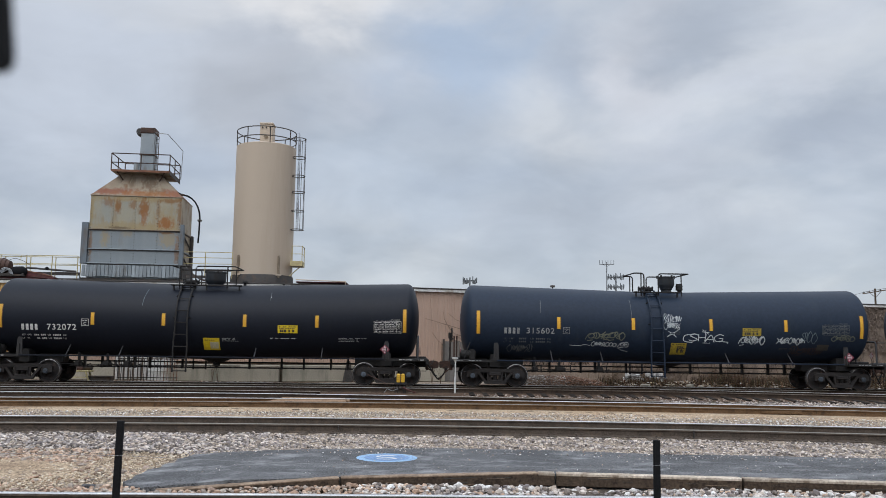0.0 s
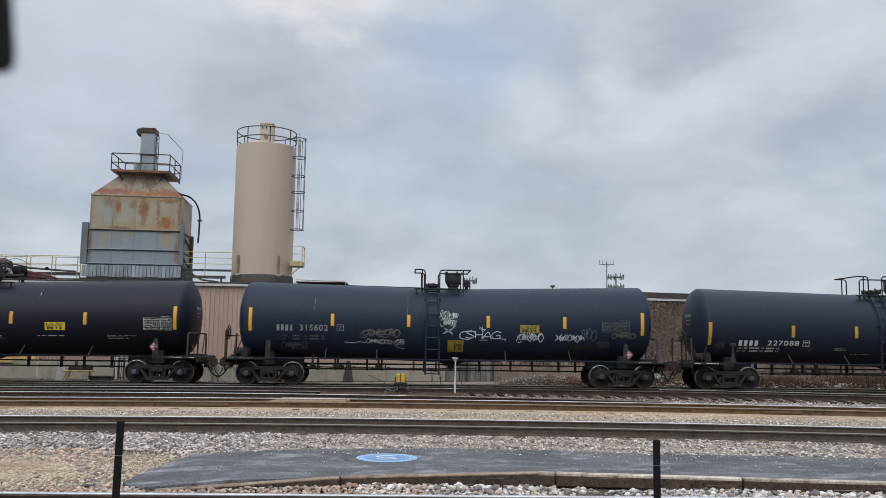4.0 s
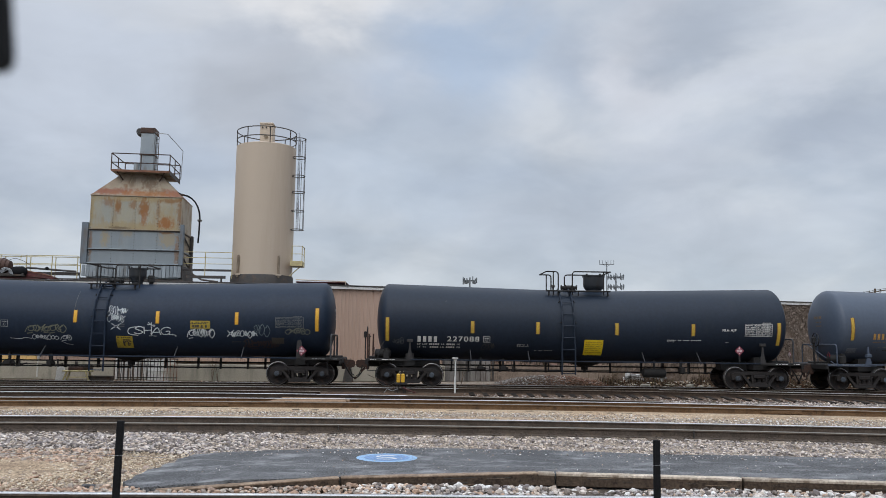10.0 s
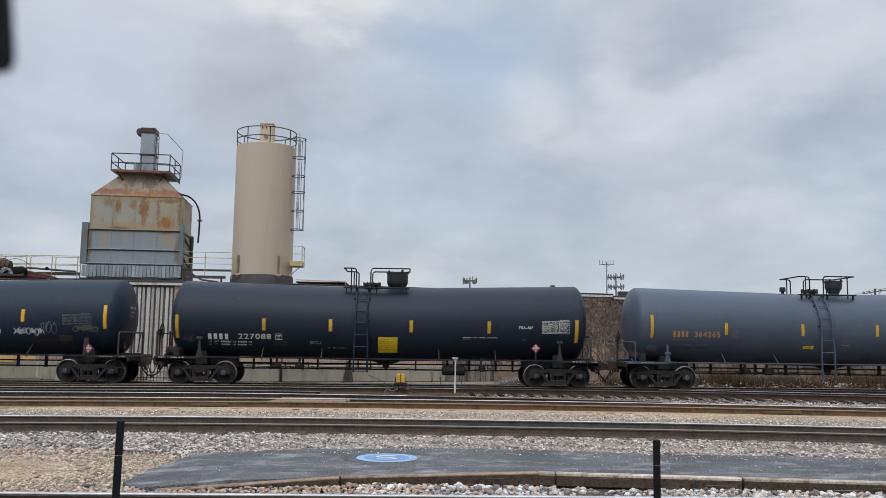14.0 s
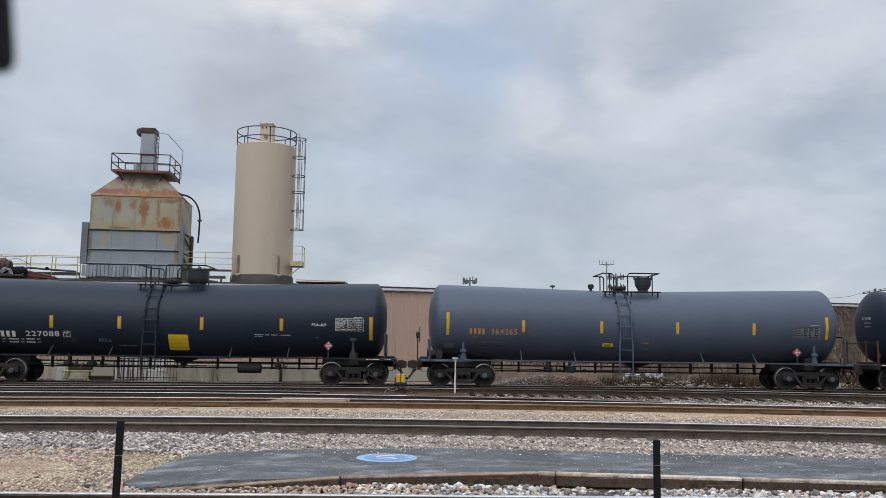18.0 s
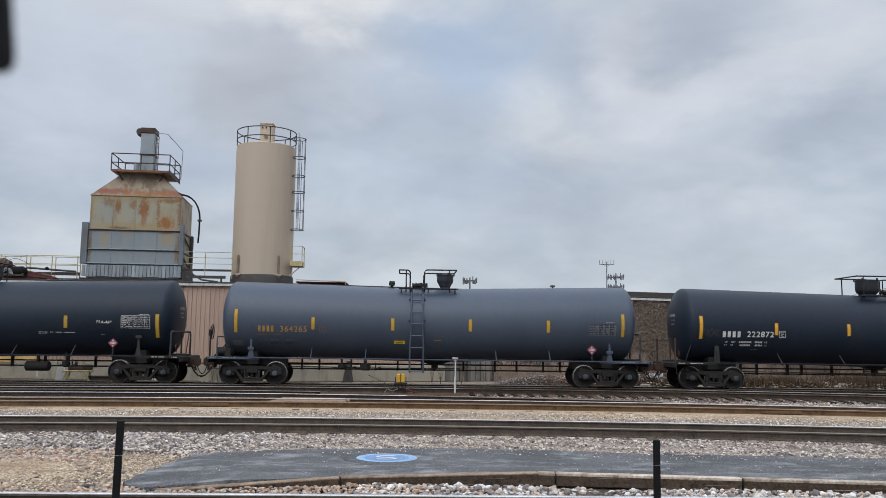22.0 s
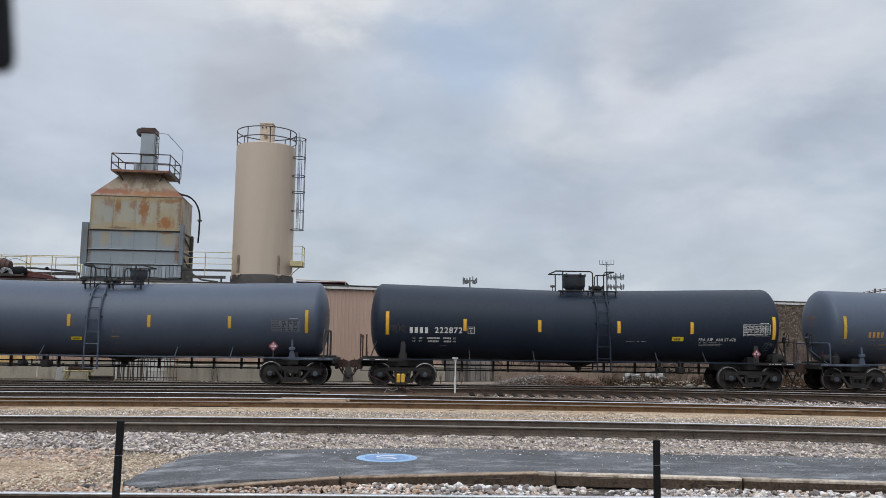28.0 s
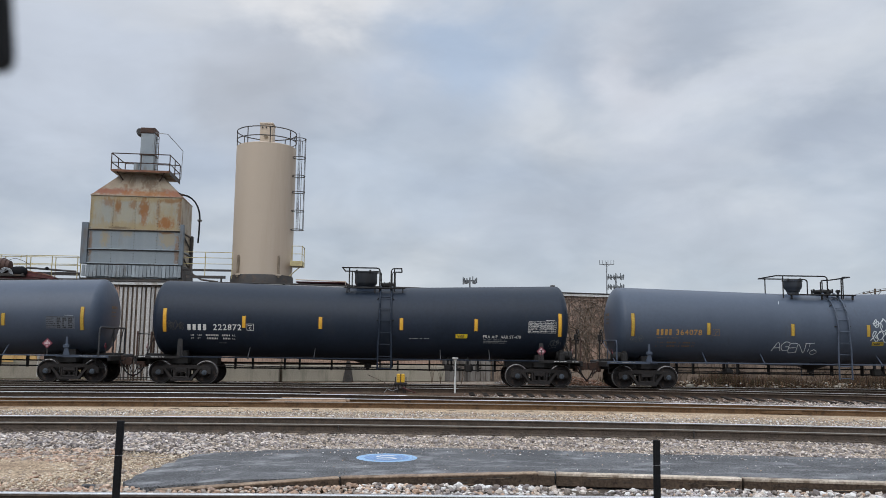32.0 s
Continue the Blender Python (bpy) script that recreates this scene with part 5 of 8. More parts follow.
# ---- far masts ----
def panel_mast(name, label, x, y, ztop, r, n, rows, mast_r=0.25, whip=0, tall=0.55):
    t = thing(name, label, "antenna mast", pose(x, y, GROUND))
    h = ztop - GROUND
    part("pole", Geo().tube([(0, 0, 0), (0, 0, h)], mast_r, 10, mast_r * 0.6), M["antenna"], t, smooth=True)
    for zr in rows:
        z = h - zr
        ring_ = [(r * math.cos(2 * math.pi * i / 12), r * math.sin(2 * math.pi * i / 12), z) for i in range(13)]
        part("ring", Geo().tube(ring_, 0.05, 5), M["antenna"], t)
        for i in range(n):
            a = 2 * math.pi * (i + 0.3) / n
            cx, cy = r * math.cos(a), r * math.sin(a)
            part("arm", Geo().tube([(0, 0, z), (cx, cy, z)], 0.045, 5), M["antenna"], t)
            part("panel", Geo().box(-0.1, 0.1, -0.06, 0.06, -tall * (0.7 + 0.3 * math.sin(i * 2.3)), tall * (0.75 + 0.25 * math.cos(i * 1.7)), 0.02), M["antenna"], t, m=pose(cx * 1.05, cy * 1.05, z + 0.22 * math.sin(i * 3.1), 0, 0, math.degrees(a)))
            if i % 3 == 0:
                part("radio_box", Geo().box(-0.2, 0.2, -0.12, 0.12, -0.45, 0.1, 0.03), M["antenna"], t, m=pose(cx * 0.7, cy * 0.7, z - 0.1, 0, 0, math.degrees(a)))
    for i in range(whip):
        px = -1.6 + 3.2 * i / (whip - 1)
        part("whip", Geo().tube([(px, 0, h - 0.5), (px, 0, h + 0.45)], 0.05, 5), M["antenna"], t)
    if whip:
        part("crossarm", Geo().tube([(-1.65, 0, h - 0.5), (1.65, 0, h - 0.5)], 0.08, 6), M["antenna"], t)
        part("strut", Geo().tube([(-0.9, 0, h - 0.5), (0, 0, h - 1.0), (0.9, 0, h - 0.5)], 0.05, 5), M["antenna"], t)
    return t


panel_mast("cell_mast", "distant grey mast ringed with antenna panels", 11.3, 150, 13.6, 1.2, 14, (0.6,), 0.22, 0, 0.62)
panel_mast("whip_mast", "distant slim grey mast with whip antennas", 44.0, 180, 19.9, 0.5, 0, (), 0.17, 6)
panel_mast("cell_mast", "distant grey mast with two rings of antenna panels", 48.6, 190, 18.3, 1.75, 14, (0.9, 3.2), 0.25, 0, 0.7)


def power_line():
    t = thing("utility_pole", "distant wooden utility pole with a tilted crossarm", "utility pole", pose(69.9, 120, GROUND))
    part("pole", Geo().tube([(0, 0, 0), (0, 0, 10.75)], 0.17, 8, 0.13), M["tie"], t)
    part("crossarm", Geo().tube([(-1.9, 0, 9.95), (2.2, 0, 10.65)], 0.09, 6), M["tie"], t)
    part("brace", Geo().tube([(-0.9, -0.1, 10.1), (0, -0.1, 9.4), (0.9, -0.1, 10.4)], 0.04, 5), M["tie"], t)
    for x in (-1.7, -0.9, 0.8, 1.9):
        part("insulator", Geo().lathe([(0.08, 0), (0.11, 0.14), (0.06, 0.3)], 8), M["dark_steel"], t, m=pose(x, 0, 10.28 + x * 0.17))
    part("wire", Geo().tube([(-9, 0, 9.0), (-4, 0, 9.5), (-1.7, 0, 10.2), (1.9, 0, 10.85), (9, 0, 11.6)], 0.025, 4), M["dark_steel"], t)
    v = thing("yard_lamp", "distant flat lamp head on a slim pole", "lamp post", pose(26.58, 150, GROUND))
    part("pole", Geo().tube([(0, 0, 0), (0, 0, 12.2)], 0.07, 8), M["dark_steel"], v)
    part("head", Geo().box(-0.42, 0.42, -0.3, 0.3, 12.22, 12.62, 0.08), M["dark_steel"], v)
    part("bracket", Geo().box(-0.1, 0.1, -0.1, 0.1, 12.1, 12.24), M["dark_steel"], v)
    return t


power_line()


# ---- along the shed's foot ----
def bar_fence():
    f = thing("bar_fence", "dark bar fence, rusty at one end, by the plant wall", "fence", pose(-13.3, 38.75, GROUND))
    part("top_rail", Geo().box(0, 2.75, -0.02, 0.02, 1.0, 1.04), M["dark_steel"], f)
    part("bottom_rail", Geo().box(0, 2.75, -0.02, 0.02, 0.14, 0.18), M["dark_steel"], f)
    for i in range(19):
        part("bar", Geo().box(-0.013, 0.013, -0.013, 0.013, 0.0, 1.04), M["dark_steel"] if i < 14 else M["rust_red"], f, m=pose(0.02 + i * 2.7 / 18, 0, 0, 0, 1.5 * math.sin(i * 2.3)))
    b = thing("white_sheet", "dirty white sheet standing against the concrete wall", "sheet", pose(-12.2, 39.6, GROUND))
    part("panel", Geo().box(0.0, 1.3, -0.02, 0.02, 0.0, 0.95, 0.01), M["coping"], b)
    part("batten", Geo().box(0.0, 1.3, -0.05, -0.022, 0.42, 0.48, 0.005), M["coping"], b)
    return f


bar_fence()


def sawhorse():
    s = thing("work_stand", "yellow-topped steel work stand", "work stand", pose(-14.85, 38.2, GROUND))
    part("top", Geo().box(-0.62, 0.62, -0.25, 0.25, 0.42, 0.48, 0.015), M["yellow_rail"], s)
    for sx in (-1, 1):
        for sy in (-0.2, 0.2):
            part("leg", Geo().bar((sx * 0.42, sy, 0.42), (sx * 0.58, sy, 0.0), 0.06, 0.06), M["yellow_rail"], s)
    part("crossbar", Geo().box(-0.5, 0.5, -0.22, -0.18, 0.16, 0.2), M["yellow_rail"], s)
    b = thing("white_board", "dirty white board leaning beside the stand", "board", pose(-15.62, 38.3, GROUND))
    part("panel", Geo().prism([(-0.26, 0), (0.2, 0), (0.12, 0.62), (-0.2, 0.66)], -0.02, 0.02), M["coping"], b)
    part("batten", Geo().box(-0.2, 0.14, 0.02, 0.05, 0.25, 0.32), M["coping"], b)
    d = thing("machine_part", "dark greasy machine part resting on a yellow stand", "machine part", pose(-14.8, 38.2, GROUND + 0.48))
    part("housing", Geo().box(-0.45, 0.2, -0.15, 0.15, 0, 0.16, 0.03), M["motor"], d)
    part("cylinder", Geo().lathe([(0.11, -0.12), (0.13, -0.1), (0.13, 0.2), (0.09, 0.24)], 14, pose(0.35, 0, 0.13, 0, 90)), M["dark_steel"], d, smooth=True)
    part("upright", Geo().box(-0.2, -0.1, -0.06, 0.06, 0.16, 0.4, 0.01), M["dark_steel"], d)
    k = thing("steel_bin", "low dark steel bin on the ground by the wall", "bin", pose(-13.85, 38.3, GROUND))
    part("body", Geo().box(-0.55, 0.5, -0.25, 0.25, 0, 0.24, 0.03), M["dark_steel"], k)
    part("rim", Geo().box(-0.58, 0.53, -0.28, -0.25, 0.19, 0.25, 0.005), M["dark_steel"], k)
    p = thing("yellow_cabinet", "small yellow wall cabinet above a pale box", "cabinet", WALL_A @ pose(9.0, -0.15, 2.1))
    part("body", Geo().box(-0.25, 0.25, -0.15, 0.12, 0, 0.42, 0.02), M["yellow"], p)
    part("lower_box", Geo().box(-0.22, 0.22, -0.12, 0.12, -0.62, -0.02, 0.02), M["coping"], p, "pale grey box")
    return s


sawhorse()


def marker_post():
    t = thing("marker_post", "slim white marker post with a flat cap between tracks", "marker post", pose(1.84, 31.5, GROUND))
    part("pole", Geo().tube([(0, 0, 0), (0.005, 0, 0.66)], 0.036, 10), M["coping"], t)
    part("neck", Geo().tube([(0.005, 0, 0.66), (0.01, 0, 1.27)], 0.026, 10), M["coping"], t)
    part("cap", Geo().lathe([(0.035, 1.22), (0.06, 1.29), (0.12, 1.34), (0.12, 1.38)], 14), M["coping"], t)
    b = thing("switch_box", "yellow switch-point box with a dark slot beside the rails", "switch box", pose(-0.22, 31.4, GROUND))
    for x0, x1 in ((-0.155, -0.015), (0.015, 0.155)):
        part("case", Geo().box(x0, x1, -0.12, 0.12, 0.42, 0.75, 0.03), M["signal_yellow"], b)
    part("slot", Geo().box(-0.02, 0.02, -0.09, 0.11, 0.43, 0.73), M["motor"], b, "dark red slot")
    for x in (-0.2, 0.2):
        part("bracket", Geo().box(x - 0.015, x + 0.015, -0.04, 0.04, 0.0, 0.62), M["iron"], b)
    part("base", Geo().box(-0.24, 0.24, -0.12, 0.12, 0.33, 0.42, 0.02), M["truck"], b, "dark base plate")
    part("stand", Geo().bar((-0.12, 0, 0.0), (-0.06, 0, 0.36), 0.05, 0.05).bar((0.14, 0, 0.0), (0.08, 0, 0.36), 0.05, 0.05), M["truck"], b)
    part("lead", Geo().tube([(-0.1, -0.2, 0.3), (-0.35, -0.25, 0.2), (-0.6, -0.2, 0.42), (-0.95, -0.1, 0.58), (-1.25, 0.0, 0.7)], 0.010, 5), M["motor"], b)
    part("lead", Geo().tube([(-0.1, -0.22, 0.2), (-0.3, -0.28, 0.12), (-0.5, -0.25, 0.2), (-0.62, -0.2, 0.05)], 0.012, 5), M["steel"], b)
    part("lead", Geo().tube([(0.1, -0.2, 0.25), (0.4, -0.3, 0.12), (0.55, -0.1, 0.05)], 0.03, 6), M["maroon"], b)
    return t


marker_post()


# ---- fence in front of the camera ----
def front_posts():
    for x, h, lean in ((-2.53, 1.23, 0.6), (2.27, 1.10, 0.2)):
        p = thing("fence_post", "slim black plastic fence post threaded by a thin cable", "fence post", pose(x, 7.5, GROUND, 0, lean), group="fence posts before the tracks")
        part("shaft", Geo().box(-0.029, 0.029, -0.022, 0.022, 0, h, 0.006), M["post"], p)
        part("eyelet", Geo().lathe([(0.008, -0.026), (0.008, 0.026)], 8), M["post"], p, m=pose(0, 0, h - 0.27, 90))
    c = thing("fence_cable", "thin pale cable strung between black posts", "cable", pose(0, 7.5, 0))
    pts = [(x, -0.035, 0.735 - 0.0096 * (x + 2.53) - 0.05 * (1 - ((x - 0) / 2.5) ** 2) * (1 if abs(x) < 2.5 else 0)) for x in [-9 + 0.6 * i for i in range(31)]]
    part("strand", Geo().tube(pts, 0.0016, 5), M["cable"], c)


front_posts()


def window_trim():
    """The edge of a dark trim close to the lens, at the upper left."""
    px = 0.25 / 1452.6
    g = Geo().prism([(-60 * px, 128 * px)] + [(6 * px, 128 * px)] + [(14 * px, 122 * px), (21 * px, 112 * px), (22 * px, 98 * px), (13 * px, -60 * px), (-60 * px, -60 * px)], -0.002, 0.002)
    g.v = [(x - 784 * px, y, 441 * px - z) for x, y, z in g.v]
    return thing("window_trim", "black rubber window trim close to the lens", "window trim", AIM @ pose(0, 0, -0.25, -90, 0, 0), kind="structure", geo=g, material=M["post"])


window_trim()


# ---- the train ----
TANK_R, TANK_L, HEAD = 1.49, 7.80, 0.46
TRUCK_AT = (-6.93, 7.0)
AXIS_END, SAG = 2.62, 0.19


def axis(x):
    """Height of the tank's axis: the barrel dips towards its middle."""
    return AXIS_END - SAG * max(0.0, 1 - abs(x) / TANK_L)


def radius(x):
    e = abs(x) - TANK_L
    return TANK_R if e <= 0 else TANK_R * math.sqrt(max(0.0, 1 - (e / HEAD) ** 2))


def skin(x, z, lift=0.0, side=-1):
    """The point of the tank's near side at x and height z."""
    r, d = radius(x), z - axis(x)
    y = math.sqrt(max(0.0004, r * r - d * d))
    q = Vector((0, y, d)).normalized() * (math.hypot(y, d) + lift)
    return (x, side * q.y, axis(x) + q.z)


def tank_geo():
    xs = [-TANK_L - HEAD * math.sin(radians(a)) for a in (89, 84, 76, 66, 54, 42, 30, 18, 8)] + [-TANK_L, -TANK_L + 0.012]
    xs += [-5.0, -2.5, -0.15, 0.15, 2.5, 5.0] + [TANK_L - 0.012, TANK_L] + [TANK_L + HEAD * math.sin(radians(a)) for a in (8, 18, 30, 42, 54, 66, 76, 84, 89)]
    g, n = Geo(), 72
    vs = [(x, radius(x) * math.sin(2 * math.pi * k / n), axis(x) + radius(x) * math.cos(2 * math.pi * k / n)) for x in xs for k in range(n)]
    fs = [(i * n + k, i * n + (k + 1) % n, (i + 1) * n + (k + 1) % n, (i + 1) * n + k) for i in range(len(xs) - 1) for k in range(n)]
    g.add(vs, fs + [tuple(range(n)), tuple(range(len(vs) - n, len(vs)))])
    return g


def decal(x0, x1, z0, z1, lift=0.006, nx=1, nz=4, slant=0.0):
    """A thin plate that follows the tank's curve."""
    g = Geo()
    w = nx + 1
    top, bot = [], []
    for j in range(nz + 1):
        for i in range(nx + 1):
            z = z0 + (z1 - z0) * j / nz
            x = x0 + (x1 - x0) * i / nx + slant * (z - z0)
            top.append(skin(x, z, lift))
            bot.append(skin(x, z, lift - 0.003))
    k = len(top)
    fs = [(j * w + i, j * w + i + 1, (j + 1) * w + i + 1, (j + 1) * w + i) for j in range(nz) for i in range(nx)]
    fs += [tuple(k + a for a in q) for q in fs]
    edge = [i for i in range(w)] + [j * w + nx for j in range(1, nz + 1)] + [nz * w + i for i in range(nx - 1, -1, -1)] + [j * w for j in range(nz - 1, 0, -1)]
    fs += [(edge[i], edge[(i + 1) % len(edge)], k + edge[(i + 1) % len(edge)], k + edge[i]) for i in range(len(edge))]
    return g.add(top + bot, fs)


def stroke(pts, w, lift=0.006):
    """A painted line of width w over (x, z) points of the tank."""
    g, vs = Geo(), []
    n = len(pts)
    for i, (x, z) in enumerate(pts):
        ax, az = pts[max(0, i - 1)]
        bx, bz = pts[min(n - 1, i + 1)]
        d = math.hypot(bx - ax, bz - az) or 1
        ox, oz = -(bz - az) / d * w / 2, (bx - ax) / d * w / 2
        vs += [skin(x + ox, z + oz, lift), skin(x - ox, z - oz, lift)]
    return g.add(vs, [(2 * i, 2 * i + 1, 2 * i + 3, 2 * i + 2) for i in range(n - 1)])


STROKES = {
    "S": [[(0.95, 0.85), (0.5, 1.0), (0.1, 0.75), (0.5, 0.5), (0.9, 0.25), (0.5, 0.0), (0.0, 0.15)]],
    "H": [[(0.1, 1.0), (0.15, 0.0)], [(0.9, 1.0), (0.85, 0.0)], [(0.1, 0.5), (0.9, 0.55)]],
    "A": [[(0.0, 0.0), (0.5, 1.0), (1.0, 0.0)], [(0.2, 0.35), (0.8, 0.4)]],
    "G": [[(1.0, 0.85), (0.5, 1.0), (0.05, 0.6), (0.3, 0.05), (0.9, 0.1), (0.95, 0.45), (0.55, 0.45)]],
    "E": [[(0.95, 1.0), (0.1, 0.95), (0.1, 0.0), (0.95, 0.05)], [(0.1, 0.5), (0.8, 0.55)]],
    "N": [[(0.05, 0.0), (0.1, 1.0), (0.9, 0.0), (0.95, 1.0)]],
    "T": [[(0.0, 0.95), (1.0, 1.0)], [(0.5, 0.98), (0.5, 0.0)]],
    "a": [[(0.5, 0.5), (0.65, 0.6), (0.5, 0.75), (0.3, 0.5), (0.5, 0.2), (0.9, 0.4), (0.8, 0.9), (0.3, 1.0), (0.0, 0.5)]],
    "b": [[(0.0, 0.2), (0.6, 0.9), (0.3, 1.0), (0.2, 0.6), (0.8, 0.1), (1.0, 0.4), (0.6, 0.5), (1.1, 1.0)]],
    "c": [[(-0.1, 0.4), (0.15, 0.95), (0.25, 0.1), (0.45, 0.9), (0.55, 0.1), (0.75, 0.95), (0.85, 0.2), (1.15, 0.7)]],
    "d": [[(-0.2, 0.0), (0.2, 0.7), (0.9, 0.8), (1.0, 0.3), (0.4, 0.2), (0.3, 0.6), (1.3, 0.95)], [(0.1, -0.15), (0.9, -0.05)]],
    "e": [[(0.0, 0.5), (0.4, 0.9), (0.45, 0.4), (0.1, 0.45), (0.6, 0.75), (0.65, 0.3), (0.3, 0.3), (0.9, 0.6), (1.2, 0.2)]],
    "f": [[(0.5, 1.0), (0.05, 0.5), (0.5, 0.0), (0.95, 0.5), (0.5, 1.0), (0.4, 0.8)]],
    "g": [[(-0.1, 0.9), (0.5, 0.6), (1.1, 1.0), (0.7, 0.5), (1.1, 0.0), (0.5, 0.4), (-0.1, 0.05), (0.3, 0.5), (-0.1, 0.9)]],
    "h": [[(0.0, 0.0), (0.3, 0.5), (0.1, 0.8), (0.5, 1.0), (0.6, 0.4), (0.4, 0.1), (1.0, 0.15), (0.9, 0.9)], [(0.7, 1.1), (1.2, 0.6)]],
}


def scrawl(x0, x1, z0, z1, n, seed, w=0.03, text=""):
    """Sprayed strokes in a box: meaningless hooks and loops, or the given letters."""
    rnd, g = random.Random(seed), Geo()
    step = (x1 - x0) / n
    for i in range(n):
        key = text[i] if text else rnd.choice("abcdefgh")
        k = 1.0 if text else rnd.uniform(0.8, 1.25)
        lean, dz = 0.18 * rnd.uniform(0.2, 1), (z1 - z0) * rnd.uniform(-0.12, 0.12)
        for j, st in enumerate(STROKES[key]):
            pts = [(x0 + (i - 0.06 + (1.1 if text else 1.3) * (u + lean * (v - 0.5))) * step, z0 + dz + (0.5 + (v - 0.5) * k) * (z1 - z0)) for u, v in st]
            if len(pts) > 2:
                pts = smooth_line(pts, 5)
            s = stroke(pts, w * rnd.uniform(0.85, 1.15), 0.006 + 0.0006 * (2 * i + j))
            g.add(s.v, s.f)
    return g


def words(text, x0, x1, z0, z1, lift=0.006):
    """Lettering bent over the tank, fitted into a box."""
    cu = bpy.data.curves.new("letters", "FONT")
    cu.body, cu.space_character, cu.offset = text, 1.15, 0.012
    tmp = bpy.data.objects.new("letters", cu)
    me = bpy.data.meshes.new_from_object(tmp)
    co = np.array([v.co[:] for v in me.vertices])
    lo, hi = co.min(0), co.max(0)
    g = Geo()
    vs = [skin(x0 + (c[0] - lo[0]) / (hi[0] - lo[0]) * (x1 - x0), z0 + (c[1] - lo[1]) / (hi[1] - lo[1]) * (z1 - z0), lift) for c in co]
    fs = [tuple(reversed(p.vertices)) for p in me.polygons]
    bpy.data.objects.remove(tmp)
    return g.add(vs, fs)


def bars(x0, x1, z0, z1, rows, seed, gap=0.58, lift=0.006):
    """Rows of small bars for print too small to read."""
    rnd, g = random.Random(seed), Geo()
    h = (z1 - z0) / rows
    for r in range(rows):
        x, z = x0, z1 - (r + 1) * h
        end = x1 - (x1 - x0) * rnd.uniform(0, 0.12)
        while x < end - 0.02:
            w = min(end - x, rnd.uniform(0.04, 0.09))
            d = decal(x, x + w, z + h * gap * 0.5, z + h * (1 - gap * 0.5), lift, 1, 1)
            g.add(d.v, d.f)
            x += w + rnd.choice((0.014, 0.016, 0.018, 0.09))
    return g


def fine_line(text, x0, x1, z0, z1):
    """A line of stencilled print: words stand as letters, each # as a plain bar."""
    g, unit = Geo(), (x1 - x0) / len(text)
    k = 0
    for run in text.split(" "):
        a, b = x0 + k * unit, x0 + (k + len(run)) * unit - unit * 0.25
        if run.startswith("#"):
            for i in range(len(run)):
                d = decal(a + i * unit, a + (i + 0.72) * unit, z0, z1, 0.006, 1, 1)
                g.add(d.v, d.f)
        elif run:
            w = words(run, a, b, z0, z1)
            g.add(w.v, w.f)
        k += len(run) + 1
    return g


def placard(car, x, z, s=0.22):
    y = -1.47
    flat = lambda k, d: Geo().prism([(x - k, z), (x, z - k), (x + k, z), (x, z + k)], y - d, y - d + 0.004)
    p = part("hazard_placard", flat(s, 0.0), M["red"], car, "rose diamond placard with a dark red border")
    part("panel", flat(s * 0.84, 0.006), M["placard_rose"], p)
    part("holder", Geo().box(x - 0.03, x + 0.03, y + 0.006, y + 0.03, 1.0, z + s * 0.6), M["iron"], p)
    part("flame_mark", Geo().prism([(x - 0.045, z + 0.06), (x + 0.045, z + 0.06), (x + 0.02, z + 0.1), (x, z + 0.14), (x - 0.025, z + 0.1)], y - 0.01, y - 0.007), M["placard_white"], p)
    part("class_mark", Geo().box(x - 0.02, x + 0.02, y - 0.01, y - 0.007, z - 0.13, z - 0.08), M["placard_white"], p)
    for i in range(4):
        part("digit_bar", Geo().box(x - 0.1 + i * 0.052, x - 0.058 + i * 0.052, y - 0.01, y - 0.007, z - 0.035, z + 0.035), M["placard_white"], p)


def frame_lines(x0, x1, z0, z1, w=0.015, rows=0, cols=()):
    g = Geo()
    for a, b, c, d in [(x0, x1, z0, z0 + w), (x0, x1, z1 - w, z1), (x0, x0 + w, z0, z1), (x1 - w, x1, z0, z1)]:
        k = decal(a, b, c, d, 0.006, 1, 2)
        g.add(k.v, k.f)
    for i in range(1, rows):
        z = z0 + (z1 - z0) * i / rows
        k = decal(x0, x1, z - w * 0.3, z + w * 0.3, 0.006, 1, 1)
        g.add(k.v, k.f)
    for c in cols:
        x = x0 + (x1 - x0) * c
        k = decal(x - w * 0.4, x + w * 0.4, z0, z1, 0.006, 1, 2)
        g.add(k.v, k.f)
    return g


WHEEL_R, BASE = 0.457, 0.889


def wheel_mesh():
    """One wheel with its flange on the inner side (towards +y); the tread is polished."""
    g = Geo()
    m = pose(0, 0, 0, 90, 0, 0)
    dark = [(0.11, -0.15), (0.11, 0.11), (0.13, 0.11), (0.16, 0.05), (0.30, 0.005), (0.385, 0.02), (0.39, 0.075), (0.43, 0.075), (0.436, 0.073)]
    back = [(0.457, -0.05), (0.483, -0.055), (0.483, -0.068), (0.40, -0.07), (0.38, -0.035), (0.2, -0.07), (0.13, -0.13)]
    g.lathe(dark + [(0.447, 0.068), (0.455, 0.05)] + back, 40, m, False)
    for k in range(3):
        t = 2 * math.pi * k / 3
        g.tube([(0.24 * math.cos(t), 0.0, 0.24 * math.sin(t)), (0.24 * math.cos(t), -0.045, 0.24 * math.sin(t))], 0.02, 6)
    me = mesh_of("wheel", g, M["wheel"], True, 35)
    me.materials.append(M["tread"])
    for i, p in enumerate(me.polygons):
        if len(dark) - 1 <= i // 40 < len(dark) + 2:
            p.material_index = 1
    return me


WHEEL_ME = wheel_mesh()


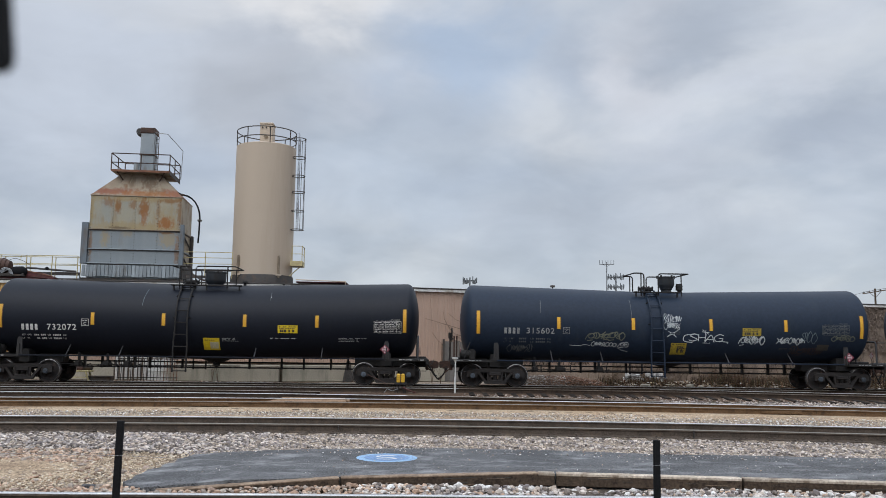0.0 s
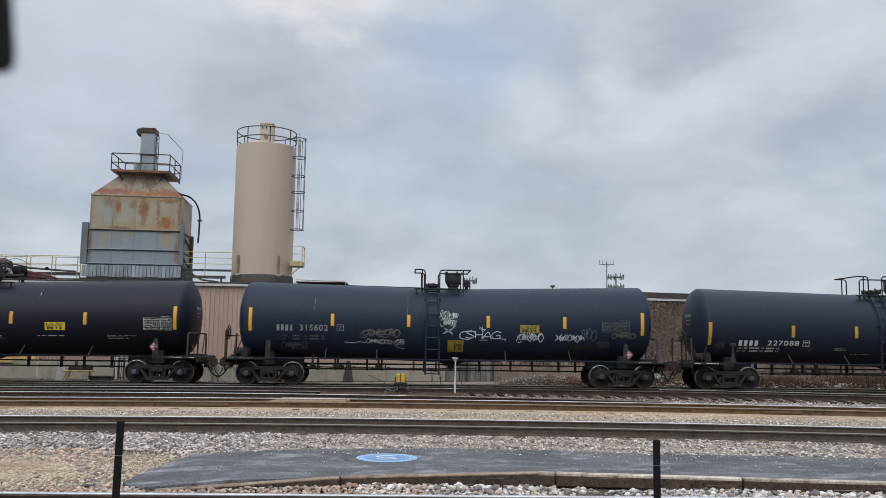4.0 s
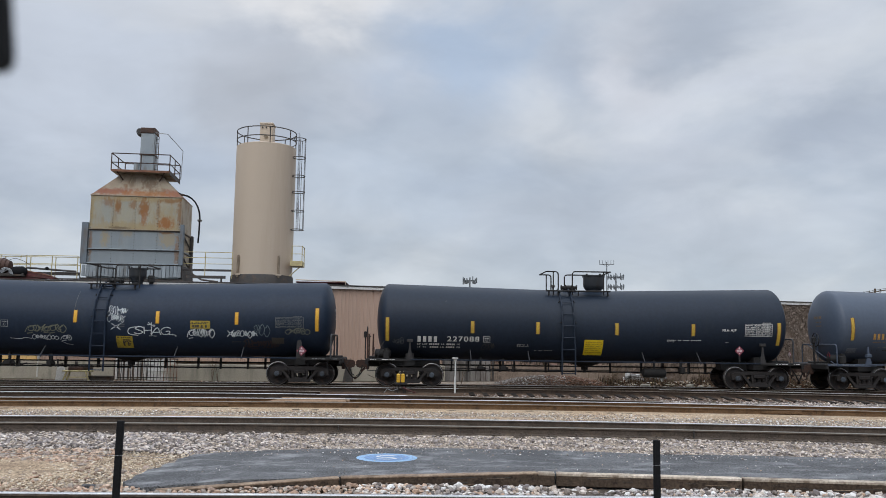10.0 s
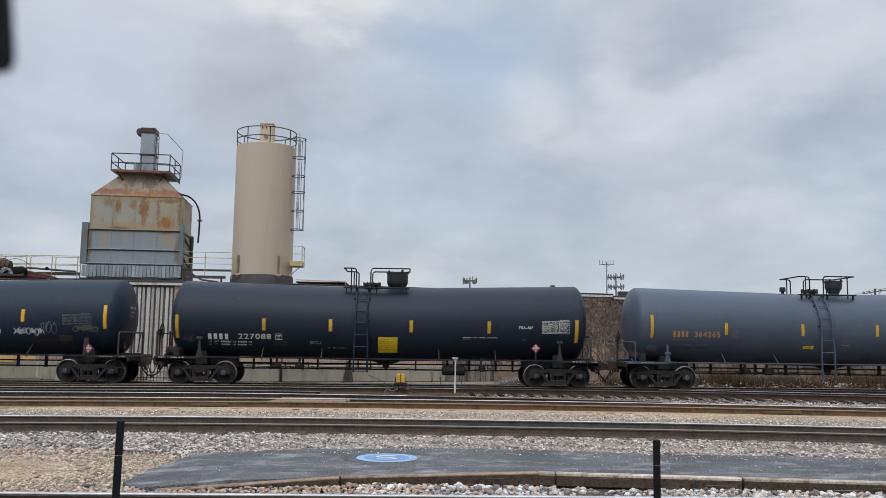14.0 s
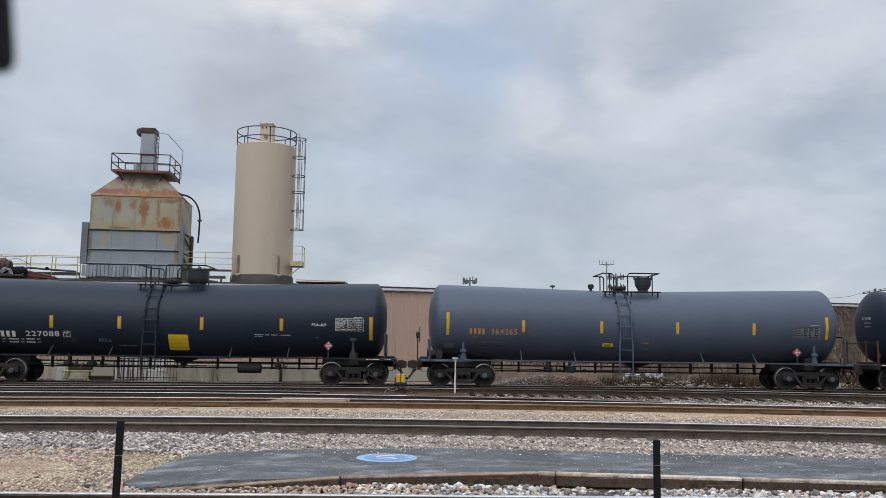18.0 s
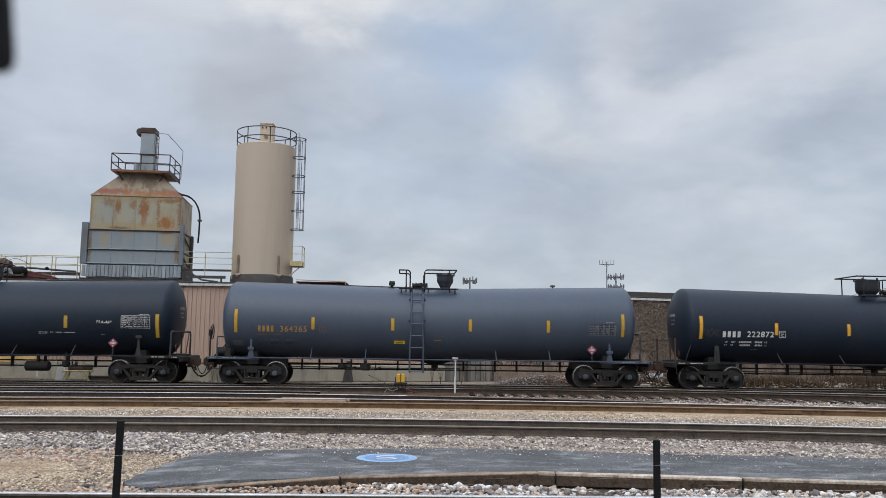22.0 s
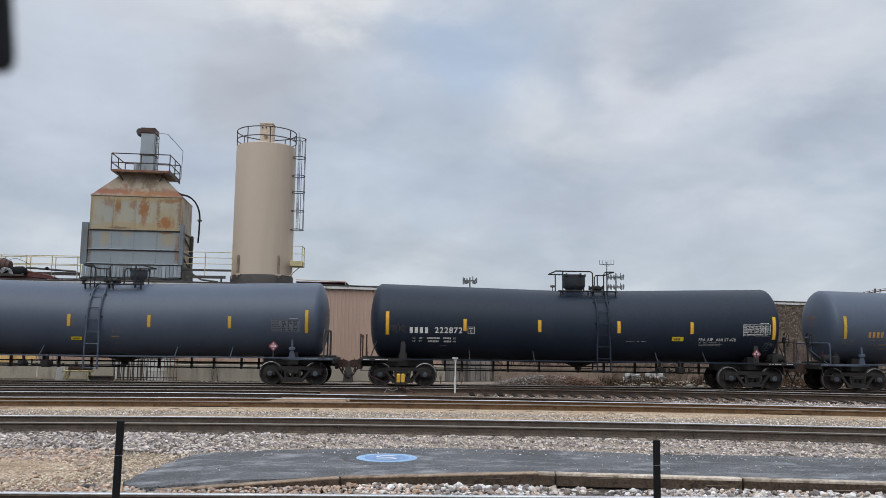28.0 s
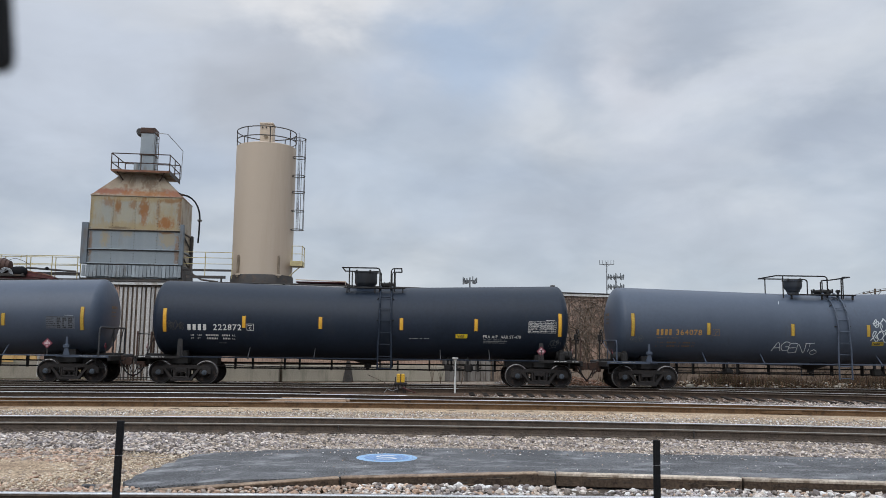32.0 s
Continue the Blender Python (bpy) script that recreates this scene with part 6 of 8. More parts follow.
def truck_meshes():
    g = Geo()
    y0, y1 = -0.07, 0.07
    g.prism([(-1.13, 0.40), (-1.13, 0.62), (-1.0, 0.685), (-0.66, 0.705), (-0.55, 0.735), (0.55, 0.735), (0.66, 0.705), (1.0, 0.685), (1.13, 0.62), (1.13, 0.40), (1.03, 0.40), (0.98, 0.57), (0.78, 0.57), (0.70, 0.60),
             (-0.70, 0.60), (-0.78, 0.57), (-0.98, 0.57), (-1.03, 0.40)], y0, y1)
    for s in (-1, 1):
        g.bar((s * 0.70, 0, 0.63), (s * 0.35, 0, 0.19), 0.095, 0.13)
        g.bar((s * 0.30, 0, 0.66), (s * 0.27, 0, 0.18), 0.065, 0.12)
        g.bar((s * 0.52, 0, 0.655), (s * 0.30, 0, 0.60), 0.05, 0.12)
        g.bar((s * 0.74, 0, 0.57), (s * 0.74, 0, 0.38), 0.07, 0.12)
    g.prism([(-0.46, 0.24), (-0.40, 0.13), (0.40, 0.13), (0.46, 0.24), (0.36, 0.25), (-0.36, 0.25)], y0 - 0.01, y1 + 0.01)
    side = mesh_of("side_frame", g, M["truck"])
    s = Geo()
    for x in (-0.2, 0.0, 0.2):
        prof = []
        for i in range(6):
            z = 0.25 + i * 0.04
            prof += [(0.06, z), (0.085, z + 0.014), (0.06, z + 0.03)]
        s.lathe(prof, 12, pose(x, 0, 0))
    spring = mesh_of("spring", s, M["truck"], True)
    b = Geo().box(-0.22, 0.22, -1.0, 1.0, 0.50, 0.66, 0.03)
    b.box(-0.3, 0.3, -0.36, 0.36, 0.62, 0.76, 0.03)
    for s in (-1, 1):
        b.box(-0.24, 0.24, s * 1.06 - 0.03, s * 1.06 + 0.03, 0.46, 0.60, 0.02)
        b.box(-0.27, 0.27, s * 1.05 - 0.03, s * 1.05 + 0.03, 0.24, 0.30, 0.01)
    bol = mesh_of("bolster", b, M["truck"])
    c = Geo().lathe([(0.15, -0.1), (0.15, 0.03), (0.125, 0.06)], 20, pose(0, 0, 0, 90))
    bear = mesh_of("bearing", c, M["truck"], True)
    e = Geo().lathe([(0.10, 0.0), (0.10, 0.03), (0.085, 0.04), (0.03, 0.045)], 18, pose(0, 0, 0, 90))
    for k in range(3):
        e.lathe([(0.018, 0.04), (0.018, 0.065)], 6, pose(0, 0, 0, 90) @ pose(0.055 * math.cos(k * 2.094), 0.055 * math.sin(k * 2.094), 0))
    cap = mesh_of("axle_cap", e, M["cap"], True)
    br = Geo().bar((-0.46, 0, 0.40), (-0.28, 0, 0.56), 0.045, 0.05).box(-0.5, -0.42, -0.7, 0.7, 0.3, 0.4, 0.02).box(0.42, 0.5, -0.7, 0.7, 0.3, 0.4, 0.02)
    brake = mesh_of("brake_beam", br, M["truck"])
    return side, spring, bol, bear, cap, brake


SIDE_ME, SPRING_ME, BOLSTER_ME, BEAR_ME, CAP_ME, BRAKE_ME = truck_meshes()
WHEELS = []
AXLE_ME = mesh_of("axle", Geo().tube([(0, -1.0, 0), (0, 1.0, 0)], 0.085, 14), M["wheel"], True)


def truck(car, x):
    t = part("truck", BOLSTER_ME, None, car, "grimy cast steel four-wheel truck", m=pose(x, 0, 0))
    for s in (-1, 1):
        part("side_frame", SIDE_ME, None, t, m=pose(0, s * 0.99, 0))
        part("spring_nest", SPRING_ME, None, t, m=pose(0, s * 0.99, 0))
        for sx in (-BASE, BASE):
            part("bearing", BEAR_ME, None, t, m=pose(sx, s * 1.0, WHEEL_R, 0, 0, 0 if s < 0 else 180))
            part("axle_cap", CAP_ME, None, t, "blue-grey axle cap", m=pose(sx, s * 1.06, WHEEL_R, 0, 0, 0 if s < 0 else 180))
    part("brake_beam", BRAKE_ME, None, t)
    for sx in (-BASE, BASE):
        part("axle", AXLE_ME, None, t, m=pose(sx, 0, WHEEL_R))
        for s in (-1, 1):
            w = part("wheel", WHEEL_ME, None, t, m=pose(sx, s * 0.75, WHEEL_R, 0, 0, 0 if s < 0 else 180))
            WHEELS.append((w, sx, s))
    return t


def coupler_geo():
    g = Geo().box(-0.45, 0.02, -0.09, 0.09, 0.78, 0.92, 0.02)
    g.prism([(0.0, 0.70), (0.2, 0.68), (0.28, 0.74), (0.28, 0.96), (0.2, 1.0), (0.0, 1.0), (-0.1, 0.93), (-0.1, 0.77)], -0.15, 0.13)
    g.prism([(0.12, 0.72), (0.3, 0.70), (0.34, 0.76), (0.34, 0.94), (0.28, 0.98), (0.12, 0.96)], -0.21, -0.12)
    g.box(-0.2, -0.06, -0.2, 0.2, 0.62, 1.06, 0.03)
    g.bar((-0.05, 0.1, 0.66), (0.12, 0.1, 0.52), 0.05, 0.05).bar((0.1, -0.05, 0.7), (0.1, -0.05, 0.5), 0.06, 0.06)
    return g


def sill_marks(e, side):
    """Short dashes of stencilled print along the end sill."""
    g, rnd = Geo(), random.Random(6)
    x = 7.55
    while x < 8.5:
        w = rnd.uniform(0.03, 0.11)
        g.box(e * x - w / 2, e * x + w / 2, side * 1.434 - 0.003, side * 1.434 + 0.003, 1.035, 1.06)
        x += w + rnd.choice((0.03, 0.03, 0.2))
    return g


def loop(pts, r=0.024):
    return Geo().tube(pts, r, 8)


def rounded(p, q, s, k=4):
    """Corner points from p to s rounded at q."""
    p, q, s = Vector(p), Vector(q), Vector(s)
    return [(p * (1 - t) ** 2 + q * 2 * t * (1 - t) + s * t * t) for t in [i / k for i in range(k + 1)]]


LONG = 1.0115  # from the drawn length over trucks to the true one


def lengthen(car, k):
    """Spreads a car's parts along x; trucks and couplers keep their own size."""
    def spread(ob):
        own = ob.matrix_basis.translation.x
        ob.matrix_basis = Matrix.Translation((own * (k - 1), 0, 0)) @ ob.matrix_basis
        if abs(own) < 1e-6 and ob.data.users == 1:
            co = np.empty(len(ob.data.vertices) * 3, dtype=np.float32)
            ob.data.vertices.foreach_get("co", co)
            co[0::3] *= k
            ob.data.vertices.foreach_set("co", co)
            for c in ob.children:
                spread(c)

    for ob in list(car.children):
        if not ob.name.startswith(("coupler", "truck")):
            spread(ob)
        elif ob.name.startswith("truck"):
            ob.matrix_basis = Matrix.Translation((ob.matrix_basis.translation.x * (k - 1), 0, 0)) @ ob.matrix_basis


def tank_car(spec):
    car = thing("tank_car", spec["label"], "tank car", group="tank cars of the train")
    body, X = M[spec["paint"]], spec
    part("tank", tank_geo(), body, car, spec.get("tank_label", ""), smooth=True)
    # stripes: tall ones at the ends, short ones along the side
    for i, x in enumerate(X["stripes"]):
        tall = i in (0, len(X["stripes"]) - 1)
        z, h = (X["stripe_z"][0], 0.9) if tall else (X["stripe_z"][1], 0.47)
        s = part("stripe", decal(x - 0.06, x + 0.06, z - h / 2, z + h / 2, 0.007, 5, 8), M[X.get("stripe", "stripe")], car, "amber reflective stripe" if "stripe" not in X else "yellow reflective stripe")
        for b0, b1 in ((0.06, 0.088), (-0.08, -0.06)):
            part("stripe_border", decal(x + b0, x + b1, z - h / 2, z + h / 2, 0.007, 2, 8), M["stripe_edge"], s)
        part("stripe", decal_far(x, z, h), M[X.get("stripe", "stripe")], car)
    # ladder over the side, with its stiles and rungs
    lx, lw = X["ladder"], 0.52
    rung_paint = M["iron"] if spec["paint"] == "tank_black" else body
    for side in (-1, 1):
        lad = None
        for k, dx in enumerate((-lw / 2, lw / 2)):
            top = [skin(lx + dx * 0.86, axis(lx) + TANK_R * math.sin(radians(a)), 0.09, side) for a in (75, 60, 45, 30, 15, 0, -8)]
            yb = side * (TANK_R + 0.10)
            pts = top + [(lx + dx, yb, 1.6), (lx + dx, yb, X["ladder_foot"])]
            if lad is None:
                lad = part("ladder", loop(pts, 0.034), rung_paint, car, "side ladder")
            else:
                part("stile", loop(pts, 0.034), rung_paint, lad)
        for j in range(8):
            z = X["ladder_foot"] + 0.05 + j * 0.465
            d = z - axis(lx)
            if d > TANK_R * 0.9:
                break
            y = side * (TANK_R + 0.10) if d < 0 else side * (math.sqrt(TANK_R ** 2 - d * d) + 0.09)
            part("rung", Geo().tube([(lx - lw / 2, y, z), (lx + lw / 2, y, z)], 0.02, 6), rung_paint, lad)
        for a in (40, 5):
            for dx in (-0.33, 0.33):
                z = axis(lx) + TANK_R * math.sin(radians(a))
                part("standoff", Geo().tube([skin(lx + dx, z, -0.02, side), skin(lx + dx * 0.8, z, 0.09, side)], 0.02, 6), M["iron"], lad)
    # top platform, valve housing, manway and guard rails
    zt = axis(0.3) + TANK_R
    px0, px1 = X["plat"]
    for y0, y1 in ((-0.95, -0.75), (0.75, 0.95)):
        zz = axis(0.3) + math.sqrt(TANK_R ** 2 - 0.75 ** 2)
        part("top_platform", Geo().box(px0, px1, y0, y1, zt - 0.07, zt - 0.02, 0.008), M["iron"], car)
        for x in (px0 + 0.1, (px0 + px1) / 2, px1 - 0.1):
            part("platform_leg", Geo().box(x - 0.02, x + 0.02, y0 + 0.05, y1 - 0.05, zz - 0.03, zt - 0.05), M["iron"], car)
    dx, dr, dh = X["dome"]
    neck = 0.22 if not spec.get("dome_flat") else 0.10
    prof = [(dr * 0.62, 0.0), (dr * 0.62, neck - 0.08), (dr * 0.74, neck - 0.06), (dr * 0.74, neck - 0.02), (dr * 0.93, neck + 0.07), (dr, neck + 0.16), (dr, dh - 0.06), (dr + 0.03, dh - 0.06), (dr + 0.03, dh - 0.015), (dr * 0.8, dh), (0.1, dh + 0.02)]
    dome = part("valve_housing", Geo().lathe(prof, 32), M["dome_grey"] if spec["paint"] == "tank_grey" else M["dome_black"], car, "round valve housing with a lipped lid", smooth=True, m=pose(dx, 0, zt - 0.03))
    for k in range(5):
        part("housing_latch", Geo().box(-0.03, 0.03, -0.05, 0.0, dh - 0.07, dh + 0.05), M["iron"], dome, m=Matrix.Rotation(k * 1.256 + 0.4, 4, "Z") @ pose(0, -dr, 0))
    hx, hr = X["hatch"]
    man = part("manway", Geo().lathe([(hr * 0.8, -0.02), (hr * 0.8, 0.08), (hr, 0.1), (hr, 0.17), (hr * 0.9, 0.2), (0.06, 0.24)], 24), M["iron"], car, "dark bolted manway", smooth=True, m=pose(hx, 0, zt))
    for k in range(8):
        a = k * math.pi / 4 + 0.2
        part("bolt", Geo().box(-0.025, 0.025, -0.025, 0.025, 0.06, 0.24), M["iron"], man, m=pose(hr * math.cos(a), hr * math.sin(a), 0))
    # each guard rail has one rounded inner end and an open outer end closed by a cross bar
    for i, (x0, x1, h) in enumerate(X["rails"]):
        outer, inner = (x1, x0) if i else (x0, x1)
        into = 1 if inner > outer else -1
        z0, z1, r = zt - 0.2, zt + h, 0.14
        for y in (-0.85, 0.85):
            pts = [(outer, y, z1), (inner - into * r, y, z1)] + rounded((inner - into * r, y, z1), (inner, y, z1), (inner, y, z1 - r)) + [(inner, y, z0)]
            gr = part("guard_rail", loop(pts, 0.027), M["iron"], car)
            part("guard_post", loop([(outer + into * 0.28, y, z0), (outer + into * 0.28, y, z1)], 0.025), M["iron"], gr)
        part("guard_rail_cross", loop([(outer, -0.87, z1), (outer, 0.87, z1)], 0.027), M["iron"], car)
    for x, h, r in X.get("vents", ()):
        part("vent_valve", Geo().lathe([(r * 0.5, -0.05), (r * 0.5, 0.08), (r, 0.1), (r * 0.9, h * 0.6), (r, h * 0.65), (r * 0.8, h)], 14), M["iron"], car, smooth=True, m=pose(x, 0, axis(x) + TANK_R))
    # side rail along the barrel foot, with its slanting struts
    for side in (-1, 1):
        sr = part("side_rail", Geo().box(-6.9, 6.9, side * 1.47 - 0.02, side * 1.47 + 0.02, 1.04, 1.09, 0.006), body, car, "long thin side rail")
        for x in X["struts"]:
            part("strut", Geo().tube([(x, side * 1.47, 1.0), (x, side * 1.46, 1.08), (x, side * 1.02, 1.47)], 0.022, 6), body if spec["paint"] == "tank_grey" else M["strut"], sr)
    # underframe: stub sills, end platforms, cradles
    for e in (-1, 1):
        part("stub_sill", Geo().box(-1.45, 1.45, -0.28, 0.28, 0.74, 1.16, 0.03), M["iron"], car, m=pose(e * 7.15, 0, 0))
        tc = TRUCK_AT[0 if e < 0 else 1]
        part("end_platform", Geo().box(-0.5, 0.5, -1.42, 1.42, 0.98, 1.08, 0.02), M["iron"], car, m=pose(e * 8.15, 0, 0))
        part("end_sill", Geo().box(-0.06, 0.06, -1.42, 1.42, 0.86, 1.06, 0.02), M["iron"], car, m=pose(e * 8.6, 0, 0))
        part("side_step", Geo().tube([(e * 8.1, -1.4, 1.0), (e * 8.1, -1.4, 0.62), (e * 8.55, -1.4, 0.62), (e * 8.55, -1.4, 1.0)], 0.018, 6), M["iron"], car)
        part("body_bolster", Geo().prism([(-0.2, 0.8), (0.2, 0.8), (0.16, 1.3), (-0.16, 1.3)], -0.95, 0.95, pose(tc, 0, 0)), M["iron"], car)
        for side in (-1, 1):
            part("side_sill", Geo().box(-1.0, 1.0, side * 1.40 - 0.03, side * 1.40 + 0.03, 0.99, 1.09, 0.01), body if spec["paint"] == "tank_grey" else M["iron"], car, m=pose(e * 7.6, 0, 0))
        sill_paint = body if spec["paint"] == "tank_grey" else M["cradle"]
        for side in (-1, 1):
            ya, yb = side * 1.41 - 0.03, side * 1.41 + 0.03
            if X["cradle"] == "plate":
                cr = part("cradle_post", Geo().prism([(-0.11, 1.06), (0.11, 1.06), (0.09, 1.66), (0.06, 1.76), (-0.06, 1.76), (-0.09, 1.66)], ya, yb, pose(tc, 0, 0)), sill_paint, car)
                part("cradle_rib", Geo().box(-0.02, 0.02, side * 1.47 - 0.02, side * 1.47 + 0.02, 1.08, 1.5), sill_paint, cr, m=pose(tc, 0, 0))
            else:
                cr = part("cradle_post", Geo().prism([(-0.13, 1.06), (0.13, 1.06), (0.05, 1.42), (0.03, 1.78), (-0.03, 1.78), (-0.05, 1.42)], ya, yb, pose(tc, 0, 0)), sill_paint, car)
                z0, w = (1.74, 0.12) if X["cradle"] == "cap" else (1.36, 0.12)
                part("cradle_pad", Geo().box(-w, w, side * 1.43 - 0.05, side * 1.43 + 0.05, z0, z0 + 0.12, 0.015), sill_paint, cr, m=pose(tc, 0, 0))
                part("cradle_mark", Geo().box(-0.05, 0.05, side * 1.463 - 0.004, side * 1.463 + 0.004, z0 + 0.03, z0 + 0.09), M["white_worn"] if X["cradle"] == "box" else M["iron"], cr, m=pose(tc, 0, 0))
            # stencilled marks along the end sill
            tagged(part("sill_print", sill_marks(e, side), M["white"] if X["ink"] == "white" else M["white_worn"], car), kind="stuff")
        # coupler with its hoses
        cp = part("coupler", coupler_geo(), M["coupler"], car, "rusty knuckle coupler", m=pose(e * 8.85, 0, 0, 0, 0, 0 if e > 0 else 180))
        hose = [(-0.08, -0.32, 0.82), (0.02, -0.33, 0.66), (0.14, -0.3, 0.45), (0.27, -0.2, 0.30), (0.37, -0.05, 0.27)]
        part("air_hose", Geo().tube(hose, 0.028, 8), M["iron"], cp, smooth=True)
        part("hose_fitting", Geo().box(0.3, 0.4, -0.1, 0.0, 0.22, 0.32, 0.02), M["coupler"], cp)
        part("uncoupling_chain", Geo().tube([(0.05, 0.28, 0.8), (0.12, 0.3, 0.6), (0.2, 0.28, 0.42), (0.3, 0.2, 0.36)], 0.018, 6), M["iron"], cp)
        part("cut_lever", Geo().tube([(-0.1, -1.3, 0.9), (0.05, -0.3, 0.86), (0.15, -0.1, 1.04)], 0.014, 6), M["iron"], cp)
        # safety loops at the end
        style = X["ends"][0 if e < 0 else 1]
        z1 = 1.06 + style[1]
        if style[0] == "loop":
            # a bent pipe across the end of the car
            c, mt = e * 8.22, body if style[2] else M["strut"]
            pts = [(c, -1.45, 1.05)] + rounded((c, -1.45, z1 - 0.15), (c, -1.45, z1), (c, -1.3, z1)) + rounded((c, 1.3, z1), (c, 1.45, z1), (c, 1.45, z1 - 0.15)) + [(c, 1.45, 1.05)]
            hr_ = part("end_rail", loop(pts, 0.026 if style[2] else 0.036), mt, car, "bent pipe end rail")
            part("end_rail_leg", loop([(c, 0.1, z1), (c, 0.1, 1.05)], 0.022 if style[2] else 0.034), mt, hr_)
            part("end_rail_brace", loop([(c, 0.9 if e < 0 else 1.2, z1 - 0.04), (c + e * 0.05, -1.36 if e < 0 else 0.6, 1.08)], 0.02), mt, hr_)
        else:
            for dx_, y in ((0.42, -1.36), (0.25, -0.2), (0.46, 0.9)):
                part("end_post", Geo().box(-0.03, 0.03, -0.02, 0.02, 1.04, z1), M["coupler"], car, m=pose(e * (8.15 + dx_), y, 0))
            part("end_rail", loop([(e * 8.57, -1.36, z1 - 0.1), (e * 8.57, 1.3, z1 - 0.1)], 0.02), M["iron"], car)
            part("end_rail", loop([(e * 8.2, -1.38, 1.05), (e * 8.05, -1.40, 1.5), (e * 7.95, -1.38, 1.75)], 0.02), M["iron"], car)
    # brake wheel and gear on one end
    be = X["brake_end"]
    bw = part("brake_wheel", Geo().tube([(0, 0.28 * math.cos(2 * math.pi * i / 20), 0.28 * math.sin(2 * math.pi * i / 20)) for i in range(21)], 0.02, 6), M["iron"], car, m=pose(be * 8.62, -0.55, 2.05))
    for i in range(3):
        a = i * math.pi / 3
        part("spoke", Geo().tube([(0, 0.28 * math.cos(a), 0.28 * math.sin(a)), (0, -0.28 * math.cos(a), -0.28 * math.sin(a))], 0.012, 5), M["iron"], bw)
    part("brake_housing", Geo().box(-0.14, -0.03, -0.09, 0.09, -0.16, 0.1, 0.03).box(-0.1, -0.05, -0.04, 0.04, -1.0, -0.14), M["iron"], bw)
    part("brake_cylinder", Geo().lathe([(0.12, -0.32), (0.17, -0.28), (0.17, 0.28), (0.12, 0.32)], 18, pose(be * 8.0, -0.9, 1.28, 0, 90)), M["iron"], car, smooth=True)
    part("retainer_valve", Geo().box(-0.12, 0.12, -0.1, 0.1, 1.08, 1.4, 0.03).lathe([(0.09, 1.2), (0.09, 1.5)], 12), M["iron"], car, m=pose(be * 7.85, -1.15, 0))
    # gear under the barrel
    for y, z in ((0.55, 0.82), (0.6, 0.60)):
        part("brake_pipe", Geo().tube([(-6.1, y, z), (6.1, y, z)], 0.03, 8), M["iron"], car)
    for x in (-5.2, -4.5, -3.2, -2.6, -1.3, 1.4, 2.7, 3.6, 4.7, 5.4):
        part("pipe_hanger", Geo().box(-0.035, 0.035, 0.5, 0.66, 0.55, 1.12), M["iron"], car, m=pose(x, 0, 0))
    ox = X["outlet"]
    zo = axis(ox) - TANK_R
    out = part("bottom_outlet", Geo().lathe([(0.75, 0.16), (0.6, 0.02), (0.25, -0.1), (0.14, -0.12), (0.14, -0.24), (0.07, -0.26), (0.06, -0.36)], 20), M["iron"], car, smooth=True, m=pose(ox, 0, zo))
    for sx in (-0.35, 0.35):
        part("outlet_brace", Geo().bar((sx * 1.3, -0.5, 0.2), (0, -0.35, -0.12), 0.04, 0.03), M["iron"], out)
    for x, ln, r, z in X["under"]:
        part("air_reservoir", Geo().lathe([(r * 0.6, -ln / 2 - 0.05), (r, -ln / 2), (r, ln / 2), (r * 0.6, ln / 2 + 0.05)], 20, pose(x, -0.55, z, 0, 90)), M["iron"], car, "black air reservoir", smooth=True)
        part("reservoir_strap", Geo().box(x - 0.03, x + 0.03, -0.62, -0.48, z, 1.25), M["iron"], car)
    for x, w, h in X["boxes"]:
        bv = part("brake_valve", Geo().box(x - w * 0.28, x + w * 0.25, -0.8, -0.45, 0.74 - h * 0.32, 0.74 + h * 0.3, 0.04).box(x - 0.04, x + 0.04, -0.6, -0.5, 0.7, 1.25), M["iron"], car)
        part("valve_body", Geo().lathe([(h * 0.22, -w * 0.3), (h * 0.3, -w * 0.24), (h * 0.3, 0.0), (h * 0.2, w * 0.1)], 14, pose(x + w * 0.3, -0.62, 0.72, 0, 90)), M["iron"], bv, smooth=True)
        part("valve_pipe", Geo().tube([(x - w * 0.8, -0.6, 0.66), (x - w * 0.3, -0.62, 0.68), (x + w * 0.5, -0.6, 0.62), (x + w * 1.1, -0.5, 0.74)], 0.022, 6), M["iron"], bv)
        part("valve_lever", Geo().bar((x + w * 0.7, -0.65, 0.9), (x + w * 0.75, -0.65, 0.6), 0.05, 0.03), M["iron"], bv)
    part("brake_rod", Geo().tube([(-6.0, -0.35, 0.72), (-2.0, -0.35, 0.68), (1.2, -0.35, 0.70)], 0.02, 6), M["iron"], car)
    for x in TRUCK_AT:
        truck(car, x)
    # lettering and plates
    for text, x0, x1, z0, z1, mt in X["words"]:
        if text:
            part("lettering", words(text, x0, x1, z0, z1), M[mt], car)
        else:
            w = (x1 - x0) / 4
            mark = part("owner_mark", decal(x0, x0 + w * 0.6, z0, z1, 0.006, 2, 3), M[mt], car, "row of four plain painted blocks")
            for k in range(1, 4):
                part("block", decal(x0 + k * w, x0 + (k + 0.6) * w, z0, z1, 0.006, 2, 3), M[mt], mark)
    for text, x0, x1, z0, z1, mt in X.get("fine", ()):
        tagged(part("small_print", fine_line(text, x0, x1, z0, z1), M[mt], car), kind="stuff")
    for i, (x0, x1, z0, z1, rows, mt) in enumerate(X["bars"]):
        tagged(part("small_print", bars(x0, x1, z0, z1, rows, i + 5), M[mt], car), kind="stuff")
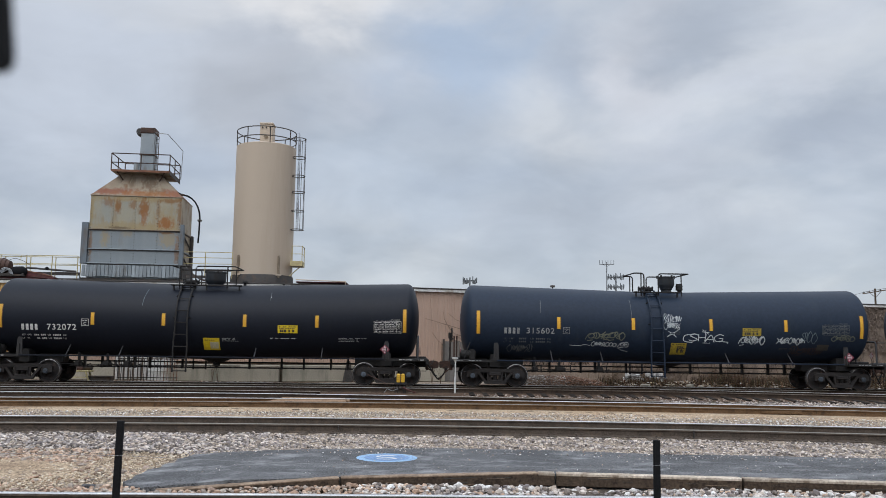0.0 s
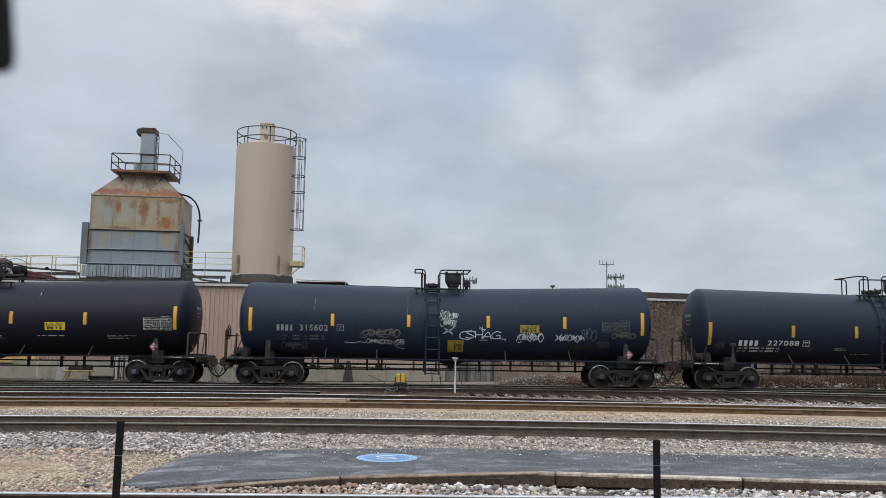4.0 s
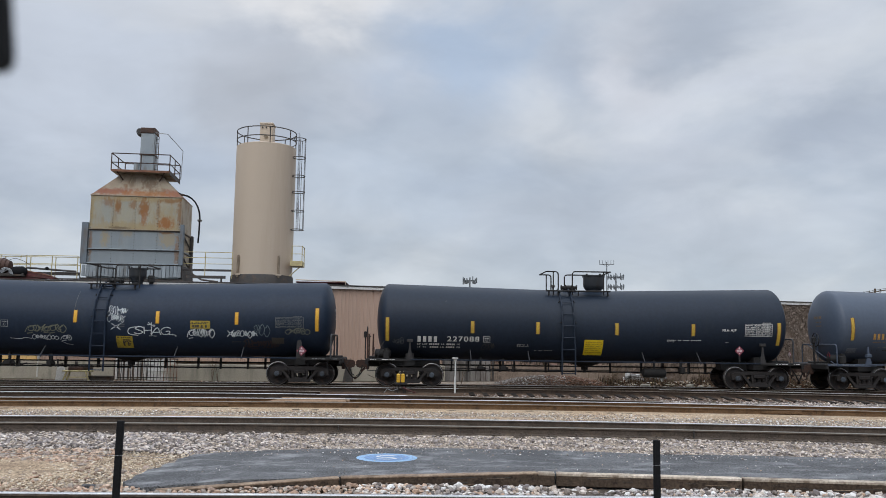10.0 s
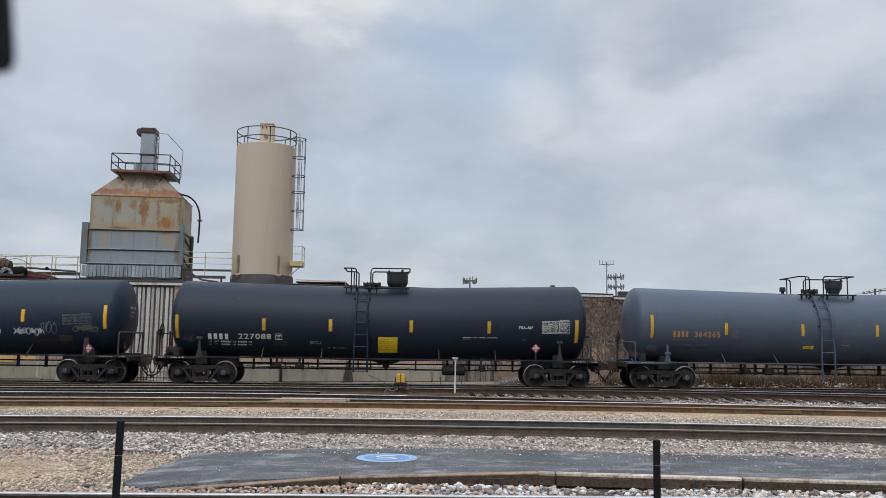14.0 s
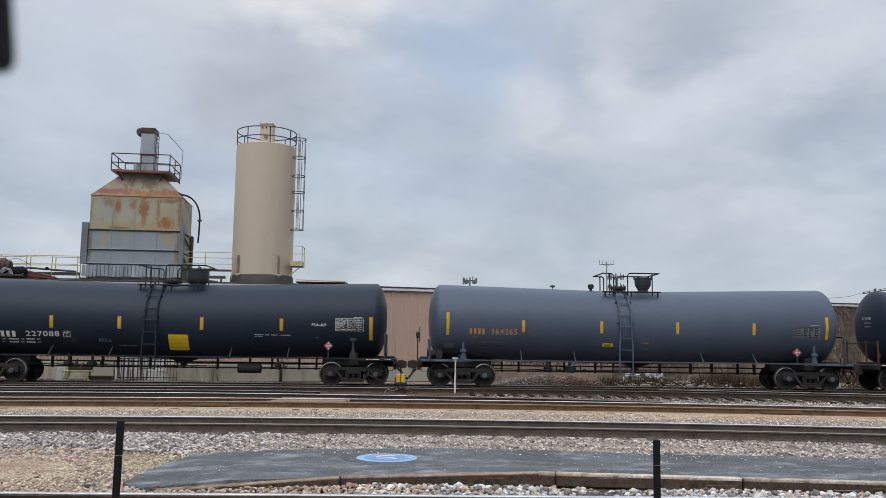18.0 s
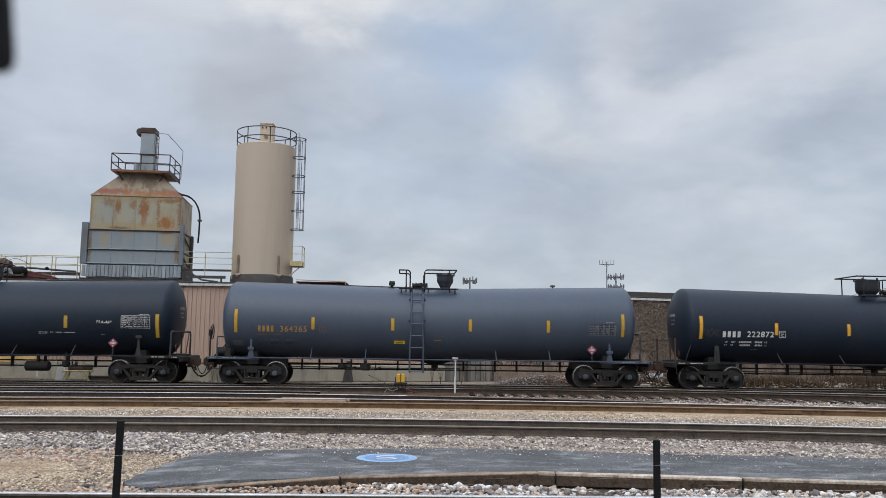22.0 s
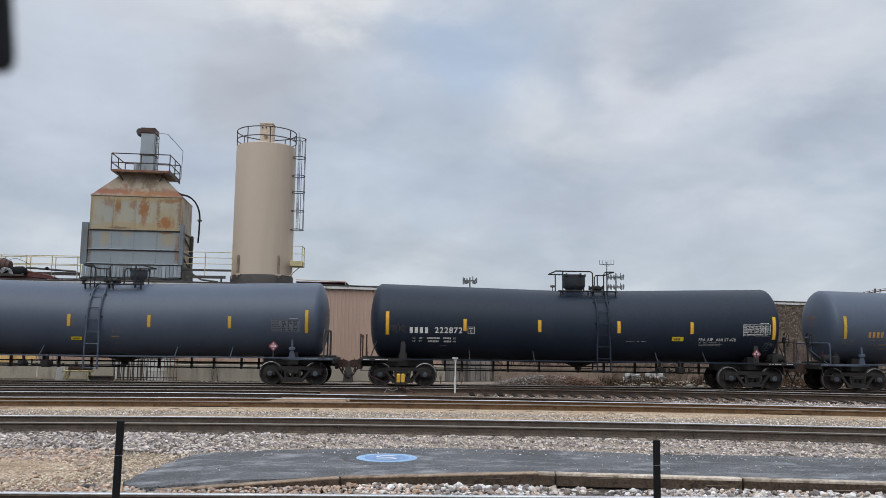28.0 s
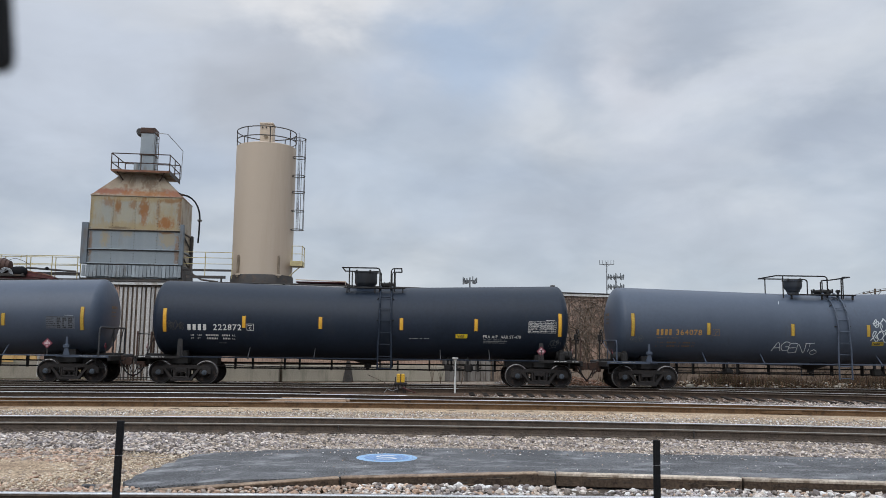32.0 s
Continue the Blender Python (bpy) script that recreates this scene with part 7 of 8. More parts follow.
    for x0, x1, z0, z1, mt, kind_ in X["plates"]:
        pl = part("placard", decal(x0, x1, z0, z1, 0.012, 2, 4), M[mt], car, "yellow notice plate" if "yellow" in mt else "")
        if kind_ == "text":
            tagged(part("print", bars(x0 + 0.04, x1 - 0.03, z0 + (z1 - z0) * 0.55, z1 - 0.03, 2, 11, 0.4, 0.018), M["ink"], pl), kind="stuff")
            tagged(part("print", bars(x0 + 0.08, x1 - 0.06, z0 + 0.03, z0 + (z1 - z0) * 0.5, 1, 12, 0.2, 0.018), M["ink"], pl), kind="stuff")
        elif kind_ == "notice":
            tagged(part("print", bars(x0 + 0.05, x1 - 0.05, z0 + 0.08, z1 - 0.05, 6, 13, 0.75, 0.018), M["yellow_worn"], pl), kind="stuff")
        elif kind_ == "stain":
            tagged(part("print", bars(x0 + 0.25, x1 - 0.05, z0 + 0.08, z1 - 0.12, 5, 15, 0.12, 0.018), M["ink"], pl), kind="stuff")
            tagged(part("print", bars(x0 + 0.04, x1 - 0.04, z1 - 0.09, z1 - 0.03, 1, 16, 0.5, 0.018), M["ink"], pl), kind="stuff")
        elif kind_ == "patch":
            part("paper", decal(x0 + (x1 - x0) * 0.42, x1 - 0.04, z0 + 0.06, z0 + (z1 - z0) * 0.68, 0.018, 1, 3), M["paper"], pl)
            tagged(part("print", bars(x0 + 0.06, x1 - 0.06, z0 + (z1 - z0) * 0.74, z1 - 0.04, 1, 14, 0.5, 0.018), M["yellow_worn"], pl), kind="stuff")
    for x0, x1, z0, z1 in X["c_box"]:
        part("stencil_box", frame_lines(x0, x1, z0, z1), M[X["ink"]], car)
        part("lettering", words("C", x0 + 0.09, x1 - 0.09, z0 + 0.04, z0 + 0.14), M[X["ink"]], car)
        tagged(part("small_print", bars(x0 + 0.05, x1 - 0.05, z1 - 0.1, z1 - 0.04, 1, 3), M[X["ink"]], car), kind="stuff")
    x0, x1, z0, z1 = X["panel"]
    if spec["paint"] == "tank_grey":
        pn = part("data_panel", decal(x0, x1, z0, z1, 0.006, 2, 4), M["pad_grey"], car, "pale grey data table with dark print")
        for k in range(4):
            q0, q1 = (x0 + 0.02, x0 + (x1 - x0) * 0.36) if k == 0 else (x0 + (x1 - x0) * (0.18 + 0.2 * k), x0 + (x1 - x0) * (0.33 + 0.2 * k))
            tagged(part("print", bars(q0, q1, z0 + 0.02, z1 - 0.04, 6, 21 + k, 0.3 if k else 0.6, 0.012), M["pad_dark"], pn), kind="stuff")
        part("heading", decal(x0 + 0.01, x1 - 0.01, z1 - 0.035, z1 - 0.012, 0.012, 2, 1), M["pad_dark"], pn)
    else:
        pn = part("data_panel", frame_lines(x0, x1, z0, z1, 0.012, 6, (0.42, 0.62, 0.82)), M[X["panel_ink"]], car, "stencilled data table")
        tagged(part("print", bars(x0 + 0.03, x0 + (x1 - x0) * 0.4, z0 + 0.02, z1 - 0.02, 6, 21, 0.7), M[X["panel_ink"]], pn), kind="stuff")
        tagged(part("print", bars(x0 + (x1 - x0) * 0.45, x1 - 0.03, z0 + 0.02, z1 - 0.02, 6, 22, 0.75), M[X["panel_ink"]], pn), kind="stuff")
    tagged(part("print", bars(x1 - 0.4, x1 - 0.02, z1 + 0.02, z1 + 0.07, 1, 23), M[X["panel_ink"]], pn), kind="stuff")
    placard(car, *X["diamond"])
    for i, (x0, x1, z0, z1, n, mt, w, *text) in enumerate(X.get("tags", ())):
        part("graffiti", scrawl(x0, x1, z0, z1, n, 31 + i * 7 + int(x0 * 10), w, *text), M[mt], car, "sprayed " + mt.split("_")[1] + " tag")
    for pts, mt, w in X.get("lines", ()):
        part("paint_streak", stroke(smooth_line(pts, 5), w, 0.007), M[mt], car)
    for mirror in (1, -1):
        hp = end_bars()
        hp.v = [(mirror * a, b, c) for a, b, c in hp.v]
        tagged(part("end_print", hp, M["white_worn" if X["ink"] == "white" else X["ink"]], car), kind="stuff")
        k = 0.15
        ep = part("end_placard", Geo().prism([(-k, 0), (0, -k), (k, 0), (0, k)], -0.004, 0.004), M["red"], car, "small red-bordered diamond placard", m=pose(mirror * 8.3, -0.95, 1.42, 0, 0, -90 * mirror))
        part("panel", Geo().prism([(-k * 0.86, 0), (0, -k * 0.86), (k * 0.86, 0), (0, k * 0.86)], -0.012, -0.006), M["placard_white"], ep)
        part("bracket", Geo().box(-0.02, 0.02, 0.004, 0.02, -0.4, 0.1), M["iron"], ep)
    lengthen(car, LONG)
    return car


def decal_far(x, z, h):
    g = decal(x - 0.06, x + 0.06, z - h / 2, z + h / 2, 0.007, 5, 6)
    g.v = [(a, -b, c) for a, b, c in g.v]
    return g


def end_bars():
    """Small print on the right-hand head."""
    g, rnd = Geo(), random.Random(9)
    for r in range(3):
        y = -0.35
        while y < (0.25 if r == 0 else 0.05):
            w, h = rnd.uniform(0.05, 0.12), (0.11 if r == 0 else 0.05)
            z = axis(7.6) + 0.3 - r * 0.16
            q = []
            for yy, zz in ((y, z), (y + w, z), (y + w, z + h), (y, z + h)):
                d = math.hypot(yy, zz - axis(7.6)) / TANK_R
                q.append((TANK_L + HEAD * math.sqrt(max(0, 1 - d * d)) + 0.008, yy, zz))
            g.add(q, [(0, 1, 2, 3)])
            y += w + 0.03
    return g


STD = dict(ladder=-0.75, ladder_foot=0.48, plat=(-1.33, 0.55), dome=(-0.2, 0.33, 0.7), hatch=(-1.05, 0.32), rails=((-1.45, -0.7, 0.72),), struts=(-4.8, -2.9, 2.3, 4.8), cradle="plate",
           ends=(("post", 0.95, 0), ("loop", 0.92, 0)), brake_end=-1, outlet=0.2, under=(), boxes=((-3.9, 0.5, 0.3), (-2.4, 0.3, 0.35)), stripe_z=(2.52, 2.5), ink="white", panel_ink="white_worn", bars=(), plates=(), c_box=(), words=())
CARS = [
    tank_car(dict(STD, label="glossy black railway tank car with amber stripes and white lettering", paint="tank_black", ladder=-0.86, plat=(-1.5, 1.25), dome=(0.02, 0.42, 0.6), hatch=(-0.95, 0.3), dome_flat=True,
                  rails=((-1.47, -0.75, 0.71), (-0.57, 0.95, 0.72)), struts=(-5.17, -3.18, 1.93, 4.5), stripe_z=(2.56, 2.49), stripes=(-7.7, -4.24, -1.56, 1.53, 4.3, 7.69), panel_ink="white", panel=(6.5, 7.56, 2.08, 2.55), diamond=(6.94, 1.44, 0.19),
                  words=(("", -6.91, -6.24, 2.03, 2.26, "white"), ("732072", -5.95, -4.85, 2.04, 2.27, "white")), fine=(("LD LMT ### ### LB ##### KG", -6.91, -5.24, 1.815, 1.875, "white"), ("LT WT    ## ### LB ##### KG", -6.93, -5.25, 1.685, 1.745, "white")),
                  bars=((0.66, 1.28, 1.67, 1.82, 3, "white_worn"), (2.51, 3.61, 1.79, 1.85, 1, "white"), (5.13, 5.98, 1.71, 1.88, 3, "white_worn"), (6.0, 6.25, 1.82, 1.88, 1, "white_worn")),
                  plates=((-0.06, 0.56, 1.34, 1.81, "yellow", "patch"), (2.8, 3.56, 2.03, 2.33, "yellow", "text")), c_box=((-4.66, -4.38, 2.21, 2.48),),
                  lines=((((-2.42, 3.02), (-2.4, 3.3), (-2.34, 3.7)), "spray_blue", 0.018), (((2.45, 3.3), (2.46, 3.62)), "spray_faint", 0.014), (((2.46, 3.42), (2.49, 3.44)), "white", 0.03)), vents=((1.2, 0.2, 0.12),), boxes=((-3.9, 0.5, 0.3), (-5.0, 0.4, 0.35), (-3.1, 0.4, 0.4)))),
    tank_car(dict(STD, label="faded blue-black railway tank car scrawled with white graffiti", paint="tank_navy", ladder=-0.6, dome=(0.26, 0.34, 0.7), hatch=(-0.6, 0.3), vents=((0.81, 0.36, 0.15),), rails=((-1.3, -0.9, 0.73), (-0.32, 0.9, 0.72)),
                  struts=(-4.73, -2.75, 2.27, 4.81), stripe_z=(2.56, 2.57), stripes=(-7.64, -4.48, -1.53, 1.57, 4.58, 7.66), ink="white_worn", panel_ink="spray_faint", panel=(6.06, 7.15, 2.23, 2.64), diamond=(7.1, 1.35, 0.2),
                  words=(("", -6.62, -5.95, 2.13, 2.36, "white_worn"), ("315602", -5.74, -4.65, 2.14, 2.37, "white_worn")), fine=(("LD LMT  ####  LB ##### KG", -6.62, -4.76, 1.91, 1.97, "spray_faint"), ("LT WT   ####  LB ##### KG", -6.62, -4.76, 1.79, 1.85, "spray_faint")), bars=((4.4, 5.1, 1.6, 1.7, 2, "spray_dim"),),
                  plates=((0.0, 0.62, 1.39, 1.84, "yellow_worn", "stain"), (2.83, 3.58, 2.16, 2.46, "yellow_worn", "text"), (5.91, 6.39, 1.62, 1.85, "ink", "")), c_box=((-4.31, -4.04, 2.14, 2.4),), boxes=((-5.3, 0.35, 0.3), (-4.3, 0.6, 0.3), (-2.7, 0.4, 0.35)),
                  tags=((-0.32, 0.34, 2.64, 2.95, 4, "spray_white", 0.017), (-0.32, 0.28, 2.36, 2.64, 4, "spray_white", 0.017), (-0.12, 0.12, 2.1, 2.36, 1, "spray_white", 0.02), (0.72, 2.05, 1.9, 2.18, 4, "spray_white", 0.034, "SHAG"), (-3.34, -1.89, 1.95, 2.22, 7, "spray_olive", 0.03), (-3.17, -2.19, 1.67, 1.84, 7, "spray_white", 0.02),
                        (-2.05, -1.72, 1.64, 1.84, 2, "spray_white", 0.02), (-6.48, -5.54, 1.44, 1.72, 5, "spray_faint", 0.024), (2.75, 3.72, 1.8, 2.12, 6, "spray_white", 0.028), (4.26, 5.3, 1.84, 2.1, 7, "spray_white", 0.028), (5.23, 5.83, 1.94, 2.3, 3, "spray_blue", 0.022), (6.44, 7.37, 1.98, 2.2, 5, "spray_olive", 0.026), (4.85, 6.1, 1.46, 1.72, 5, "spray_red", 0.045)),
                  lines=((((0.85, 2.2), (0.52, 2.14), (0.5, 1.93), (0.85, 1.87)), "spray_white", 0.032), (((1.2, 2.3), (1.5, 2.26)), "spray_white", 0.022), (((1.34, 2.18), (1.36, 2.38)), "spray_white", 0.022), (((1.22, 2.38), (1.48, 2.2)), "spray_white", 0.018), (((2.0, 1.92), (2.24, 1.9), (2.27, 1.84)), "spray_white", 0.028), (((1.25, 1.86), (1.55, 1.85)), "spray_white", 0.018), (((-4.01, 1.71), (-3.6, 1.69), (-3.45, 1.74), (-3.2, 1.7)), "spray_white", 0.02), (((-2.1, 1.62), (-1.9, 1.52), (-1.68, 1.48)), "spray_white", 0.016),
                         (((-5.19, 2.95), (-5.17, 3.46)), "spray_faint", 0.016), (((-1.58, 2.81), (-1.57, 3.55)), "spray_faint", 0.014), (((0.12, 2.28), (0.34, 2.28)), "spray_faint", 0.02), (((0.14, 2.2), (0.34, 2.2)), "spray_faint", 0.02)))),
    tank_car(dict(STD, stripe="stripe_yellow", label="charcoal railway tank car with white lettering and a large yellow notice", paint="tank_dark", ladder=-0.75, ladder_foot=0.55, plat=(-1.5, 1.08), dome=(0.6, 0.43, 0.7), dome_flat=True, hatch=(-0.43, 0.34), rails=((-1.5, -1.02, 0.74), (-0.45, 1.1, 0.75)), stripe_z=(2.24, 2.355),
                  struts=(-4.55, -2.27, 2.28, 4.49), cradle="cap", stripes=(-7.82, -4.5, -1.94, 1.18, 4.22, 7.67), panel_ink="white", panel=(6.3, 7.4, 2.14, 2.63), diamond=(6.05, 1.56, 0.19), ends=(("post", 1.0, 0), ("loop", 0.98, 0)),
                  words=(("", -6.64, -5.79, 1.76, 1.98, "white"), ("227088", -5.48, -4.22, 1.79, 1.99, "white"), ("FRA-AIP", 5.39, 5.95, 2.31, 2.42, "white")), fine=(("LD LMT ###### LB ##### KG", -6.64, -4.96, 1.645, 1.705, "white"), ("LT WT  ##### LB ##### KG", -6.64, -4.96, 1.535, 1.59, "white")),
                  bars=((-2.74, -2.26, 1.61, 1.73, 3, "white_worn"), (-2.03, -1.22, 1.45, 1.5, 1, "white_worn"), (3.2, 4.63, 1.92, 1.98, 1, "white"), (3.2, 3.5, 1.86, 1.92, 1, "white_worn"), (5.55, 5.7, 1.86, 1.91, 1, "white_worn")),
                  plates=((-0.09, 0.66, 1.32, 1.92, "yellow", "notice"),), c_box=((-4.07, -3.8, 1.77, 2.0),), under=((2.9, 0.85, 0.19, 0.62),), boxes=((-4.1, 0.5, 0.25), (-3.2, 0.5, 0.3), (4.0, 0.35, 0.45)), tags=((-7.6, -7.2, 1.65, 1.9, 3, "spray_faint", 0.014), (-4.1, -3.65, 1.5, 1.72, 4, "spray_dim", 0.014)),
                  lines=((((-5.55, 3.35), (-5.52, 3.39)), "spray_faint", 0.02),))),
    tank_car(dict(STD, stripe="stripe_yellow", label="slate grey railway tank car with orange-yellow lettering", paint="tank_grey", ladder=-0.56, ladder_foot=0.55, plat=(-1.3, 1.04), dome=(0.58, 0.34, 0.64), hatch=(-0.45, 0.3), rails=((-1.29, -0.85, 0.7), (-0.28, 1.0, 0.72)), vents=((-1.59, 0.27, 0.13),),
                  struts=(-4.64, -2.53, 2.55, 4.66), cradle="box", stripe_z=(2.49, 2.42), stripes=(-7.54, -4.58, -1.5, 1.52, 4.58, 7.53), ink="gold_worn", panel_ink="panel_grey", panel=(6.18, 7.26, 2.09, 2.56), diamond=(6.29, 1.52, 0.2), ends=(("loop", 0.8, 1), ("loop", 1.1, 0)),
                  words=(("", -6.69, -6.03, 2.08, 2.31, "gold"), ("364265", -5.84, -4.82, 2.08, 2.31, "gold")), fine=(("LD LMT ###### LB ##### KG", -6.65, -5.18, 1.74, 1.8, "spray_faint"), ("LT WT  ##### LB ##### KG", -6.65, -5.18, 1.62, 1.68, "spray_dim")), bars=((-6.69, -5.74, 1.94, 2.01, 1, "gold_worn"), (0.15, 0.5, 1.96, 2.02, 1, "gold_worn"), (0.11, 0.4, 1.78, 1.86, 1, "gold"), (0.2, 0.4, 1.52, 1.6, 1, "gold_worn")),
                  plates=((-1.44, -1.02, 1.67, 1.79, "yellow", "text"), (-7.68, -7.28, 1.53, 1.73, "pad_grey", "")), c_box=((-4.34, -4.08, 2.07, 2.33),), boxes=((-3.5, 0.5, 0.3), (-2.6, 0.6, 0.45)))),
    tank_car(dict(STD, label="dark charcoal railway tank car with bold white lettering", paint="tank_dark", ladder=0.9, ladder_foot=0.66, plat=(-0.75, 1.66), dome=(0.05, 0.46, 0.7), hatch=(0.96, 0.29), dome_flat=True, rails=((-0.85, 0.64, 0.76), (1.09, 1.5, 0.75)),
                  struts=(-4.33, -1.81, 3.07, 4.99), stripe_z=(2.48, 2.44), stripes=(-7.55, -4.53, -1.6, 1.53, 4.44, 7.74), panel_ink="white", panel=(6.5, 7.59, 2.16, 2.61), diamond=(7.0, 1.44, 0.19), brake_end=1, ends=(("post", 0.97, 0), ("post", 0.95, 0)),
                  words=(("", -6.68, -5.89, 2.1, 2.33, "white"), ("222872", -5.7, -4.63, 2.11, 2.34, "white"), ("FRA AIP", 4.73, 5.3, 1.93, 2.05, "white"), ("AAR ST-470", 5.42, 6.21, 1.93, 2.05, "white")), fine=(("LD  LMT  ######LB  ##### KG", -6.56, -4.86, 1.88, 1.945, "white"), ("LT  WT    #####LB   ##### KG", -6.56, -4.86, 1.755, 1.82, "white")),
                  bars=((1.85, 2.67, 1.86, 1.91, 1, "white_worn"), (4.75, 5.7, 1.72, 1.9, 3, "white_worn"), (-5.5, -5.2, 1.58, 1.66, 1, "spray_faint")),
                  plates=((3.65, 4.11, 1.92, 2.08, "yellow", "text"), (7.39, 7.85, 1.2, 1.44, "pad_dark", "")), c_box=((-4.42, -4.15, 2.11, 2.37),), tags=((-7.45, -6.85, 2.1, 2.42, 5, "spray_dim", 0.02), (7.38, 7.75, 1.66, 1.92, 3, "spray_faint", 0.014)), boxes=((3.4, 0.5, 0.35), (4.2, 0.5, 0.45)))),
    tank_car(dict(STD, stripe="stripe_yellow", label="slate grey railway tank car with orange lettering and white scribbles", paint="tank_grey", ladder=0.85, ladder_foot=0.47, plat=(-0.98, 1.75), dome=(-0.42, 0.37, 0.64), hatch=(0.82, 0.4), rails=((-1.5, 0.62, 0.72), (1.2, 1.55, 0.7)), vents=((1.5, 0.2, 0.1),),
                  struts=(-4.67, -2.34, 2.4, 4.7), cradle="box", stripe_z=(2.54, 2.42), stripes=(-7.57, -4.55, -1.17, 1.9, 4.8, 7.65), ink="gold_worn", panel_ink="panel_grey", panel=(6.38, 7.46, 2.09, 2.58), diamond=(6.4, 1.52, 0.2), ends=(("loop", 0.85, 1), ("post", 0.7, 1)),
                  words=(("", -6.63, -5.96, 2.15, 2.38, "gold"), ("364078", -5.85, -4.82, 2.16, 2.38, "gold")), fine=(("LD LMT ###### LB ##### KG", -6.63, -5.05, 1.83, 1.89, "gold_worn"), ("LT WT  ##### LB ##### KG", -6.63, -5.05, 1.69, 1.75, "gold_worn")), bars=((-6.61, -5.68, 2.01, 2.07, 1, "gold_worn"),),
                  plates=((2.06, 2.54, 1.84, 1.99, "yellow_worn", "text"),), c_box=((-4.39, -4.11, 2.14, 2.4),), tags=((-7.67, -7.17, 1.85, 2.1, 3, "spray_faint", 0.018), (-1.91, -0.3, 1.55, 1.9, 5, "spray_white", 0.03, "AGENT"), (-0.4, -0.12, 1.46, 1.66, 1, "spray_white", 0.028, "f"), (2.02, 2.7, 2.0, 2.4, 3, "spray_white", 0.034), (2.1, 2.9, 2.4, 2.9, 3, "spray_white", 0.03)), lines=((((-1.55, 3.45), (-1.5, 3.58)), "spray_white", 0.02),), boxes=((-3.5, 0.5, 0.3), (2.6, 0.6, 0.45)))),
]


# ---- stones, growth and other loose cover ----
def ico():
    """The corners and faces of an icosahedron."""
    q = (1 + math.sqrt(5)) / 2
    v = np.array([(-1, q, 0), (1, q, 0), (-1, -q, 0), (1, -q, 0), (0, -1, q), (0, 1, q), (0, -1, -q), (0, 1, -q), (q, 0, -1), (q, 0, 1), (-q, 0, -1), (-q, 0, 1)]) / math.hypot(1, q)
    f = [(0, 11, 5), (0, 5, 1), (0, 1, 7), (0, 7, 10), (0, 10, 11), (1, 5, 9), (5, 11, 4), (11, 10, 2), (10, 7, 6), (7, 1, 8), (3, 9, 4), (3, 4, 2), (3, 2, 6), (3, 6, 8), (3, 8, 9), (4, 9, 5), (2, 4, 11), (6, 2, 10), (8, 6, 7), (9, 8, 1)]
    return v, np.array(f)


def apart(px, py, size, k):
    """Which of the stones keep clear of those laid before them; k: the share of their size that they may come near."""
    cell, cells, keep = float(size.max()), {}, np.zeros(len(px), bool)
    for i, (x, y, s) in enumerate(zip(px, py, size)):
        a, b = int(x // cell), int(y // cell)
        if all((x - u) ** 2 + (y - v) ** 2 > (k * (s + w) / 2) ** 2 for da in (-1, 0, 1) for db in (-1, 0, 1) for u, v, w in cells.get((a + da, b + db), ())):
            cells.setdefault((a, b), []).append((x, y, s))
            keep[i] = True
    return keep


def stones(name, label, zones, material, seed, lift=None, gap=0.0):
    """Angular stones strewn over zones (x0, x1, y0, y1, count, smallest, largest, rule). gap: how far they keep apart."""
    rs = np.random.RandomState(seed)
    base, tri = ico()
    V, F, k = [], [], 0
    for x0, x1, y0, y1, n, lo, hi, rule in zones:
        px, py = rs.uniform(x0, x1, n), rs.uniform(y0, y1, n)
        if rule:
            keep = np.array([rule(a, b) for a, b in zip(px, py)], bool)
            px, py = px[keep], py[keep]
        size = lo + (hi - lo) * rs.rand(len(px)) ** 1.6
        if gap:
            keep = apart(px, py, size, gap)
            px, py, size = px[keep], py[keep], size[keep]
        n = len(px)
        sc = size[:, None] * rs.uniform(0.6, 1.15, (n, 3)) * 0.56
        sc[:, 2] *= 0.66
        v = base[None] * (1 + rs.uniform(-0.34, 0.22, (n, 12, 1))) * sc[:, None, :]
        a, b = rs.uniform(0, 6.283, n), rs.uniform(-0.5, 0.5, n)
        ca, sa, cb, sb = np.cos(a)[:, None], np.sin(a)[:, None], np.cos(b)[:, None], np.sin(b)[:, None]
        x, y, z = v[..., 0], v[..., 1] * cb - v[..., 2] * sb, v[..., 1] * sb + v[..., 2] * cb
        up = np.array([lift(a, b) for a, b in zip(px, py)]) if lift else np.zeros(n)
        v = np.stack([x * ca - y * sa + px[:, None], x * sa + y * ca + py[:, None], z + GROUND + size[:, None] * 0.26 + up[:, None]], -1)
        V.append(v.reshape(-1, 3))
        F.append((tri[None] + (k + 12 * np.arange(n))[:, None, None]).reshape(-1, 3))
        k += 12 * n
    me = fast_mesh(name, np.concatenate(V), np.concatenate(F), material)
    me.shade_flat()
    return tagged(new(name, me), label, "ballast", kind="stuff")


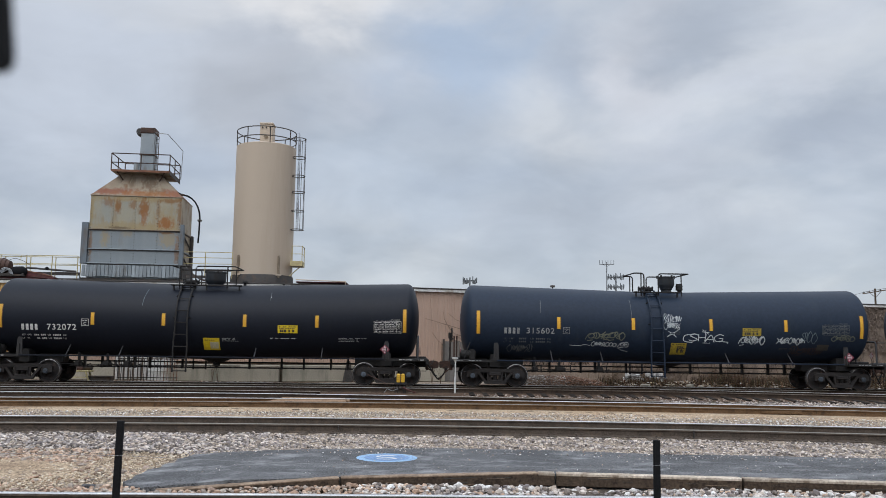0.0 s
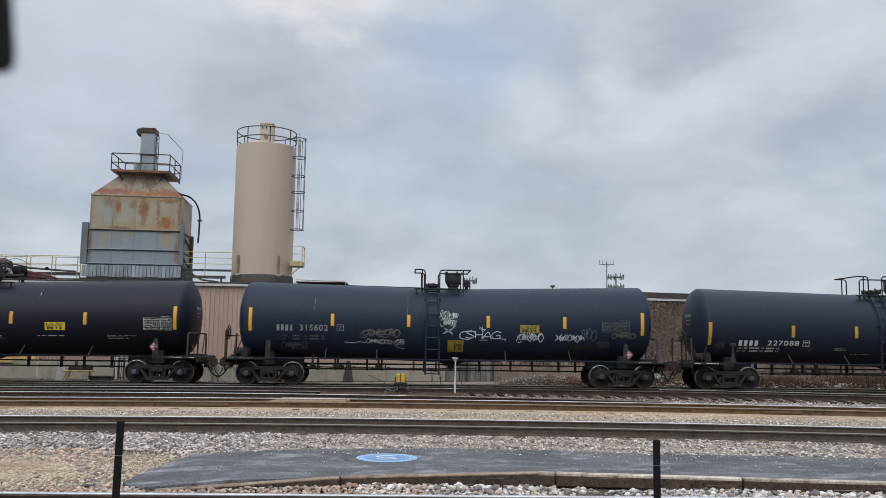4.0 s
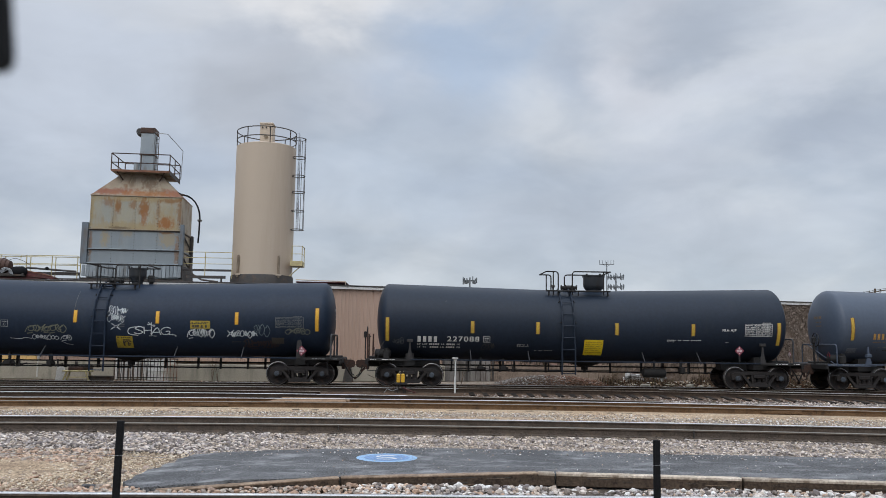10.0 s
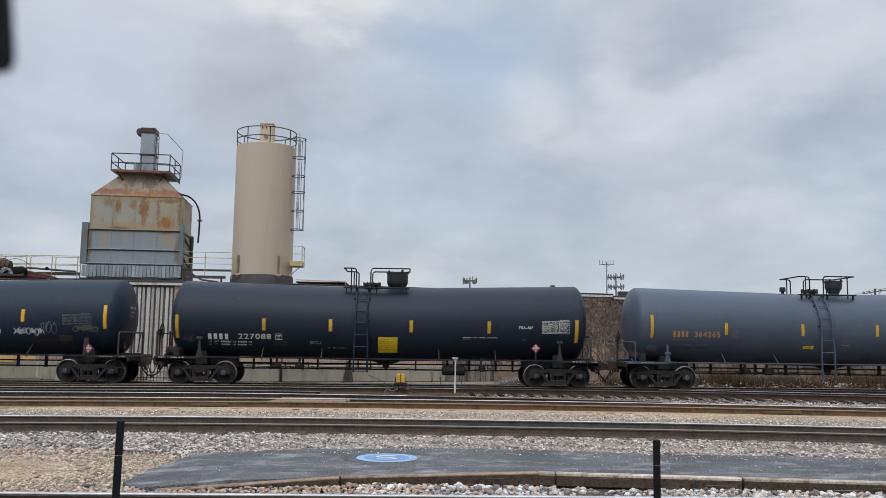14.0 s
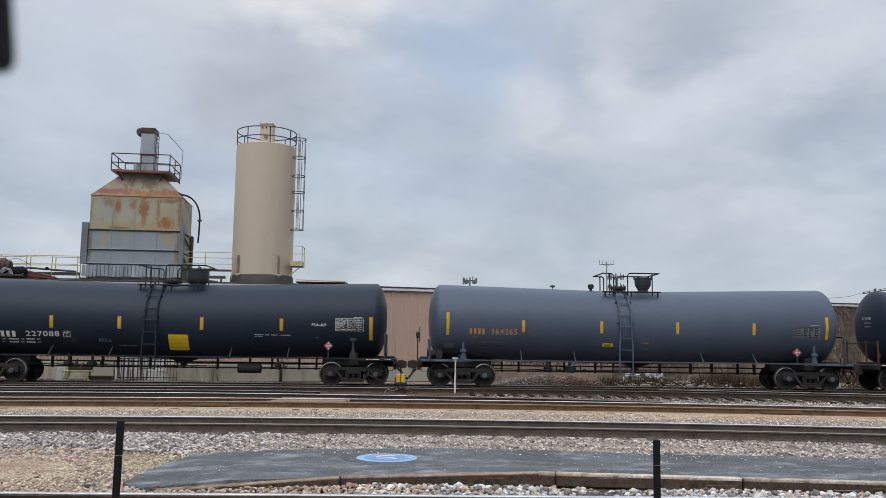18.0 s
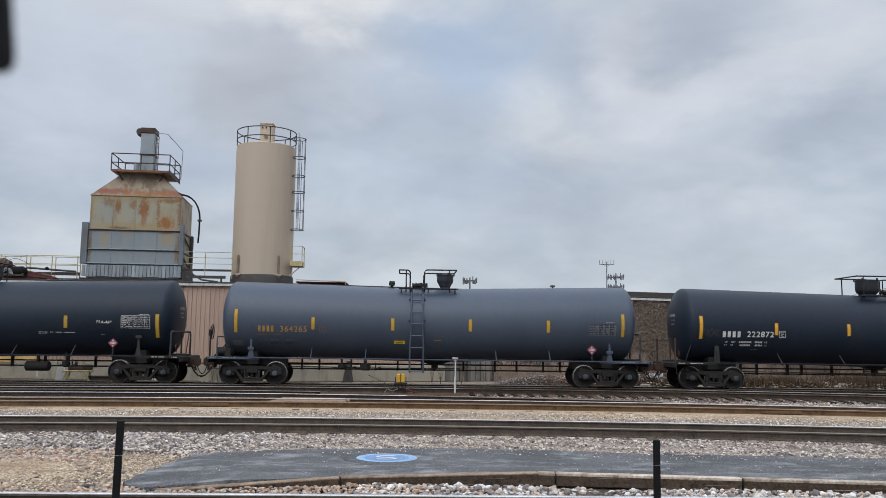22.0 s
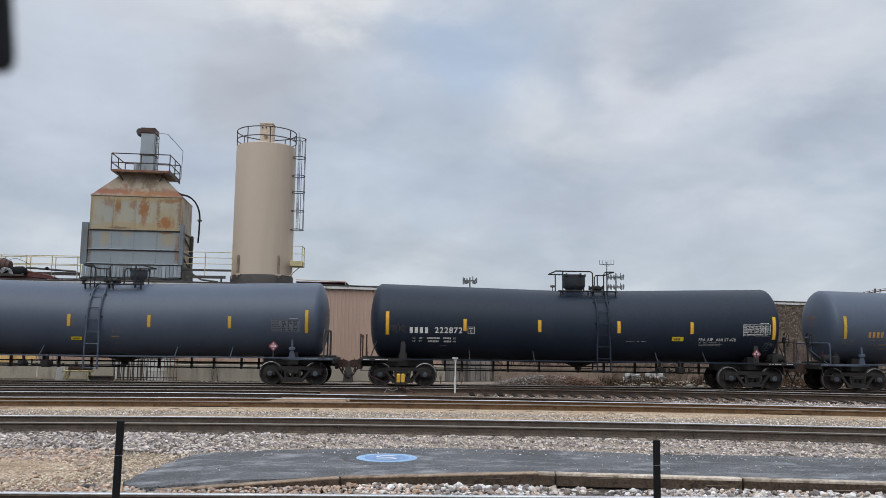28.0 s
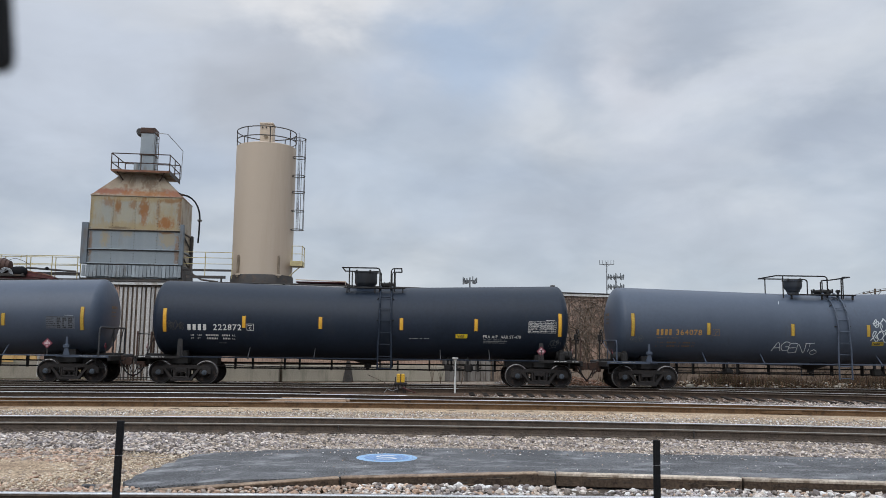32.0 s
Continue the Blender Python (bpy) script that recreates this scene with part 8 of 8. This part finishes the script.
edge = lambda x: float(np.interp(x, [q[0] for q in TIMBER_LINE], [q[1] for q in TIMBER_LINE]))
FAR_X, FAR_Y = [-3.5, -2.9, -2.2, -1.2, 0.8, 2.6, 4.3, 5.4, 7.8, 12], [13.9, 13.87, 13.7, 13.95, 14.12, 13.92, 13.52, 13.5, 13.2, 12.6]
far_edge = lambda x: float(np.interp(x, FAR_X, FAR_Y))
clear = lambda x, y: x < -3.75 or y > far_edge(x) + 0.03 or y < edge(x) - 0.2
front = lambda x, y: y < (edge(x) - 0.17 if x > -3.3 else 10.6 + 0.15 * math.sin(x * 3))
heap_front = lambda x, y: 0.10 * max(0.0, min(1.0, (2.4 - x) / 2.6)) * max(0.0, min(1.0, 1.25 - (edge(x) - 0.17 - y) / 0.8)) + 0.06 * max(0.0, min(1.0, (x - 2.6) / 1.5)) - 0.02
stones("ballast_stones", "coarse pale limestone ballast with brown pieces", [(-0.6, 7.4, 9.66, 11.6, 23000, 0.05, 0.105, front)], M["stone"], 1, heap_front, 0.74)
stones("ballast_stones", "reddish brown ballast by the rail", [(-6.4, 0.4, 9.66, 11.3, 19000, 0.05, 0.105, front)], M["stone_brown"], 31, heap_front, 0.74)
stones("ballast_chips", "small stone chips between the ballast", [(-6.4, 7.4, 9.66, 11.5, 2500, 0.015, 0.04, front)], M["stone_grey"], 33, heap_front)
near_c = LINES["near_track"]
sandy = lambda x, y: y < 14.55 + 0.4 * math.sin(x * 0.9 + 1) if x < -2.5 else y < far_edge(x) + 0.55 + 0.3 * math.sin(x * 2.1)
low = lambda x, y: 0.012 + 0.015 * math.sin(x * 3.1 + y * 5) - 0.05 * max(0.0, 1 - (near_c(x) - 0.9 - y) / 0.35)
ballast = lambda x, y: clear(x, y) and y < near_c(x) - 0.86 and not sandy(x, y)
stones("ballast_stones", "grey crushed-stone ballast between platform and rails", [(-11, -2.5, 13.2, 18.4, 30000, 0.05, 0.105, ballast), (-2.5, 13, 13.2, 18.4, 42000, 0.03, 0.08, ballast)], M["stone_grey"], 2, low, 0.68)
stones("ballast_chips", "pale stone chips and grit behind the platform", [(-11, 13, 13.2, 17.9, 12000, 0.012, 0.04, lambda x, y: clear(x, y) and y < near_c(x) - 0.86)], M["stone_tan"], 22, lambda x, y: 0.018)
stones("dirt_stones", "tan dirty stones over bare earth beside the platform", [(-7.8, -2.8, 10.0, 15.2, 17000, 0.012, 0.045, clear), (-7.6, -3.2, 10.4, 14.8, 1500, 0.03, 0.08, clear), (-2.5, 12, 12.6, 15.0, 9000, 0.012, 0.04, lambda x, y: y > far_edge(x) and sandy(x, y))], M["stone_tan"], 3)
stones("ballast_stones", "brown ballast strewn over bare earth", [(-8.6, -4.9, 13.1, 14.9, 5000, 0.05, 0.11, lambda x, y: y > 13.3 + 0.25 * math.sin(x * 1.7) + 0.6 * max(0.0, x + 5.4)), (-7.6, -3.4, 10.6, 13.4, 420, 0.03, 0.10, clear)], M["stone_brown"], 32, None, 0.7)
yard_c, mid_c = LINES["yard_track"], LINES["middle_track"]
stones("ballast_stones", "pale ballast between the yard tracks", [(-13.5, 15.5, 19.2, 24.2, 16000, 0.02, 0.055, lambda x, y: near_c(x) + 0.85 < y < yard_c(x) - 1.3 + 0.4 * math.sin(x * 1.9 + 7 * y)), (-13.5, 15.5, 21.0, 24.2, 5000, 0.03, 0.07, lambda x, y: yard_c(x) - 1.7 < y < yard_c(x) - 0.85 and math.sin(x * 2.3) + math.sin(x * 0.9 + 2) > -0.2)], M["stone_tan"], 4)
stones("ballast_stones", "white ballast between the tie ends of yard tracks", [(-13.5, 15.5, 19.2, 23.6, 8000, 0.025, 0.06, lambda x, y: near_c(x) + 0.85 < y < yard_c(x) - 1.45), (-12, -6, 36.6, 38.6, 300, 0.05, 0.12, None)], M["stone"], 41)
stones("ballast_stones", "grey ballast between the fanning yard tracks", [(2.0, 22, 26.2, 31.6, 8500, 0.035, 0.08, lambda x, y: yard_c(x) + 1.5 < y < mid_c(x) - 1.3)], M["stone_grey"], 42)
stones("ballast_stones", "dark oil-stained ballast under the train", [(-26, 32, 28.0, 38.8, 9000, 0.04, 0.09, lambda x, y: x < 2 or y > mid_c(x) - 0.7), (-15, 2.0, 25.7, 28.0, 2600, 0.03, 0.07, None)], M["stone_dark"], 14)


stones("platform_grit", "white grit scattered over the asphalt platform", [(-3.0, 10, 11.3, 14.0, 420, 0.010, 0.026, lambda x, y: edge(x) + 0.1 < y < far_edge(x) - 0.1), (-3.0, 10, 12.6, 14.3, 1100, 0.012, 0.034, lambda x, y: far_edge(x) - 0.7 < y < far_edge(x))], M["stone"], 21).location.z = 0.182


def dirt_patches():
    """Bare earth: thin, uneven aprons on the gravel."""
    for x0, y0, rx, ry, seed in ((-6.3, 12.9, 3.0, 1.9, 1), (-4.5, 21.4, 5.5, 0.55, 2), (8.5, 22.3, 5.0, 0.5, 3), (2.0, 21.6, 4.0, 0.35, 4)):
        g = Geo()
        n = 48
        pts = []
        for i in range(n):
            a = 2 * math.pi * i / n
            k = 1 + 0.28 * noise.noise((math.cos(a) * 1.7, math.sin(a) * 1.7, seed * 3.1)) + 0.08 * math.sin(a * 9 + seed)
            pts.append((x0 + rx * k * math.cos(a), y0 + ry * k * math.sin(a), GROUND - 0.02))
        g.add(pts + [(x0, y0, GROUND + 0.05)], [(i, (i + 1) % n, n) for i in range(n)])
        thing("dirt_patch", "tan bare earth showing through the gravel", "dirt", kind="structure", geo=g, material=M["dirt"])
    g, n = Geo(), 90
    xs = [-15 + 32 * i / n for i in range(n + 1)]
    y = LINES["yard_track"]
    vs = [(x, y(x) + d + w * noise.noise((x * 0.9, d, 2)), GROUND + z) for x in xs for d, w, z in ((-1.9, 0.5, -0.03), (-1.2, 0.2, 0.046), (-0.82, 0.03, 0.042))]
    g.add(vs, [(3 * i + k, 3 * i + 3 + k, 3 * i + 4 + k, 3 * i + 1 + k) for i in range(n) for k in range(2)])
    thing("dirt_patch", "orange sandy dirt along the rusty yard rail", "dirt", kind="structure", geo=g, material=M["dirt_orange"])


dirt_patches()


def stone_beds():
    """Grit under the coarse ballast; the dark beds paint in the shade between the stones."""
    beds = []
    for x0, x1, lo, hi, z, mt in ((-7, 12, lambda x: 9.62, lambda x: edge(x) - 0.2, 0.02, "grit"), (-14, -2.9, lambda x: 14.4 + 0.2 * math.sin(x * 1.3), lambda x: near_c(x) - 0.8, 0.022, "grit"), (-2.9, 15, lambda x: far_edge(x) + 0.02, lambda x: near_c(x) - 0.8, 0.022, "grit_pale")):
        g, n = Geo(), 40
        xs = [x0 + (x1 - x0) * i / n for i in range(n + 1)]
        vs = [(x, y + 0.1 * noise.noise((x * 1.3, y, 5)), GROUND + z) for x in xs for y in (lo(x), hi(x))]
        g.add(vs, [(2 * i, 2 * i + 2, 2 * i + 3, 2 * i + 1) for i in range(n)])
        beds.append(thing("ballast_bed", "grit under the ballast stones", "gravel", kind="structure", geo=g, material=M[mt]))
    # the stones that lie nearest, one by one
    rnd, shapes = random.Random(17), []
    for k in range(14):
        base, tri = ico()
        me = fast_mesh("stone", [Vector(q) * rnd.uniform(0.68, 1.2) * 0.56 for q in base], tri, M["stone_loose"])
        me.transform(Matrix.Diagonal((1.0, rnd.uniform(0.65, 1.0), rnd.uniform(0.5, 0.85), 1)))
        me.shade_flat()
        shapes.append(me)
    for i in range(300):
        x = rnd.uniform(0.2, 6.9)
        y = rnd.uniform(9.9, edge(x) - 0.28)
        s = rnd.uniform(0.06, 0.11)
        part("stone", rnd.choice(shapes), None, beds[0], m=pose(x, y, GROUND + 0.05 + heap_front(x, y), rnd.uniform(-35, 35), rnd.uniform(-25, 25), rnd.uniform(0, 360)) @ Matrix.Diagonal((s, s, s, 1)))


stone_beds()


def ivy():
    """Dead ivy over the right-hand wall: stems and many small leaves."""
    rnd, rs = random.Random(5), np.random.RandomState(5)
    g = Geo()
    for i in range(240):
        x, z = rnd.uniform(11.5, 46), 0.0
        if i < 130:
            x = rnd.uniform(9.5, 18.5) if i % 3 else rnd.uniform(12.5, 18)
            z = rnd.choice((0.0, 1.0, 2.0))
        pts, a = [], 90 + rnd.uniform(-20, 20)
        for _ in range(rnd.randint(7, 13)):
            pts.append((x, -0.07 - 0.02 * rnd.random(), z))
            a += rnd.uniform(-38, 38)
            a = max(15, min(165, a))
            x, z = x + 0.45 * math.cos(radians(a)), min(H_C - 0.2, z + 0.45 * math.sin(radians(a)))
        g.tube(pts, rnd.uniform(0.014, 0.034), 5, 0.008)
    iv = new("dead_ivy", mesh_of("dead_ivy", g, M["vine"]))
    iv.matrix_basis = WALL_B
    tagged(iv, "bare brown ivy stems climbing the shed wall", "ivy", kind="stuff")
    n = 46000
    x = np.concatenate([rs.uniform(17.2, 46, n - 5000), rs.uniform(10.5, 17.6, 5000)])
    z = H_C * rs.rand(n) ** 0.9 * 0.97
    keep = np.array([noise.noise((a * 0.8, b * 0.9, 2.2)) > (-0.4 if b > 1.7 else 0.05) for a, b in zip(x, z)], bool)
    x, z = x[keep], z[keep]
    n = len(x)
    s, a = rs.uniform(0.03, 0.13, n), 1.571 + rs.normal(0, 1.0, n)
    c = np.stack([x, -0.03 - 0.16 * rs.rand(n) ** 2, z], -1)
    u = np.stack([np.cos(a), rs.uniform(-0.5, 0.5, n), np.sin(a)], -1) * s[:, None]
    v = np.stack([-np.sin(a), rs.uniform(-0.5, 0.5, n), np.cos(a)], -1) * s[:, None] * 0.28
    V = np.stack([c - u, c + v, c + u, c - v], 1).reshape(-1, 3)
    q = 4 * np.arange(n)[:, None]
    F = np.concatenate([q + np.array([[0, 1, 2]]), q + np.array([[0, 2, 3]])])
    lv = new("ivy_leaves", fast_mesh("ivy_leaves", V, F, M["leaf_dry"]))
    lv.matrix_basis = WALL_B
    tagged(lv, "dense dry brown ivy leaves on the wall", "ivy", kind="stuff")


ivy()


def brush():
    """Dry weeds and rubble at the wall's foot."""
    rs = np.random.RandomState(8)
    n = 52000
    x = np.concatenate([rs.uniform(9.4, 36, n // 2), 9.4 + 26 * rs.rand(n // 2 // 40).repeat(40) + rs.normal(0, 0.22, n // 2)])
    y = 38.2 + rs.rand(n) * (2.3 + np.maximum(x - 11.5, 0) * 0.3)
    h = rs.uniform(0.1, 1.0, n) ** 1.6 * (0.62 + 0.45 * np.sin(x * 1.3) * np.sin(x * 0.47 + 1))
    a, q = rs.uniform(0, 6.283, n), rs.uniform(0, 6.283, n)
    w = rs.uniform(0.005, 0.016, n)
    b = np.stack([x, y, np.full(n, GROUND - 0.02)], -1)
    d = np.stack([np.cos(a), np.sin(a), 0 * a], -1) * w[:, None]
    lean = rs.uniform(0.05, 0.9, n) ** 2
    tip = b + np.stack([np.cos(q) * h * lean, np.sin(q) * h * lean, h * np.sqrt(1 - np.minimum(lean, 0.95) ** 2)], -1)
    V = np.stack([b - d, b + d, tip], 1).reshape(-1, 3)
    ob = new("dry_weeds", fast_mesh("dry_weeds", V, 3 * np.arange(n)[:, None] + np.array([[0, 1, 2]]), M["grass_dry"]))
    tagged(ob, "dry brown winter weeds along the wall's foot", "weeds", kind="stuff")
    # fallen leaves and scraps among the weeds
    n = 9000
    x = rs.uniform(9.6, 36, n)
    y = 37.3 + rs.rand(n) * (3.0 + np.maximum(x - 11.5, 0) * 0.3)
    a, sz = rs.uniform(0, 6.283, n), rs.uniform(0.02, 0.07, n)
    c = np.stack([x, y, GROUND + 0.03 + 0.22 * rs.rand(n) ** 2.5], -1)
    u = np.stack([np.cos(a), np.sin(a), rs.uniform(-0.4, 0.6, n)], -1) * sz[:, None]
    v = np.stack([-np.sin(a), np.cos(a), rs.uniform(-0.4, 0.9, n)], -1) * sz[:, None] * 0.6
    V = np.stack([c - u, c + v, c + u, c - v], 1).reshape(-1, 3)
    q = 4 * np.arange(n)[:, None]
    ob = new("leaf_litter", fast_mesh("leaf_litter", V, np.concatenate([q + np.array([[0, 1, 2]]), q + np.array([[0, 2, 3]])]), M["litter"]))
    tagged(ob, "pale fallen leaves and scraps among dry weeds", "leaf litter", kind="stuff")
    # mound of rubble
    g = Geo()
    m, k = 26, 12
    vs = []
    for j in range(k + 1):
        for i in range(m + 1):
            u, v = i / m * 2 - 1, j / k * 2 - 1
            e = max(0.0, 1 - u * u) * max(0.0, 1 - v * v)
            vs.append((6.9 + 2.7 * u, 39.3 + 0.95 * v, GROUND - 0.03 + 0.44 * e ** 0.8 + 0.08 * noise.noise((u * 5, v * 4, 1.0)) * (e > 0.02)))
    g.add(vs, [(j * (m + 1) + i, j * (m + 1) + i + 1, (j + 1) * (m + 1) + i + 1, (j + 1) * (m + 1) + i) for j in range(k) for i in range(m)])
    thing("rubble_mound", "low mound of dirt and rubble by the shed", "mound", geo=g, material=M["bed"], smooth=True)
    heap = lambda x, y: 0.42 * (max(0.0, 1 - ((x - 6.9) / 2.7) ** 2) * max(0.0, 1 - ((y - 39.3) / 0.95) ** 2)) ** 0.8
    stones("heap_stones", "loose grey stones over a gravel heap", [(4.2, 7.6, 38.35, 39.9, 2200, 0.03, 0.09, None)], M["stone_heap"], 12, heap)
    stones("heap_stones", "brown rubble over a gravel heap", [(6.5, 9.9, 38.35, 39.9, 3000, 0.03, 0.10, None)], M["stone_rust"], 13, heap)
    rnd = random.Random(3)
    for i in range(34):
        x = rnd.uniform(9.8, 27)
        s = rnd.uniform(0.06, 0.22)
        rg = Geo().box(-s, s, -s * 0.6, s * 0.6, 0, s * rnd.uniform(0.4, 0.9), s * 0.15)
        thing("rubble_block", "broken whitish rubble piece among dry weeds", "rubble", pose(x, 37.2 + rnd.random() * 1.8 + (x - 9.8) * 0.1, GROUND, 0, 0, rnd.uniform(0, 180)), group="rubble by the wall", geo=rg, material=M["concrete"])
    for i in range(44):
        w, h = rnd.uniform(0.12, 0.36), rnd.uniform(0.12, 0.2)
        bg = Geo().box(-w / 2, w / 2, -0.12, 0.12, 0, h, 0.02)
        bg.v = [(x + 0.03 * noise.noise((x * 9, y * 9, i)), y, z + 0.03 * noise.noise((x * 7, z * 9, i + 3))) for x, y, z in bg.v]
        thing("concrete_lump", "broken whitish concrete lump in a low heap", "rubble", pose(10.75 + rnd.uniform(0, 2.0), 40.45 + rnd.uniform(-0.2, 0.2), GROUND + (0, 0.14, 0.27, 0.38)[i % 4], rnd.uniform(-14, 14), rnd.uniform(-14, 14), rnd.uniform(0, 180)), group="broken concrete by the wall", geo=bg, material=M["snow"])
    for x, hh in ((-9.0, 1.1), (-8.75, 0.9), (1.2, 1.0), (1.6, 0.8), (2.6, 0.9), (16.0, 1.3), (21, 1.5)):
        tw = Geo()
        for _ in range(5):
            a = rnd.uniform(-0.4, 0.4)
            tw.tube([(0, 0, 0), (a * 0.3, 0, hh * 0.5), (a, rnd.uniform(-0.2, 0.2), hh)], 0.012, 5, 0.004)
        thing("bare_sapling", "thin leafless sapling by the shed wall", "sapling", pose(x, 38.9 + max(0, x) * 0.12, GROUND), geo=tw, material=M["vine"])


brush()


# ---- ties under the rails, piece by piece ----
def ties():
    me = mesh_of("tie", Geo().box(-0.115, 0.115, -1.3, 1.3, -0.34, -0.165, 0.015), M["tie"])
    rnd = random.Random(2)
    for name, x0, x1 in (("platform_track", -14, 14), ("near_track", -20, 24), ("yard_track", -30, 34), ("middle_track", -30, 40), ("train_track", -30, 40)):
        x = x0
        long = mesh_of("tie", Geo().box(-0.1, 0.1, -2.45, 1.0, -0.34, -0.135, 0.015), M["tie_dark"]) if name == "middle_track" else None
        while x < x1:
            q = LINES[name]
            a = math.degrees(math.atan2(q(x + 0.1) - q(x - 0.1), 0.2))
            part("tie", long if long and x > 2 else me, None, TRACKS[name], m=pose(x + rnd.uniform(-0.03, 0.03), q(x) + rnd.uniform(-0.05, 0.05), rnd.uniform(-0.012, 0.008), 0, 0, a + rnd.uniform(-1, 1)))
            x += 0.56
    # tie plates and spikes along the near rail behind the platform
    plate = mesh_of("tie_plate", Geo().box(-0.11, 0.11, -0.19, 0.12, -0.168, -0.152, 0.004), M["rail_side"])
    spike = mesh_of("spike", Geo().box(-0.022, 0.022, -0.10, -0.06, -0.155, -0.115, 0.006), M["rail_side"])
    x, q = -11.0, LINES["near_track"]
    while x < 13:
        a = math.degrees(math.atan2(q(x + 0.1) - q(x - 0.1), 0.2))
        p = part("tie_plate", plate, None, TRACKS["near_track"], m=pose(x, q(x) - 0.7525, 0, 0, 0, a + rnd.uniform(-3, 3)))
        for dx in (-0.05, 0.06):
            part("spike", spike, None, p, m=pose(dx, 0, rnd.uniform(-0.006, 0.008)))
        x += 0.56 + rnd.uniform(-0.04, 0.04)


ties()

# ---- what moves ----
# metres that the train has gone along x, against time
RUN = [(0, 19.75), (1, 17.50), (2, 15.24), (3, 13.04), (3.5, 11.93), (5.5, 7.52), (6.5, 5.31), (7.5, 3.19), (9, 0.01), (10, -2.06), (11, -4.12), (12, -6.15), (13, -8.17), (14.5, -11.26), (16.5, -15.32), (17.5, -17.35), (18.5, -19.39), (19.5, -21.42), (20.5, -23.49), (22, -26.65), (23, -28.75), (24, -30.84), (25.5, -33.97), (27.5, -38.12), (28.5, -40.19), (29.5, -42.32), (30.5, -44.51), (31.5, -46.70), (32, -47.79)]
HOME = [-27.51 + 18.41 * i - 0.13 for i in range(6)]


def run_at(t):
    return float(np.interp(t, [r[0] for r in RUN], [r[1] for r in RUN]))


def motions():
    for car, home in zip(CARS, HOME):
        walk(car, [(t, pose(home + s, 33.9, 0)) for t, s in RUN])
    steps = [i * 0.2 for i in range(161)]
    turn = [math.degrees(run_at(t) / WHEEL_R) for t in steps]
    for w, sx, s in WHEELS:
        half = pose(0, 0, 0, 0, 0, 0 if s < 0 else 180)
        walk(w, [(t, pose(sx, s * 0.75, WHEEL_R, 0, a, 0) @ half) for t, a in zip(steps, turn)])


motions()
